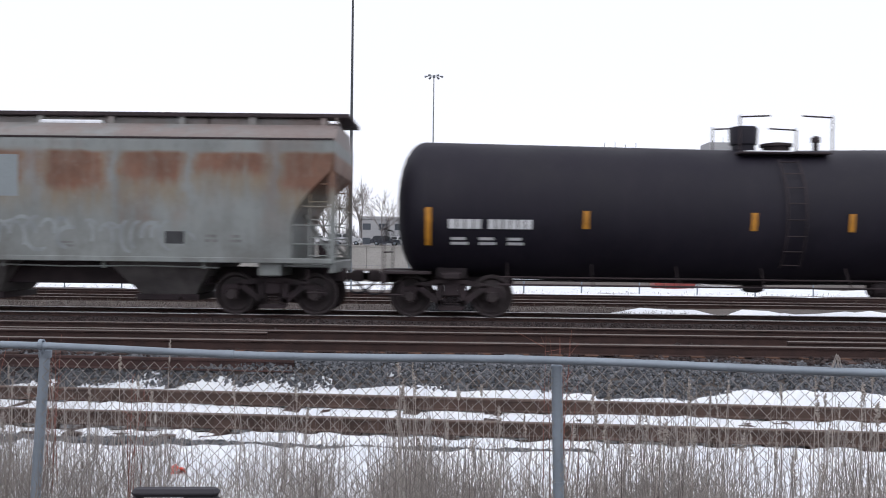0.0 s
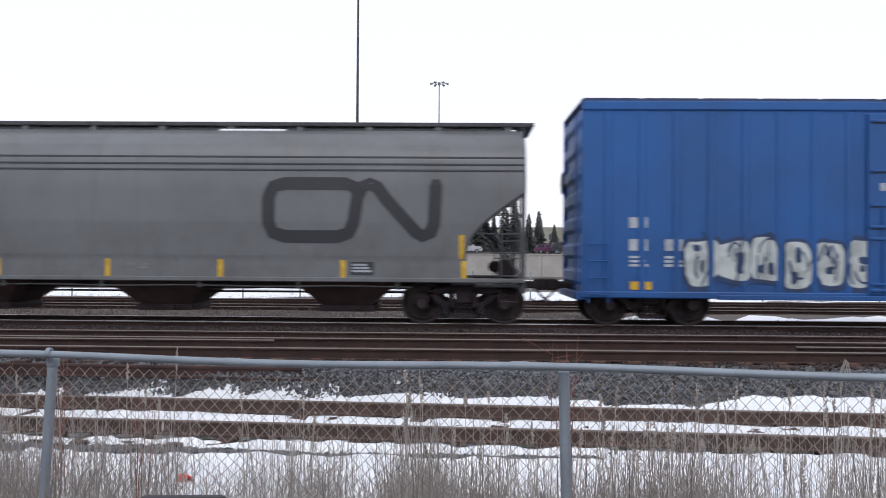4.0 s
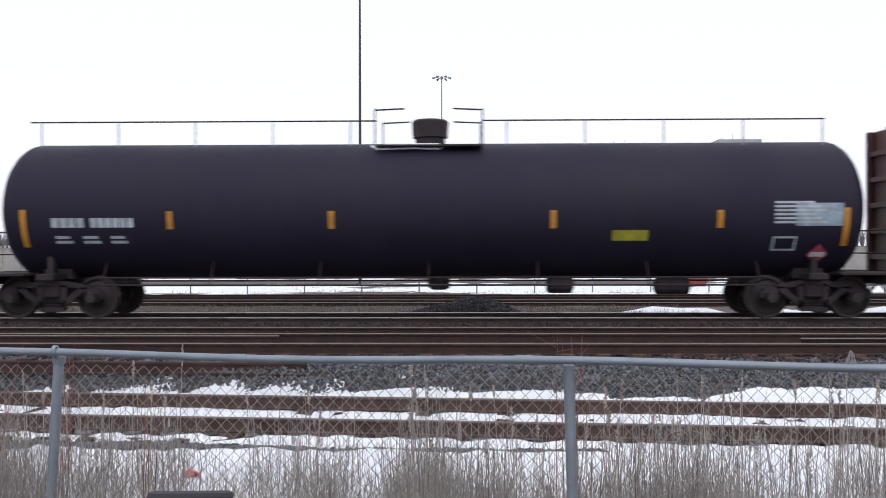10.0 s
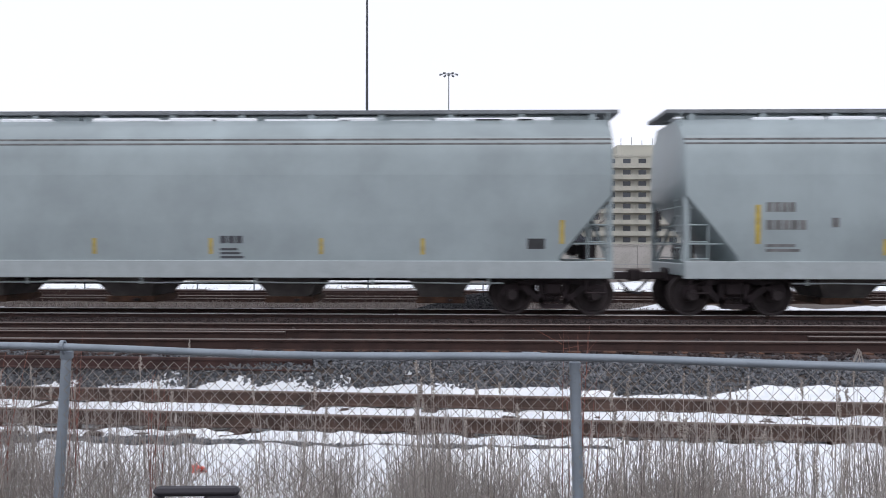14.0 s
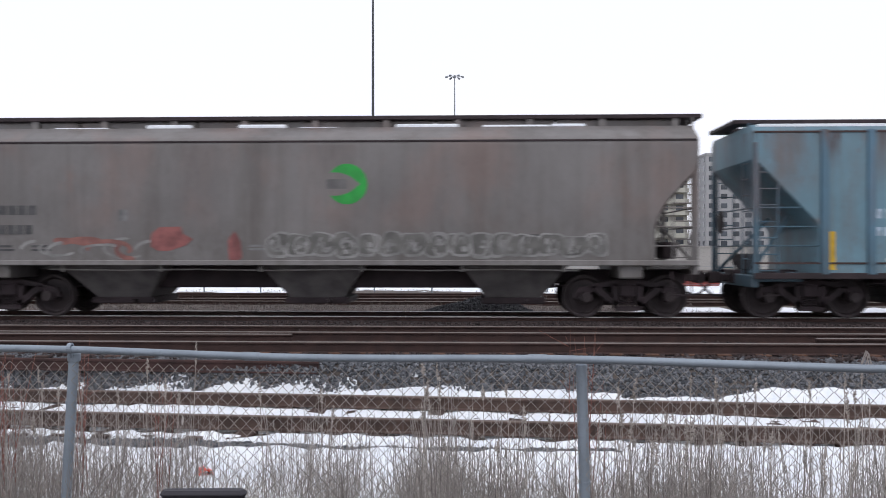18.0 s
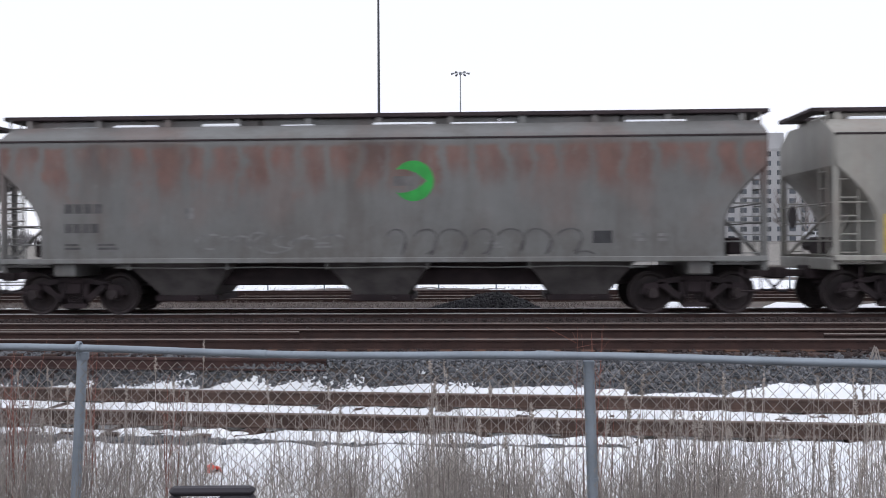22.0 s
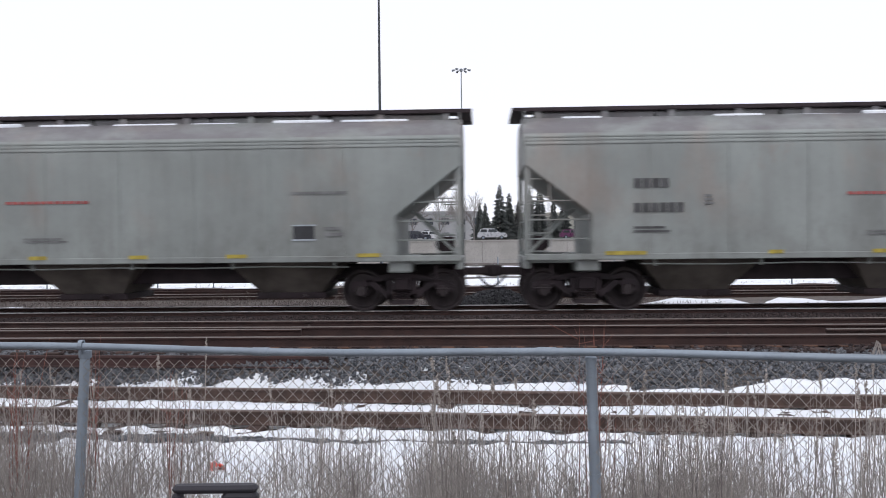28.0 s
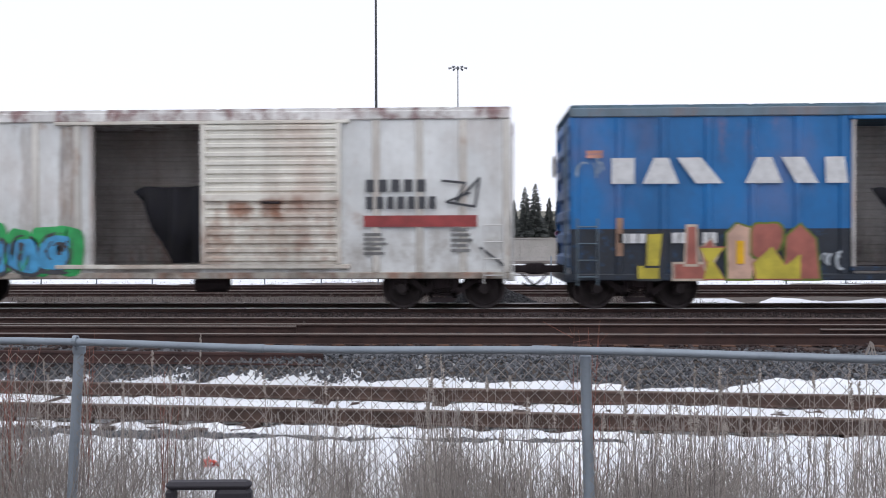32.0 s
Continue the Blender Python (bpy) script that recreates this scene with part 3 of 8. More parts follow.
for k, x in enumerate(np.arange(FX0, FX1, 2 * step_x)):
    left = []
    hang = 0.055 * smooth_step(-1.0, 1.2, x)
    for j, z in enumerate(rows_z):
        z = z + hang * smooth_step(-0.2, 0.7, z)
        u = x + (step_x if j % 2 else -0.0) + 0.014 * noise.noise(Vector((x, z * 2, 0)))
        left.append((u, fence_y(u) - 0.028 + 0.004 * (j % 2) + 0.01 * noise.noise(Vector((x * 0.7, z, 4))), z + 0.01 * noise.noise(Vector((x * 2, z, 7)))))
    for swing in (0, 1):
        pts = [(p[0] + (0 if not swing else (2 * step_x if j % 2 == 0 else 0)), p[1] + 0.003 * swing, p[2]) for j, p in enumerate(left)]
        wire.loops([[(a - wr, b - wr * 0.6, c), (a + wr, b - wr * 0.6, c), (a, b + wr, c)] for a, b, c in pts], caps=False)
part("wire_mesh", wire, M_WIRE, fence, "twisted wire diamond mesh")
for dx, dz, a in ((0.0, 0.02, 0.5), (0.02, 0.035, -0.7), (-0.02, 0.03, 0.9)):
    pts = [(2.02 + dx, fence_y(2.0) - 0.05, F_TOP - 0.02), (2.02 + dx + 0.03 * a, fence_y(2.0) - 0.06, F_TOP + 0.025 + dz), (2.02 + dx + 0.06 * a, fence_y(2.0) - 0.05, F_TOP - 0.01)]
    part("wire_tie", Shape().loops([[(x - 0.003, y, z - 0.002), (x + 0.003, y, z - 0.002), (x, y + 0.003, z + 0.003)] for x, y, z in pts]), M_WIRE, fence)


# ---- dry reeds and weeds ----
def reeds(name, count, place, height, material, label, heads=0.0, thick=0.004, lean=0.16, blades=0.5):
    v, f = [], []
    def strand(p, q, r, bend):
        base = len(v)
        mid = [(a + b) / 2 + c for a, b, c in zip(p, q, bend)]
        for c, rr in ((p, r), (mid, r * 0.8), (q, r * 0.35)):
            for k in range(3):
                a = 2.094 * k + 0.5
                v.append((c[0] + rr * math.cos(a), c[1] + rr * math.sin(a), c[2]))
        for k in range(2):
            for i in range(3):
                j = (i + 1) % 3
                f.append((base + 3 * k + i, base + 3 * k + j, base + 3 * k + 3 + j, base + 3 * k + 3 + i))
    for _ in range(count):
        x, y = place()
        z = ground_z(x, y)
        h = height(x, y)
        dx, dy = rng.normal(0, lean) * h, rng.normal(0, lean) * h
        tip = (x + dx, y + dy, z + h)
        strand((x, y, z - 0.02), tip, thick * rng.uniform(0.6, 1.2), (rng.normal(0, 0.02), rng.normal(0, 0.02), 0.02))
        if rng.random() < blades:
            t = rng.uniform(0.2, 0.7)
            bx, by, bz = x + dx * t, y + dy * t, z + h * t
            strand((bx, by, bz), (bx + rng.normal(0, 0.13), by + rng.normal(0, 0.1), bz + rng.uniform(-0.12, 0.16)), thick * 0.8, (0, 0, 0.04))
        if rng.random() < heads:
            b = len(v)
            hl, hr = rng.uniform(0.05, 0.1), rng.uniform(0.007, 0.012)
            for s, rr in ((0, 0.2), (0.3, 1.0), (0.75, 0.8), (1.0, 0.1)):
                for k in range(5):
                    v.append((tip[0] + hr * rr * math.cos(1.257 * k) + 0.25 * hl * s * dx / h, tip[1] + hr * rr * math.sin(1.257 * k), tip[2] - hl * 0.4 + hl * s))
            for k in range(3):
                for i in range(5):
                    j = (i + 1) % 5
                    f.append((b + 5 * k + i, b + 5 * k + j, b + 5 * k + 5 + j, b + 5 * k + 5 + i))
    me = bpy.data.meshes.new(name)
    me.from_pydata(v, [], f)
    me.materials.append(material)
    return tagged(new(name, me), label, "plants", kind="stuff")


def clump(x, y):
    """0 in the gaps, 1 in the clumps of the weeds behind the fence."""
    k = 0.5 + 1.1 * noise.noise(Vector((x * 2.1, y * 0.8, 6))) + 0.5 * noise.noise(Vector((x * 6.0, y * 1.6, 2)))
    return max(0.05, min(1.0, k + 0.15 * smooth_step(-2.2, -3.6, x) + 0.10 * smooth_step(1.2, 2.6, x)))


def behind_fence(a, b, x0=-5.6, x1=5.2):
    def place():
        while True:
            x = rng.uniform(x0, x1)
            y = fence_y(x) + rng.uniform(a, b)
            u = 4.75 * x / y
            if rng.random() < clump(x, y) * (1 - 0.52 * smooth_step(-0.85, -1.1, u) * smooth_step(-2.1, -1.85, u)):
                return x, y
    return place


def tall(lo, hi):
    return lambda x, y: (lo + (hi - lo) * rng.uniform(0, 1)) * (0.78 + 0.22 * clump(x, y))


def plumes(name, count, place, height, material, label):
    """Dead stalks that end in a loose, fluffy seed head of many short hairs."""
    s = Shape()
    for _ in range(count):
        x, y = place()
        z, h = ground_z(x, y), height(x, y)
        foot, tip = Vector((x, y, z - 0.02)), Vector((x + rng.normal(0, 0.05), y + rng.normal(0, 0.05), z + h))
        s.tube(foot, tip, 0.0042, 4, 0.0026)
        long, fat = rng.uniform(0.08, 0.19), rng.uniform(0.008, 0.016)
        way = (tip - foot).normalized()
        for _ in range(46):
            t = rng.uniform(0, 1)
            c = tip + way * long * (t - 0.35)
            a, e = rng.uniform(0, 6.283), fat * (0.45 + 0.9 * math.sin(math.pi * (0.12 + 0.8 * t)))
            s.tube(c, c + Vector((e * math.cos(a), e * math.sin(a), rng.uniform(-0.012, 0.018))), 0.0046, 3, 0.0026)
        for _ in range(int(rng.integers(1, 4))):
            c = foot + (tip - foot) * rng.uniform(0.45, 0.85)
            s.tube(c, c + Vector((rng.normal(0, 0.06), rng.normal(0, 0.05), rng.uniform(0.0, 0.10))), 0.0028, 3, 0.001)
    return solid(name, s, material, label, "plants", kind="stuff")


reeds("tall_weed_stalks", 520, behind_fence(0.15, 2.9), tall(0.66, 1.14), M_STRAW_DARK, "tall grey-brown dead weed stalks behind the fence", 0.0, 0.0040, 0.055, 0.5)
reeds("weed_stalks", 1500, behind_fence(0.2, 2.9), tall(0.42, 0.86), M_STRAW, "grey-brown dead weed stalks behind the fence", 0.04, 0.0034, 0.15, 0.7)
reeds("dry_reeds", 1700, behind_fence(0.1, 2.6), tall(0.30, 0.66), M_STRAW, "pale dry reeds along the foot of the fence", 0.0, 0.0030, 0.28, 0.7)
reeds("dead_grass", 2600, behind_fence(0.0, 1.9), tall(0.2, 0.5), M_STRAW, "matted pale dead grass at the fence", 0.0, 0.003, 0.5, 0.8)
reeds("tangled_stems", 700, behind_fence(0.1, 2.6, -5.6, -1.9), tall(0.45, 1.02), M_STRAW_DARK, "bent and tangled dry stems", 0.0, 0.0025, 0.42, 1.0)
reeds("low_grass", 1350, behind_fence(0.2, 2.2, -1.9, 2.2), tall(0.3, 0.56), M_STRAW, "pale dead grass behind the fence", 0.0, 0.0030, 0.3, 0.9)
reeds("tangled_stems", 620, behind_fence(0.1, 2.4, 1.2, 5.2), tall(0.4, 0.86), M_STRAW, "bent and tangled dry stems", 0.0, 0.0028, 0.35, 1.0)
reeds("fence_weeds", 300, behind_fence(-0.32, -0.05, -3.6, -1.9), tall(0.55, 0.92), M_STRAW_DARK, "tangled dead weeds growing through the fence", 0.0, 0.0022, 0.30, 1.0)
reeds("fence_grass", 420, behind_fence(-0.35, -0.05, 1.3, 3.6), tall(0.5, 0.84), M_STRAW, "dead grass growing through the fence", 0.0, 0.0022, 0.20, 0.8)
reeds("dry_reeds", 420, behind_fence(0.1, 2.2, -1.1, 0.2), tall(0.36, 0.74), M_STRAW, "pale dry reeds standing in the snow", 0.0, 0.0030, 0.2, 0.7)
plumes("seed_heads", 100, behind_fence(0.3, 2.5), tall(0.74, 1.2), M_PLUME, "tall dry stalks with fluffy seed heads")
plumes("seed_heads", 30, behind_fence(0.3, 2.5, 0.9, 4.6), tall(0.66, 1.16), M_PLUME, "pale stalks with ragged seed heads")
reeds("verge_grass", 9000, lambda: (rng.uniform(-17, 7), rng.uniform(22.6, 27.4)), lambda x, y: rng.uniform(0.03, 0.10), M_VERGE, "low brown dead grass behind the main track", 0.0, 0.007, 0.6)
reeds("field_grass", 3500, lambda: (rng.uniform(-30, 30), rng.uniform(28, 50)), lambda x, y: rng.uniform(0.03, 0.12), M_VERGE, "thin dead grass on the field", 0.0, 0.008, 0.6)


def twig_bush(name, x, y, height, spread_, count, material, label):
    bush = thing(name, label, "shrub", "twiggy shrubs", m=pose(x, y, ground_z(x, y)))
    for _ in range(count):
        a, lean = rng.uniform(0, 6.283), rng.uniform(0.0, spread_)
        p = Vector((rng.normal(0, 0.05), rng.normal(0, 0.05), 0))
        d = Vector((math.cos(a) * lean, math.sin(a) * lean, rng.uniform(0.6, 1.0) * height))
        q = p + d * 0.55
        e = p + d + Vector((rng.normal(0, 0.04), rng.normal(0, 0.04), 0))
        stem = part("stem", Shape().tube(p, q, 0.0036, 4, 0.0028).tube(q, e, 0.0028, 4, 0.0012), material, bush)
        twigs = Shape()
        for _ in range(5):
            t = rng.uniform(0.3, 0.95)
            f = p + d * t
            twigs.tube(f, f + Vector((rng.normal(0, 0.07), rng.normal(0, 0.07), rng.uniform(0.04, 0.14))), 0.002, 3, 0.001)
        part("twigs", twigs, material, stem, kind="stuff")
    return bush


twig_bush("shrub", 0.78, fence_y(0.78) + 1.2, 1.5, 0.10, 12, M_RED_TWIG, "thin reddish bare shrub behind the fence")
twig_bush("shrub", -3.45, fence_y(-3.4) + 0.9, 1.55, 0.22, 9, M_RED_TWIG, "thin reddish bare shrub behind the fence")
twig_bush("shrub", -3.05, fence_y(-3.0) + 1.3, 1.5, 0.20, 6, M_RED_TWIG, "thin reddish bare shrub behind the fence")
twig_bush("shrub", -2.35, fence_y(-2.35) + 1.1, 1.25, 0.15, 5, M_RED_TWIG, "thin reddish bare shrub behind the fence")
twig_bush("shrub", -4.4, fence_y(-4.4) + 1.0, 1.2, 0.4, 14, M_STRAW_DARK, "brown bare shrub behind the fence")

bag = Shape()
n_u, n_v = 10, 7
for j in range(n_v):
    for i in range(n_u):
        u, w = i / (n_u - 1) - 0.5, j / (n_v - 1) - 0.5
        bag.v.append((-2.53 + 0.18 * u + 0.02 * w, 7.85 + 0.12 * w, ground_z(-2.5, 7.85) + 0.075 + 0.05 * math.cos(u * 4 + w * 3) + 0.035 * noise.noise(Vector((u * 6, w * 6, 1)))))
for j in range(n_v - 1):
    for i in range(n_u - 1):
        a = j * n_u + i
        bag.f.append((a, a + 1, a + n_u + 1, a + n_u))
litter = solid("litter_bag", bag, plain("red_plastic_film", (0.85, 0.075, 0.035), 0.4, 0, 0.2, 6.0, 0.1), "crumpled red plastic litter lying in the reeds", "litter", smooth=True)
litter.modifiers.new("thickness", "SOLIDIFY").thickness = 0.004

# a black pull handle that stands in front of the camera
handle = thing("pull_handle", "black plastic pull handle of a wheeled case", "handle", m=pose(-0.405, 1.25, 0, 0, 0, 3))
grip = Shape()
grip.box(-0.064, 0.064, -0.011, 0.010, 1.027, 1.039, 0.005)
part("grip", grip, M_BLACKPLASTIC, handle)
part("bracket", Shape().box(-0.064, -0.050, -0.011, 0.011, 0.93, 1.0275, 0.004), M_BLACKPLASTIC, handle)
part("bracket", Shape().box(0.010, 0.064, -0.011, 0.011, 0.93, 1.0275, 0.005), M_BLACKPLASTIC, handle)
for x in (-0.056, 0.05):
    part("shaft", Shape().box(x - 0.007, x + 0.007, -0.007, 0.007, 0.1, 0.932, 0.002), M_BLACKPLASTIC, handle)
part("case_body", Shape().box(-0.22, 0.22, -0.12, 0.12, -0.58, 0.102, 0.03), M_BLACKPLASTIC, handle)
for x in (-0.17, 0.17):
    part("castor", Shape().lathe([(-0.02, 0.02), (-0.018, 0.03), (0.018, 0.03), (0.02, 0.02)], "x", 14, (x, 0.08, -0.59)), M_BLACKPLASTIC, handle)


# ---- the far side: road wall, masts, buildings, trees, cars ----
def far_x(offset, depth):
    """x of a far point, from its angle beside the lamp mast."""
    return depth * ((offset + 5) / 1490.0 - 0.0262)


wall_far = thing("road_wall", "long pale concrete retaining wall below the road", "wall", kind="structure")
for k in range(-12, 13):
    s = Shape().box(k * 6.0 + 0.02, k * 6.0 + 5.98, 119.8, 120.3, -2.6, 1.55, 0.03)
    seg = part("wall_panel", s, M_CONCRETE, wall_far)
part("coping", Shape().box(-72, 78, 119.7, 120.4, 1.55, 1.72, 0.03), M_CONCRETE, wall_far)


def light_mast(name, offset, depth, height, radius, heads, label, metal):
    x = far_x(offset, depth)
    z0 = ground_z(x, depth)
    m = thing(name, label, "light mast", "yard light masts", m=pose(x, depth, z0))
    part("mast", Shape().lathe([(0, radius * 1.2), (height, radius * 0.55)], "z", 12), metal, m, smooth=True)
    part("base_plate", Shape().box(-radius * 2.2, radius * 2.2, -radius * 2.2, radius * 2.2, -0.05, 0.06, 0.01), metal, m)
    part("head_ring", Shape().lathe([(height - 0.1, 0.16), (height + 0.2, 0.18), (height + 0.28, 0.1)], "z", 12), metal, m)
    for k in range(heads):
        a = 2 * math.pi * k / heads
        c, s_ = math.cos(a), math.sin(a)
        arm = part("lamp_arm", Shape().tube((0.25 * c, 0.25 * s_, height + 0.1), (0.9 * c, 0.9 * s_, height + 0.12), 0.025, 6), metal, m)
        part("floodlight", Shape().tube((0.8 * c, 0.8 * s_, height + 0.12), (1.2 * c, 1.2 * s_, height + 0.02), 0.09, 8, 0.14), metal, arm)
    return m


light_mast("light_mast", -145, 55, 22.5, 0.10, 6, "tall thin dark steel yard light mast", M_POLE)
light_mast("light_mast", 0, 108, 24.9, 0.11, 6, "tall steel mast with a ring of floodlights", M_MAST)
street = thing("street_lamp", "slim grey street lamp with a curved arm", "street lamp", m=pose(far_x(-646, 100), 100, ground_z(-40, 100)))
part("pole", Shape().lathe([(0, 0.09), (13.0, 0.05)], "z", 10), M_GALV, street, smooth=True)
part("arm", Shape().pipe([(0, 0, 13.0), (-0.3, 0, 13.6), (-0.9, 0, 13.95), (-1.6, 0, 14.0)], 0.05), M_GALV, street)
part("lantern", Shape().box(-2.2, -1.5, -0.15, 0.15, 13.88, 14.08, 0.05), M_GALV, street)

M_CREAM = earth("cream_render", ((0.45, 0.445, 0.39), (0.50, 0.49, 0.43), (0.38, 0.375, 0.335)), (0.2, 3.0), 0.9, 0.1, 0.01)
M_GREYWALL = earth("grey_render", ((0.38, 0.385, 0.40), (0.43, 0.43, 0.44), (0.33, 0.335, 0.35)), (0.2, 3.0), 0.9, 0.1, 0.01)
M_BROWNWALL = earth("brown_brick", ((0.26, 0.19, 0.15), (0.31, 0.23, 0.18), (0.2, 0.15, 0.12)), (0.3, 5.0), 0.9, 0.1, 0.01)


def glass(name, colour):
    n = Nodes(name)
    return n.done(n.mix(n.random(), mul(colour, 0.6), mul(colour, 1.5)), 0.12)


M_GLASS = glass("window_glass", (0.06, 0.07, 0.085))


def apartment_block(label, x0, x1, depth, thick, storeys, wall, storey=2.9, balconies=True, pent=None):
    z0 = ground_z((x0 + x1) / 2, depth) - 0.4
    h = storeys * storey
    cx = (x0 + x1) / 2
    b = thing("apartment_building", label, "building", "far apartment blocks", m=pose(cx, depth, z0))
    hw = (x1 - x0) / 2
    part("wall", Shape().box(-hw, hw, 0, thick, 0, h, 0.1), wall, b)
    part("parapet", Shape().box(-hw - 0.15, hw + 0.15, -0.15, thick + 0.15, h, h + 0.7, 0.05), wall, b)
    if pent:
        p = part("penthouse", Shape().box(pent[0] - cx, pent[1] - cx, 3, thick - 3, h + 0.7, h + pent[2], 0.08), wall, b)
        for k in range(4):
            px = pent[0] - cx + (pent[1] - pent[0]) * (k + 0.5) / 4
            part("antenna", Shape().tube((px, 5, h + pent[2]), (px, 5, h + pent[2] + rng.uniform(0.8, 2.2)), 0.06, 5), M_POLE, p)
    bays = max(2, int(2 * hw / 3.6))
    win = Shape().box(-0.95, 0.95, -0.06, 0.05, 0, 1.5, 0.02).mesh("window")
    win.materials.append(M_GLASS)
    side = Shape().box(-0.06, 0.05, -0.95, 0.95, 0, 1.5, 0.02).mesh("window")
    side.materials.append(M_GLASS)
    reach = hw / bays - 0.03
    slab = Shape().box(-reach, reach, -1.5, 0, -0.12, 0.06, 0.02).box(-reach, reach, -1.5, -1.42, 0.06, 1.05, 0.02).mesh("balcony")
    slab.materials.append(wall)
    for f_ in range(storeys):
        for k in range(bays):
            x = -hw + (k + 0.5) * 2 * hw / bays
            w = part("window", win, M_GLASS, b)
            w.location = (x, 0, f_ * storey + 0.9)
            if balconies:
                c = part("balcony", slab, wall, b)
                c.location = (x, 0, f_ * storey + 0.05)
        for k in range(3):
            w = part("window", side, M_GLASS, b)
            w.location = (-hw, (k + 0.5) * thick / 3, f_ * storey + 0.9)
    return b


D1 = 215.0
apartment_block("cream rendered apartment block with balconies on every storey", far_x(246, D1), far_x(408, D1), D1, 16, 8, M_CREAM, 2.85, True, (far_x(300, D1), far_x(375, D1), 3.4))
D2 = 260.0
apartment_block("pale grey apartment slab with a lift house on its roof", far_x(440, D2), far_x(650, D2), D2, 15, 10, M_GREYWALL, 2.85, False, (far_x(492, D2), far_x(568, D2), 5.6))
apartment_block("low brown brick building beyond the road", far_x(-735, 150), far_x(-640, 150), 150, 14, 2, M_BROWNWALL, 3.2, False)
apartment_block("low grey commercial building among the trees", far_x(-130, 200), far_x(40, 200), 200, 16, 2, M_GREYWALL, 3.4, False)
apartment_block("low pale shop building beyond the road", far_x(60, 230), far_x(240, 230), 230, 16, 2, M_CREAM, 3.6, False)


def bare_tree(x, y, height, seed, spread_=0.35):
    r = random.Random(seed)
    z = ground_z(x, y)
    t = thing("bare_tree", "leafless grey winter tree beside the road", "tree", "bare trees", m=pose(x, y, z))
    trunk, twigs = Shape(), Shape()
    def grow(p, d, length, rad, level):
        q = p + d * length
        (trunk if level < 2 else twigs).tube(p, q, rad, 6 if level < 2 else 3, rad * 0.65)
        if level >= 4:
            return
        for _ in range(3 if level < 2 else 4):
            a = r.uniform(0, 6.283)
            k = r.uniform(0.45, 0.95)
            e = (d + Vector((math.cos(a), math.sin(a), 0.12)) * k).normalized()
            grow(p + d * length * r.uniform(0.45, 1.0), e, length * r.uniform(0.55, 0.78), rad * 0.55, level + 1)
        grow(q, (d + Vector((r.gauss(0, 0.1), r.gauss(0, 0.1), 0.1))).normalized(), length * 0.75, rad * 0.65, level + 1)
    grow(Vector((0, 0, -0.1)), Vector((r.gauss(0, 0.04), r.gauss(0, 0.04), 1)).normalized(), height * 0.33, height * 0.016, 0)
    part("trunk", trunk, M_BARK, t)
    part("crown", twigs, M_TWIG, t, "fine bare twigs")
    return t


def spruce(x, y, height, seed):
    r = random.Random(seed)
    t = thing("spruce", "dark green spruce beside the road", "tree", "spruces", m=pose(x, y, ground_z(x, y)))
    part("trunk", Shape().lathe([(-0.1, height * 0.02), (height * 0.95, 0.02)], "z", 8), M_BARK, t)
    s = Shape()
    z = height * 0.06
    while z < height:
        k = 1 - z / height
        reach = height * 0.25 * k ** 0.8 + 0.15
        for _ in range(int(12 + 24 * k)):
            a = r.uniform(0, 6.283)
            zj = z + r.uniform(-0.5, 0.5) * height * 0.05
            l = reach * r.uniform(0.4, 1.12) * (1 + 0.18 * math.sin(2 * a + z))
            c, sn = math.cos(a), math.sin(a)
            b = len(s.v)
            w = 0.10 * l + 0.10
            droop = -0.25 * l
            s.v += [(0.1 * c, 0.1 * sn, zj), (0.6 * l * c - w * sn, 0.6 * l * sn + w * c, zj + droop * 0.6), (l * c, l * sn, zj + droop + 0.1 * l), (0.6 * l * c + w * sn, 0.6 * l * sn - w * c, zj + droop * 0.6), (0.55 * l * c, 0.55 * l * sn, zj + droop * 0.3 + 0.18)]
            s.f += [(b, b + 1, b + 4), (b + 1, b + 2, b + 4), (b + 2, b + 3, b + 4), (b + 3, b, b + 4), (b, b + 3, b + 2, b + 1)]
        z += height * 0.035
    part("crown", s, M_NEEDLE, t, "drooping needled boughs")
    return t


seeds = 0
for off, d, h in ((-470, 126, 13), (-415, 128, 14.5), (-345, 130, 13), (-268, 126, 11), (-225, 134, 14), (-165, 132, 11.5), (-125, 130, 11), (-90, 128, 9), (-40, 134, 9), (0, 130, 8),
                  (-300, 140, 12), (-190, 140, 12), (20, 140, 9), (250, 170, 10), (560, 150, 10), (600, 160, 11)):
    seeds += 1
    bare_tree(far_x(off, d), d, h, seeds)
for off, d, h in ((40, 150, 6.5), (66, 150, 9.8), (82, 153, 8.5), (98, 156, 7), (118, 150, 9.0), (136, 150, 9.6), (160, 152, 7.2), (178, 156, 8), (205, 170, 6), (-285, 150, 8), (-262, 150, 7), (-330, 155, 7.5), (30, 160, 7)):
    seeds += 1
    spruce(far_x(off, d), d, h, seeds)
# distant wooded skyline
wood = Shape()
r = random.Random(7)
for k in range(900):
    x = r.uniform(-330, 330)
    y = r.uniform(420, 520)
    h = r.uniform(5, 12)
    z0 = ground_z(x, y)
    for _ in range(7):
        a, out = r.uniform(0, 6.283), r.uniform(0.3, 2.4)
        wood.tube((x + 0.2 * out * math.cos(a), y + 0.2 * out * math.sin(a), z0 + r.uniform(0, 0.3) * h), (x + out * math.cos(a), y + out * math.sin(a), z0 + r.uniform(0.6, 1.0) * h), 0.28, 3, 0.04)
solid("distant_woods", wood, plain("distant_woods", (0.21, 0.20, 0.21), 0.95, 0, 0.3, 0.3, 0.3), "low line of distant bare woods on the horizon", "woods", kind="stuff")

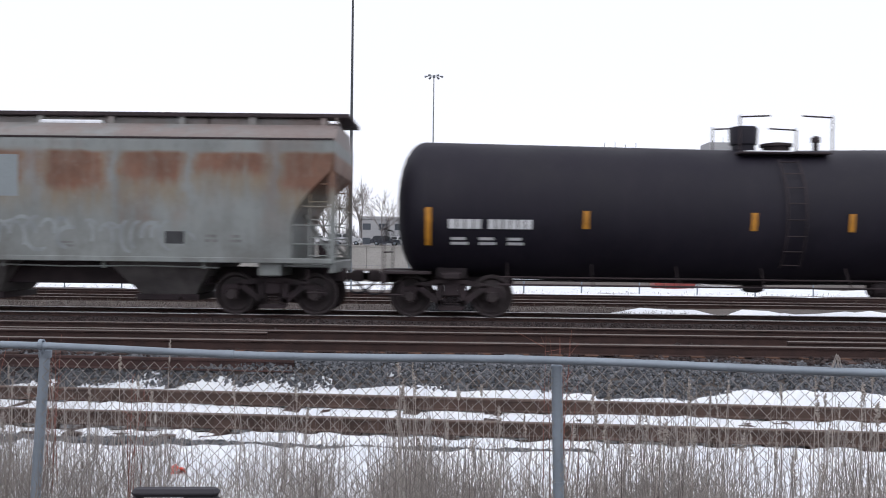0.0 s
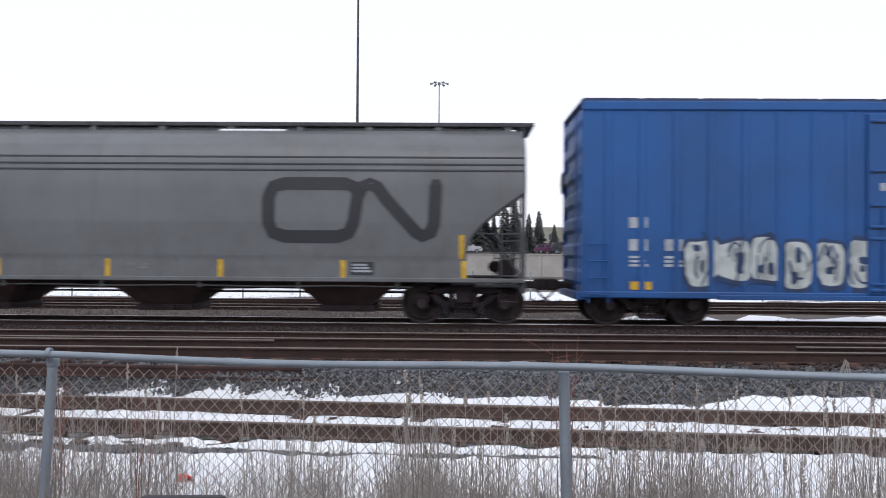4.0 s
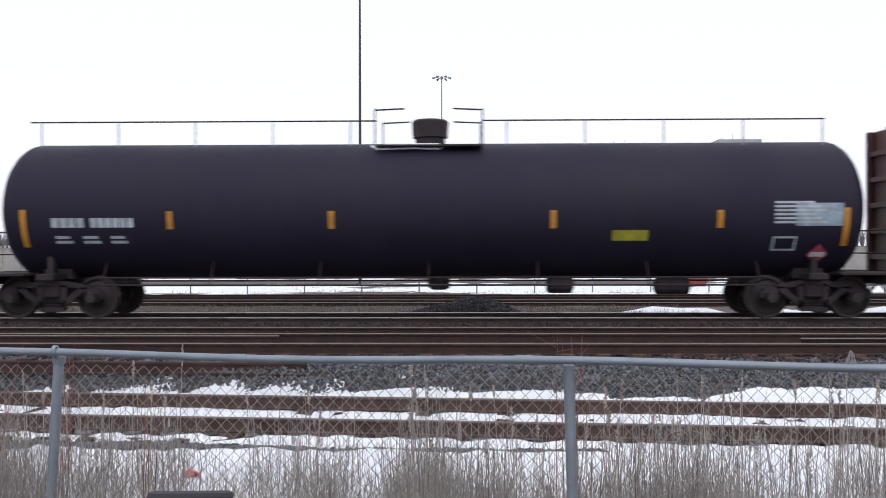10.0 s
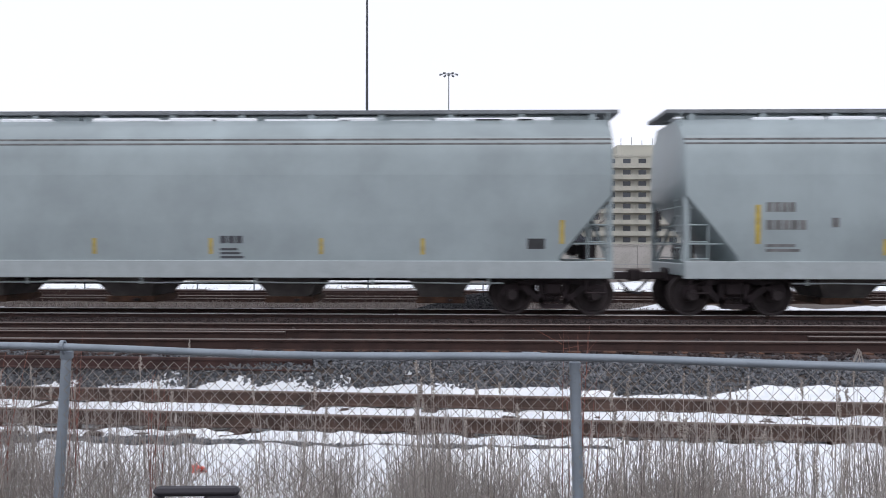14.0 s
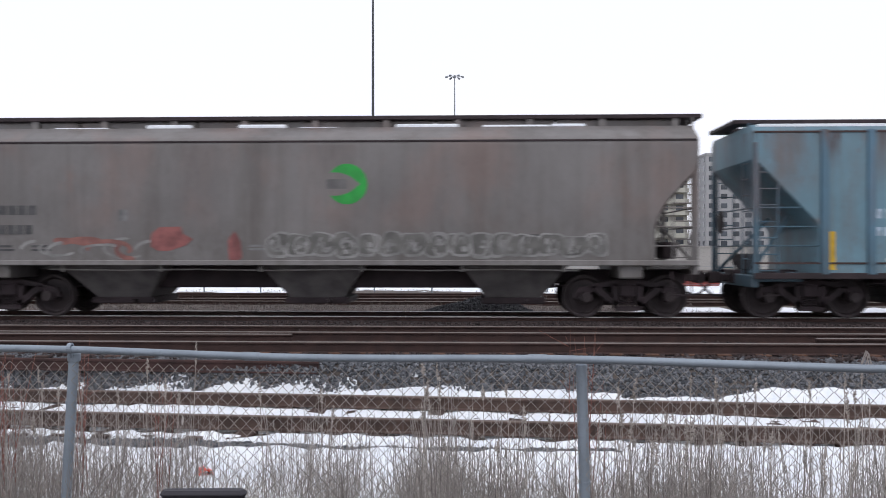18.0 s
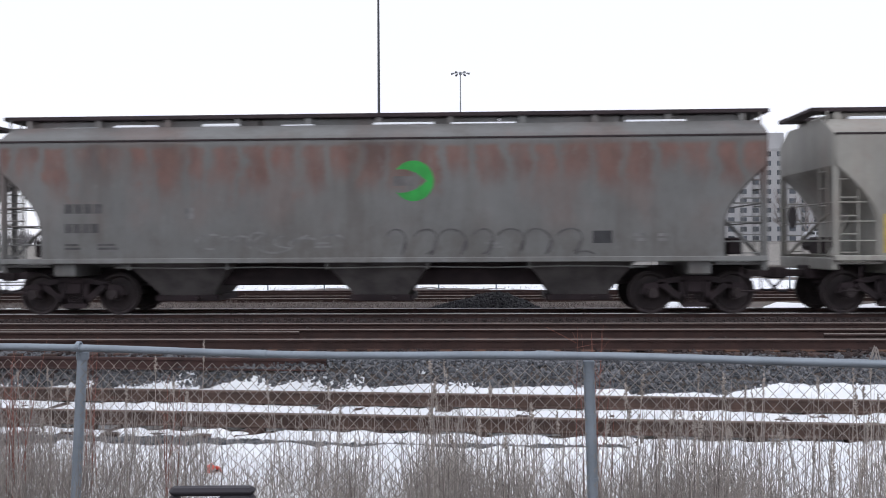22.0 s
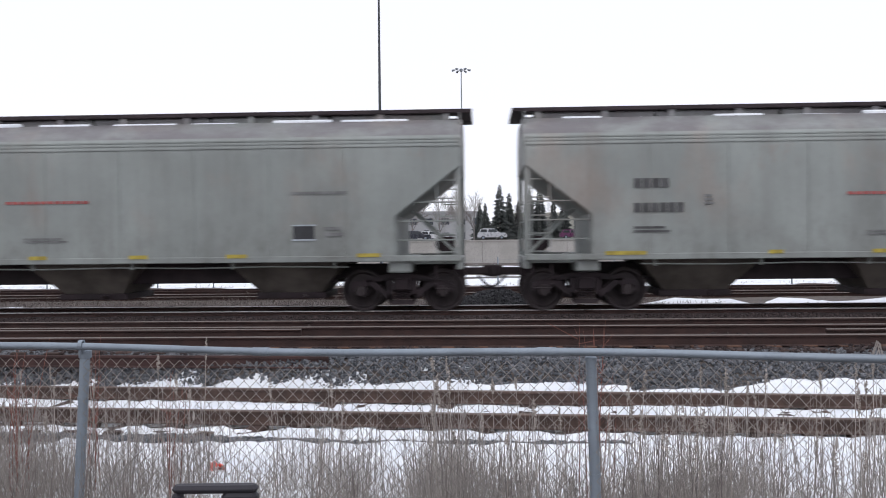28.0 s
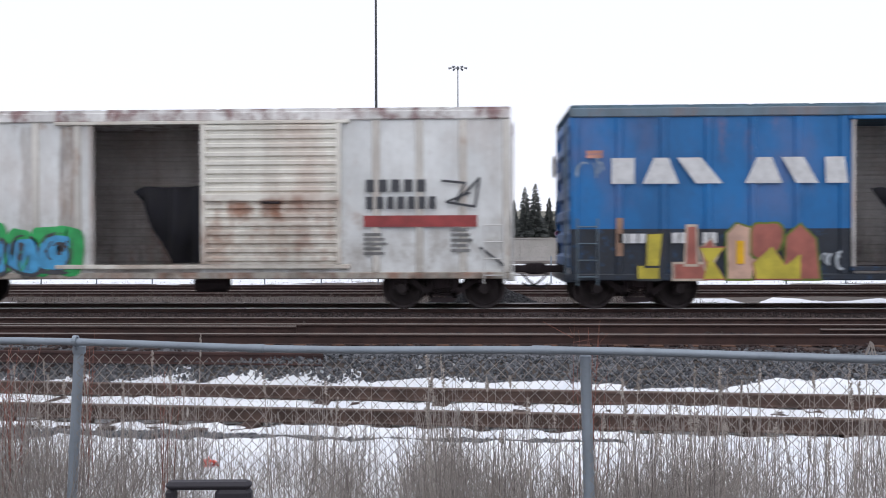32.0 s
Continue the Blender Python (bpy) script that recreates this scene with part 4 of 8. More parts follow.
M_TYRE = plain("tyre_rubber", (0.02, 0.02, 0.021), 0.85, 0, 0.2, 6.0, 0.2)
M_CARGLASS = glass("car_glass", (0.03, 0.035, 0.04))


def parked_car(offset, depth, paint, label, tall=1.48, turn=0):
    x = far_x(offset, depth)
    c = thing("parked_car", label, "car", "cars on the road", m=pose(x, depth, ground_z(x, depth), 0, 0, turn))
    k = tall / 1.48
    side = [(-2.2, 0.35), (-2.25, 0.75), (-2.1, 0.95 * k), (2.0, 0.9 * k), (2.25, 0.65), (2.2, 0.35)]
    part("body", Shape().prism(side, -0.88, 0.88), paint, c)
    cab = [(-2.0, 0.93 * k), (-1.75, 1.40 * k), (-1.3, 1.48 * k), (0.3, 1.46 * k), (1.15, 0.92 * k)]
    part("roof", Shape().loops([[(px, -0.82 + 0.10 * (pz > k), pz) for px, pz in cab], [(px, 0.82 - 0.10 * (pz > k), pz) for px, pz in cab]]), paint, c)
    for sgn in (-1, 1):
        for a, b in (((-1.8, -0.75)), ((-0.65, 0.75))):
            part("side_window", Shape().prism([(a, 0.98 * k), (a + 0.12, 1.36 * k), (b - 0.1, 1.36 * k), (b, 0.98 * k)], sgn * 0.80 - 0.02, sgn * 0.80 + 0.02), M_CARGLASS, c)
        for wx in (-1.35, 1.4):
            w = part("wheel", Shape().lathe([(-0.1, 0.2), (-0.1, 0.31), (0.1, 0.31), (0.1, 0.2)], "y", 14, (wx, sgn * 0.8, 0.31)), M_TYRE, c)
            part("rim", Shape().lathe([(-0.104, 0.02), (-0.106, 0.19), (0.106, 0.19), (0.104, 0.02)], "y", 12, (wx, sgn * 0.8, 0.31)), M_GALV, w)
    return c


P_WHITE = plain("white_car_paint", (0.72, 0.73, 0.75), 0.3, 0, 0.05, 3.0, 0.0)
P_DARK = plain("dark_car_paint", (0.03, 0.033, 0.045), 0.25, 0.2, 0.1, 3.0, 0.0)
P_SILVER = plain("silver_car_paint", (0.45, 0.46, 0.48), 0.3, 0.4, 0.08, 3.0, 0.0)
P_PURPLE = plain("plum_car_paint", (0.12, 0.03, 0.09), 0.3, 0.2, 0.08, 3.0, 0.0)
for off, d, p, lab, tall in ((-280, 126, P_WHITE, "white estate car on the road", 1.5), (-200, 126, P_WHITE, "white saloon car on the road", 1.45), (-150, 127, P_SILVER, "silver minivan on the road", 1.75),
                             (-82, 127, P_DARK, "dark blue saloon car on the road", 1.45), (-52, 131, P_WHITE, "white saloon car on the road", 1.45), (52, 127, P_SILVER, "silver off-road car on the road", 1.7),
                             (-50, 134, P_SILVER, "silver minivan on the road", 1.75), (196, 130, P_PURPLE, "plum coloured hatchback on the road", 1.45), (224, 127, P_DARK, "dark off-road car on the road", 1.75),
                             (-330, 133, P_DARK, "dark estate car on the road", 1.5), (-690, 125, P_WHITE, "white van on the road", 1.95), (620, 128, P_SILVER, "silver saloon car on the road", 1.5)):
    parked_car(off, d, p, lab, tall)
skip = thing("red_bin", "low red steel container lying in the field", "container", m=pose(far_x(425, 46), 46, ground_z(11, 46) - 0.02))
M_REDPAINT = car_paint("faded_red_steel", (0.27, 0.04, 0.035), 3, 0.3, (0, 0.9))
part("tub", Shape().prism([(-0.9, 0), (-1.15, 0.62), (1.15, 0.62), (0.9, 0)], -0.6, 0.6), M_REDPAINT, skip)
part("rim", Shape().box(-1.2, 1.2, -0.66, 0.66, 0.62, 0.70, 0.02), M_REDPAINT, skip)
for k in (-0.55, 0, 0.55):
    part("rib", Shape().box(k - 0.04, k + 0.04, -0.66, -0.6, 0.03, 0.62, 0.01), M_REDPAINT, skip)
far_fence = thing("field_fence", "thin wire fence with steel posts across the field", "fence")
fp = Shape().lathe([(-0.2, 0.035), (1.3, 0.03)], "z", 6).mesh("post")
fp.materials.append(M_GALV)
for k in range(-11, 12):
    o = part("post", fp, M_GALV, far_fence)
    o.location = (k * 2.6 + 0.7, 38, ground_z(k * 2.6, 38))
for z in (0.4, 0.8, 1.2):
    part("strand", Shape().pipe([(-29, 38, ground_z(-29, 38) + z), (0, 38, ground_z(0, 38) + z - 0.02), (30, 38, ground_z(30, 38) + z)], 0.006, 4), M_GALV, far_fence)


# ---- freight cars: x along the car, near side at -y, z up from the rail ----
WHEEL_R, AXLE = 0.457, 0.89
WHEELSETS, CARS, LOADS = [], [], []


def wheelset_mesh():
    s = Shape()
    for y in (-0.75, 0.75):
        k = 1 if y > 0 else -1
        prof = [(-0.02, 0.10), (-0.03, 0.17), (-0.005, 0.20), (0.0, 0.36), (-0.03, 0.385), (-0.065, 0.40), (-0.067, WHEEL_R), (0.0, WHEEL_R - 0.003), (0.04, WHEEL_R + 0.0), (0.048, WHEEL_R + 0.022), (0.066, WHEEL_R + 0.012), (0.068, 0.40), (0.03, 0.385), (0.015, 0.2), (0.05, 0.17), (0.05, 0.10)]
        prof = [(y - k * a, r) for a, r in prof]
        s.lathe(prof, "y", 28)
    s.lathe([(-1.08, 0.05), (-1.08, 0.085), (1.08, 0.085), (1.08, 0.05)], "y", 14)
    for y in (-1.12, 1.12):
        s.lathe([(y - 0.06, 0.11), (y + 0.06, 0.11)], "y", 14)
        for i in range(3):
            a = 2.094 * i
            s.box(0.06 * math.cos(a) - 0.02, 0.06 * math.cos(a) + 0.02, min(y * 1.06, y), max(y * 1.06, y), 0.06 * math.sin(a) - 0.02, 0.06 * math.sin(a) + 0.02)
    return s.mesh("wheelset", True)


def side_frame_shape(y0, y1):
    s = Shape()
    zc = WHEEL_R
    for k in (-1, 1):
        s.prism([(k * 0.74, zc + 0.10), (k * 0.76, zc + 0.24), (k * 1.06, zc + 0.20), (k * 1.13, zc + 0.08), (k * 1.13, zc - 0.02), (k * 1.04, zc - 0.02), (k * 1.02, zc + 0.10)], y0, y1)
        s.prism([(k * 0.76, zc + 0.24), (k * 0.70, zc + 0.12), (k * 0.24, zc - 0.23), (k * 0.20, zc - 0.12), (k * 0.60, zc + 0.22)], y0, y1)
        s.prism([(k * 0.20, zc + 0.30), (k * 0.34, zc + 0.26), (k * 0.30, zc - 0.20), (k * 0.20, zc - 0.24)], y0, y1)
        s.box(k * 0.89 - 0.12, k * 0.89 + 0.12, y0 - 0.02, y1 + 0.02, zc - 0.11, zc + 0.12, 0.03)
    s.prism([(-0.80, zc + 0.18), (-0.78, zc + 0.27), (-0.3, zc + 0.36), (0.3, zc + 0.36), (0.78, zc + 0.27), (0.80, zc + 0.18), (0.3, zc + 0.24), (-0.3, zc + 0.24)], y0, y1)
    s.prism([(-0.32, zc - 0.21), (0.32, zc - 0.21), (0.25, zc - 0.30), (-0.25, zc - 0.30)], y0, y1)
    return s


ME_WHEEL = wheelset_mesh()
ME_WHEEL.materials.append(M_WHEEL)
ME_FRAME = {k: side_frame_shape(*sorted((k * 0.95, k * 1.08))).mesh("side_frame") for k in (-1, 1)}
coil = []
for t in range(5):
    coil += [(0.225 + 0.05 * t, 0.036), (0.237 + 0.05 * t, 0.055), (0.253 + 0.05 * t, 0.055), (0.265 + 0.05 * t, 0.036)]
ME_SPRING = Shape().lathe(coil, "z", 8).mesh("spring")
ME_BOLSTER = Shape().box(-0.18, 0.18, -1.12, 1.12, 0.46, 0.72, 0.03).lathe([(0.72, 0.2), (0.84, 0.18)], "z", 14).box(-0.62, 0.62, -0.3, -0.24, 0.4, 0.5, 0.01).mesh("truck")
for me in (*ME_FRAME.values(), ME_SPRING, ME_BOLSTER):
    me.materials.append(M_STEEL)
coupler = Shape().box(0, 0.62, -0.09, 0.09, 0.76, 0.92, 0.02).box(0.56, 0.80, -0.14, 0.10, 0.72, 0.98, 0.03).box(0.74, 0.86, -0.16, -0.05, 0.73, 0.97, 0.03)
ME_COUPLER = coupler.mesh("coupler")
ME_COUPLER.materials.append(M_STEEL)
hose = Shape().pipe([(0.3, -0.35, 0.75), (0.45, -0.34, 0.58), (0.62, -0.28, 0.45), (0.8, -0.2, 0.44), (0.9, -0.15, 0.5)], 0.025, 6)
ME_HOSE = hose.mesh("air_hose")
ME_HOSE.materials.append(M_BLACKPLASTIC)


def car_base(name, label, middle, spacing, ends, category="railway wagon"):
    """The Empty of a wagon, with its two trucks, couplers and hoses."""
    c = thing(name, label, category, "wagons of the train")
    CARS.append((c, middle))
    for sgn in (-1, 1):
        tr = part("truck", ME_BOLSTER, M_STEEL, c)
        tr.location = (sgn * spacing / 2, 0, 0)
        for k in (-1, 1):
            part("side_frame", ME_FRAME[k], M_STEEL, tr)
            for kx in (-0.12, 0.0, 0.12):
                sp = part("spring", ME_SPRING, M_STEEL, tr)
                sp.location = (kx, k * 1.0, 0)
        for k in (-1, 1):
            w = part("wheelset", ME_WHEEL, M_WHEEL, tr)
            w.matrix_parent_inverse = Matrix.Translation((k * AXLE, 0, 0))
            w.location = (0, 0, WHEEL_R)
            WHEELSETS.append(w)
        for nm, me in (("coupler", ME_COUPLER), ("air_hose", ME_HOSE)):
            q = part(nm, me, M_STEEL, c)
            q.location = (sgn * (ends - 0.30), 0, 0)
            q.rotation_euler = (0, 0, 0 if sgn > 0 else math.pi)
    return c


def rect(x0, x1, z0, z1):
    return [(x0, z0), (x1, z0), (x1, z1), (x0, z1)]


def bars(x, z, w, h, n, gap=0.16):
    """A row of n plain blocks, as wide together as the writing."""
    step = w / n
    return [rect(x + i * step, x + (i + 1 - gap) * step, z, z + h) for i in range(n)]


def lines(x, z, w, h, n):
    """n lines of fine print as thin bars."""
    pitch = h / n
    return [rect(x, x + w * (0.75 + 0.25 * ((i * 7) % 3) / 2), z + h - (i + 0.6) * pitch, z + h - i * pitch) for i in range(n)]


def frame_blocks(x, z, w, h, n, t, gap=0.2):
    """A row of n plain hollow blocks, all alike."""
    out = []
    step = w / n
    for i in range(n):
        a, b = x + i * step, x + (i + 1 - gap) * step
        out += [rect(a, a + t * 1.3, z, z + h), rect(b - t * 1.3, b, z, z + h), rect(a + t * 1.3, b - t * 1.3, z + h - t, z + h), rect(a + t * 1.3, b - t * 1.3, z, z + t)]
    return out


def blob(cx, cz, w, h, r, n=12):
    return [(cx + w / 2 * math.cos(6.283 * i / n) * r.uniform(0.72, 1.15), cz + h / 2 * math.sin(6.283 * i / n) * r.uniform(0.75, 1.12)) for i in range(n)]


def disc(cx, cz, rad, n=28, a0=0.0, a1=6.2832, inner=None):
    if inner is None:
        return [[(cx + rad * math.cos(a0 + (a1 - a0) * i / n), cz + rad * math.sin(a0 + (a1 - a0) * i / n)) for i in range(n)]]
    out = []
    for i in range(n):
        p, q = a0 + (a1 - a0) * i / n, a0 + (a1 - a0) * (i + 1) / n
        out.append([(cx + inner * math.cos(p), cz + inner * math.sin(p)), (cx + rad * math.cos(p), cz + rad * math.sin(p)), (cx + rad * math.cos(q), cz + rad * math.sin(q)), (cx + inner * math.cos(q), cz + inner * math.sin(q))])
    return out


def stroke(points, width, n=1):
    """A band of even width along a line of points."""
    out = []
    w = width / 2
    fine = [points[0]]
    for (x0, z0), (x1, z1) in zip(points[:-1], points[1:]):
        m = max(1, int(math.hypot(x1 - x0, z1 - z0) / 0.22))
        fine += [(x0 + (x1 - x0) * i / m, z0 + (z1 - z0) * i / m) for i in range(1, m + 1)]
    points = fine
    for (x0, z0), (x1, z1) in zip(points[:-1], points[1:]):
        d = math.hypot(x1 - x0, z1 - z0) or 1
        nx, nz = -(z1 - z0) / d * w, (x1 - x0) / d * w
        out.append([(x0 + nx, z0 + nz), (x0 - nx, z0 - nz), (x1 - nx, z1 - nz), (x1 + nx, z1 + nz)])
    for x, z in points[1:-1]:
        out += disc(x, z, w, 10)
    return out


def clusters(polys, gap):
    """Groups of shapes that lie closer together than gap."""
    boxes = [(min(p[0] for p in q) - gap / 2, max(p[0] for p in q) + gap / 2, min(p[1] for p in q) - gap / 2, max(p[1] for p in q) + gap / 2) for q in polys]
    group = list(range(len(polys)))
    for i in range(len(polys)):
        for j in range(i):
            a, e = boxes[i], boxes[j]
            if a[0] <= e[1] and e[0] <= a[1] and a[2] <= e[3] and e[2] <= a[3] and group[i] != group[j]:
                old, keep = group[i], group[j]
                group = [keep if g == old else g for g in group]
    return [[q for q, g in zip(polys, group) if g == k] for k in dict.fromkeys(group)]


def decal(name, polys, material, parent, side, label="", lift=0.005):
    """Thin paint or film on the near side, one part for each word or mark; side(z) is the half width there."""
    return [decal_part(name, q, material, parent, side, label, lift) for q in clusters(polys, 0.02 if name in ("name", "lettering") else 0.13)][0]


def decal_part(name, polys, material, parent, side, label, lift):
    s = Shape()
    for step, poly in enumerate(polys):
        lift += 0.0004 if step and len(polys) < 60 else 0.00005
        if len(poly) == 4 and abs(poly[0][1] - poly[1][1]) < 1e-6 and abs(poly[2][1] - poly[3][1]) < 1e-6:
            k = max(1, int(abs(poly[2][1] - poly[0][1]) / 0.12))
            b = len(s.v)
            for i in range(k + 1):
                t = i / k
                for (xa, za), (xb, zb) in ((poly[0], poly[3]), (poly[1], poly[2])):
                    z = za + (zb - za) * t
                    s.v.append((xa + (xb - xa) * t, -side(z) - lift, z))
            for i in range(k):
                s.f.append((b + 2 * i, b + 2 * i + 1, b + 2 * i + 3, b + 2 * i + 2))
        else:
            b = len(s.v)
            s.v += [(x, -side(z) - lift, z) for x, z in poly]
            s.f.append(tuple(range(b, b + len(poly))))
    return part(name, s, material, parent, label)


def band_of(points, width):
    """A line of points as one outline of even width."""
    left, right = [], []
    for i, (x, z) in enumerate(points):
        (xa, za), (xb, zb) = points[max(0, i - 1)], points[min(len(points) - 1, i + 1)]
        d = math.hypot(xb - xa, zb - za) or 1
        k = width / 2 * (0.55 if i in (0, len(points) - 1) else 1.0)
        nx, nz = -(zb - za) / d * k, (xb - xa) / d * k
        left.append((x + nx, z + nz))
        right.append((x - nx, z - nz))
    return left + right[::-1]


def arc(cx, cz, w, h, a0, a1, n=10):
    return [(cx + w / 2 * math.cos(a0 + (a1 - a0) * i / n), cz + h / 2 * math.sin(a0 + (a1 - a0) * i / n)) for i in range(n + 1)]


def bubble(cx, cz, w, h, r, n=20):
    """A rounded, uneven form."""
    p, q, e = r.uniform(0, 6.28), r.uniform(0, 6.28), r.uniform(0.5, 0.75)
    out = []
    for i in range(n):
        a = 6.2832 * i / n
        k = 1 + 0.10 * math.sin(2 * a + p) + 0.09 * math.sin(3 * a + q) + r.uniform(-0.03, 0.03)
        out.append((cx + w / 2 * k * math.copysign(abs(math.cos(a)) ** e, math.cos(a)), cz + h / 2 * min(1.04, k) * math.copysign(abs(math.sin(a)) ** e, math.sin(a))))
    return out


def tag(parent, side, x, z, w, h, count, fill, edge, seed, label, lift=0.006):
    """Spray-painted bubble forms, one part each: a dark edge, a coloured filling, holes and lines on top."""
    r = random.Random(seed)
    step = w / count
    for i in range(count):
        cx, cz = x + (i + 0.5) * step, z + h * (0.5 + r.uniform(-0.03, 0.06))
        outer = bubble(cx, cz, step * r.uniform(1.0, 1.3), h * r.uniform(0.82, 1.0), r)
        k = r.uniform(0.80, 0.86)
        inner = [(cx + (u - cx) * k - 0.01, cz + (v - cz) * k + 0.012) for u, v in outer]
        up = lift + 0.003 * (i % 2)
        g = decal_part("graffiti", [outer], edge, parent, side, label, up)
        f = decal_part("graffiti_fill", [inner], fill, g, side, "", up + 0.008)
        for _ in range(2):
            hx, hz = cx + r.uniform(-0.22, 0.22) * step, cz + r.uniform(-0.24, 0.24) * h
            decal_part("graffiti_hole", [bubble(hx, hz, step * r.uniform(0.12, 0.26), h * r.uniform(0.10, 0.26), r, 9)], edge, g, side, "", lift + 0.014)
        for _ in range(3):
            u, v = cx + r.uniform(-0.4, 0.3) * step, cz + r.uniform(-0.42, 0.1) * h
            decal_part("graffiti_line", [band_of([(u, v), (u + r.uniform(-0.1, 0.3) * step, v + r.uniform(0.2, 0.4) * h)], r.uniform(0.03, 0.08))], edge, g, side, "", lift + 0.018)
        for _ in range(2):
            a0 = r.uniform(0, 6.28)
            decal_part("graffiti_line", [band_of(arc(cx + r.uniform(-0.15, 0.15) * step, cz + r.uniform(-0.1, 0.1) * h, step * r.uniform(0.3, 0.8), h * r.uniform(0.4, 0.8), a0, a0 + r.uniform(1.2, 3.2)), r.uniform(0.03, 0.055))], edge, g, side, "", lift + 0.016)


def loops_of_paint(parent, side, x, z, w, h, count, mat, seed, width, label, lift=0.006):
    """A thin sprayed line in open loops, one part each."""
    r = random.Random(seed)
    step = w / count
    for i in range(count):
        cx, cz = x + (i + 0.5) * step + r.uniform(-0.2, 0.2) * step, z + h * r.uniform(0.42, 0.58)
        a0 = r.uniform(-0.5, 2.5)
        decal_part("graffiti", [band_of(arc(cx, cz, step * r.uniform(1.3, 2.8), h * r.uniform(0.5, 1.0), a0, a0 + r.uniform(1.2, 4.0), 14), width * r.uniform(0.7, 1.2))], mat, parent, side, label, lift + 0.0015 * (i % 4))


def ladder(x, y, z0, z1, width=0.42, rungs=None, along="x", r=0.014):
    s = Shape()
    n = rungs or max(2, int((z1 - z0) / 0.33))
    a, b = ((x - width / 2, y), (x + width / 2, y)) if along == "x" else ((x, y - width / 2), (x, y + width / 2))
    for p in (a, b):
        s.box(p[0] - 0.014, p[0] + 0.014, p[1] - 0.014, p[1] + 0.014, z0, z1)
    for i in range(n):
        z = z0 + (i + 0.5) * (z1 - z0) / n
        s.tube((*a, z), (*b, z), r, 6)
    return s


def hopper_car(label, middle, spacing, length, paint, kind):
    """A covered hopper. kind: a dict of the type's measures."""
    k = kind
    c = car_base("hopper_wagon", label, middle, spacing, length / 2 + 0.32)
    hl, sill, top = length / 2, k["sill"], k["side_top"]
    width = lambda z: float(np.interp(z, k["wz"], k["ww"]))
    z_list = sorted(set(list(np.linspace(sill, k["cut_top"], 12)) + list(np.linspace(k["cut_top"], top, 5)) + k["wz"]))
    z_list = [z for z in z_list if z >= sill - 1e-6]
    s = Shape()
    rings = []
    for z in z_list:
        e = hl - k["cut"](z)
        w = width(z)
        b = 0.06
        rings.append([(-e + b, -w, z), (e - b, -w, z), (e, -w + b, z), (e, w - b, z), (e - b, w, z), (-e + b, w, z), (-e, w - b, z), (-e, -w + b, z)])
    s.loops(rings)
    part("body", s, paint, c, smooth=True)
    # roof walk, hatches and their brackets
    rz = k["roof_top"]
    hz = z_list[-1]
    for sgn in (-1, 1):
        y = sgn * k["walk_y"]
        # the board's thickness takes in the shadow along its edge
        board = part("running_board", Shape().box(-hl - 0.22, hl + 0.22, y - 0.26, y + 0.26, rz - 0.085, rz, 0.01), k.get("walk_mat", M_STEEL), c, k.get("walk_label", "dark steel grating"))
        for i in range(k["brackets"]):
            x = -hl + 0.35 + i * (length - 0.7) / (k["brackets"] - 1)
            part("bracket", Shape().prism([(x - 0.075, rz - 0.06), (x + 0.075, rz - 0.06), (x + 0.075, hz - 0.14), (x - 0.075, hz - 0.14)], y + sgn * 0.1 - 0.12, y + sgn * 0.28 + 0.07), paint, board)
        part("end_walk", Shape().box(min(sgn * (hl - 0.12), sgn * (hl + 0.22)), max(sgn * (hl - 0.12), sgn * (hl + 0.22)), -k["walk_y"] + 0.26, k["walk_y"] - 0.26, rz - 0.08, rz - 0.005, 0.01), k.get("walk_mat", M_STEEL), c, k.get("walk_label", "dark steel grating"))
    for i in range(k["hatches"]):
        a = -hl + 0.25 + i * (length - 0.5) / k["hatches"]
        b = a + (length - 0.5) / k["hatches"] - 0.03
        hatch = part("roof_hatch", Shape().box(a, b, -k["walk_y"] - 0.12, k["walk_y"] + 0.12, hz - 0.05, rz - 0.095, 0.03), k.get("hatch_mat", paint), c)
        part("hatch_latch", Shape().box((a + b) / 2 - 0.05, (a + b) / 2 + 0.05, -0.42, 0.42, rz - 0.1, rz - 0.05, 0.01), M_STEEL, hatch)
    r = random.Random(int(middle))
    for i in range(k.get("snow", 7)):
        l = r.uniform(0.7, 1.5)
        x = -hl + 0.4 + (i + r.uniform(0, 0.3)) * (length - 1.6) / k.get("snow", 7)
        u0, u1 = -k["walk_y"] - 0.30, -k["walk_y"] - 0.13
        part("roof_snow", Shape().box(x, x + l, u0, u1, hz - 0.07, hz + r.uniform(0.0, 0.075), 0.03), M_SNOW, c, "snow left on the roof edge")
    # raised side seams; on GRAIN the bar stands in for the eave's shadow
    for z in k.get("seams", ()):
        part("side_seam", Shape().box(-hl + 0.03, hl - 0.03, -width(z) - 0.018, -width(z) + 0.01, z - 0.02, z + 0.02, 0.005), k.get("seam_mat", paint), c)
    for x in k.get("ribs", ()):
        e = sill
        for z in np.linspace(sill, k["rib_top"], 12):
            if abs(x) > hl - k["cut"](z) - 0.06:
                e = z + 0.12
        bulge = k.get("rib_deep", 0.03)
        for sgn in (-1, 1):
            zz = [e, (e + k["rib_top"]) / 2, k["rib_top"]]
            rib = Shape().loops([[(x - k["rib_w"], sgn * (width(z) - 0.02), z), (x + k["rib_w"], sgn * (width(z) - 0.02), z), (x + k["rib_w"] * 0.7, sgn * (width(z) + bulge), z), (x - k["rib_w"] * 0.7, sgn * (width(z) + bulge), z)] for z in zz])
            part("side_post", rib, k.get("rib_mat", paint), c)
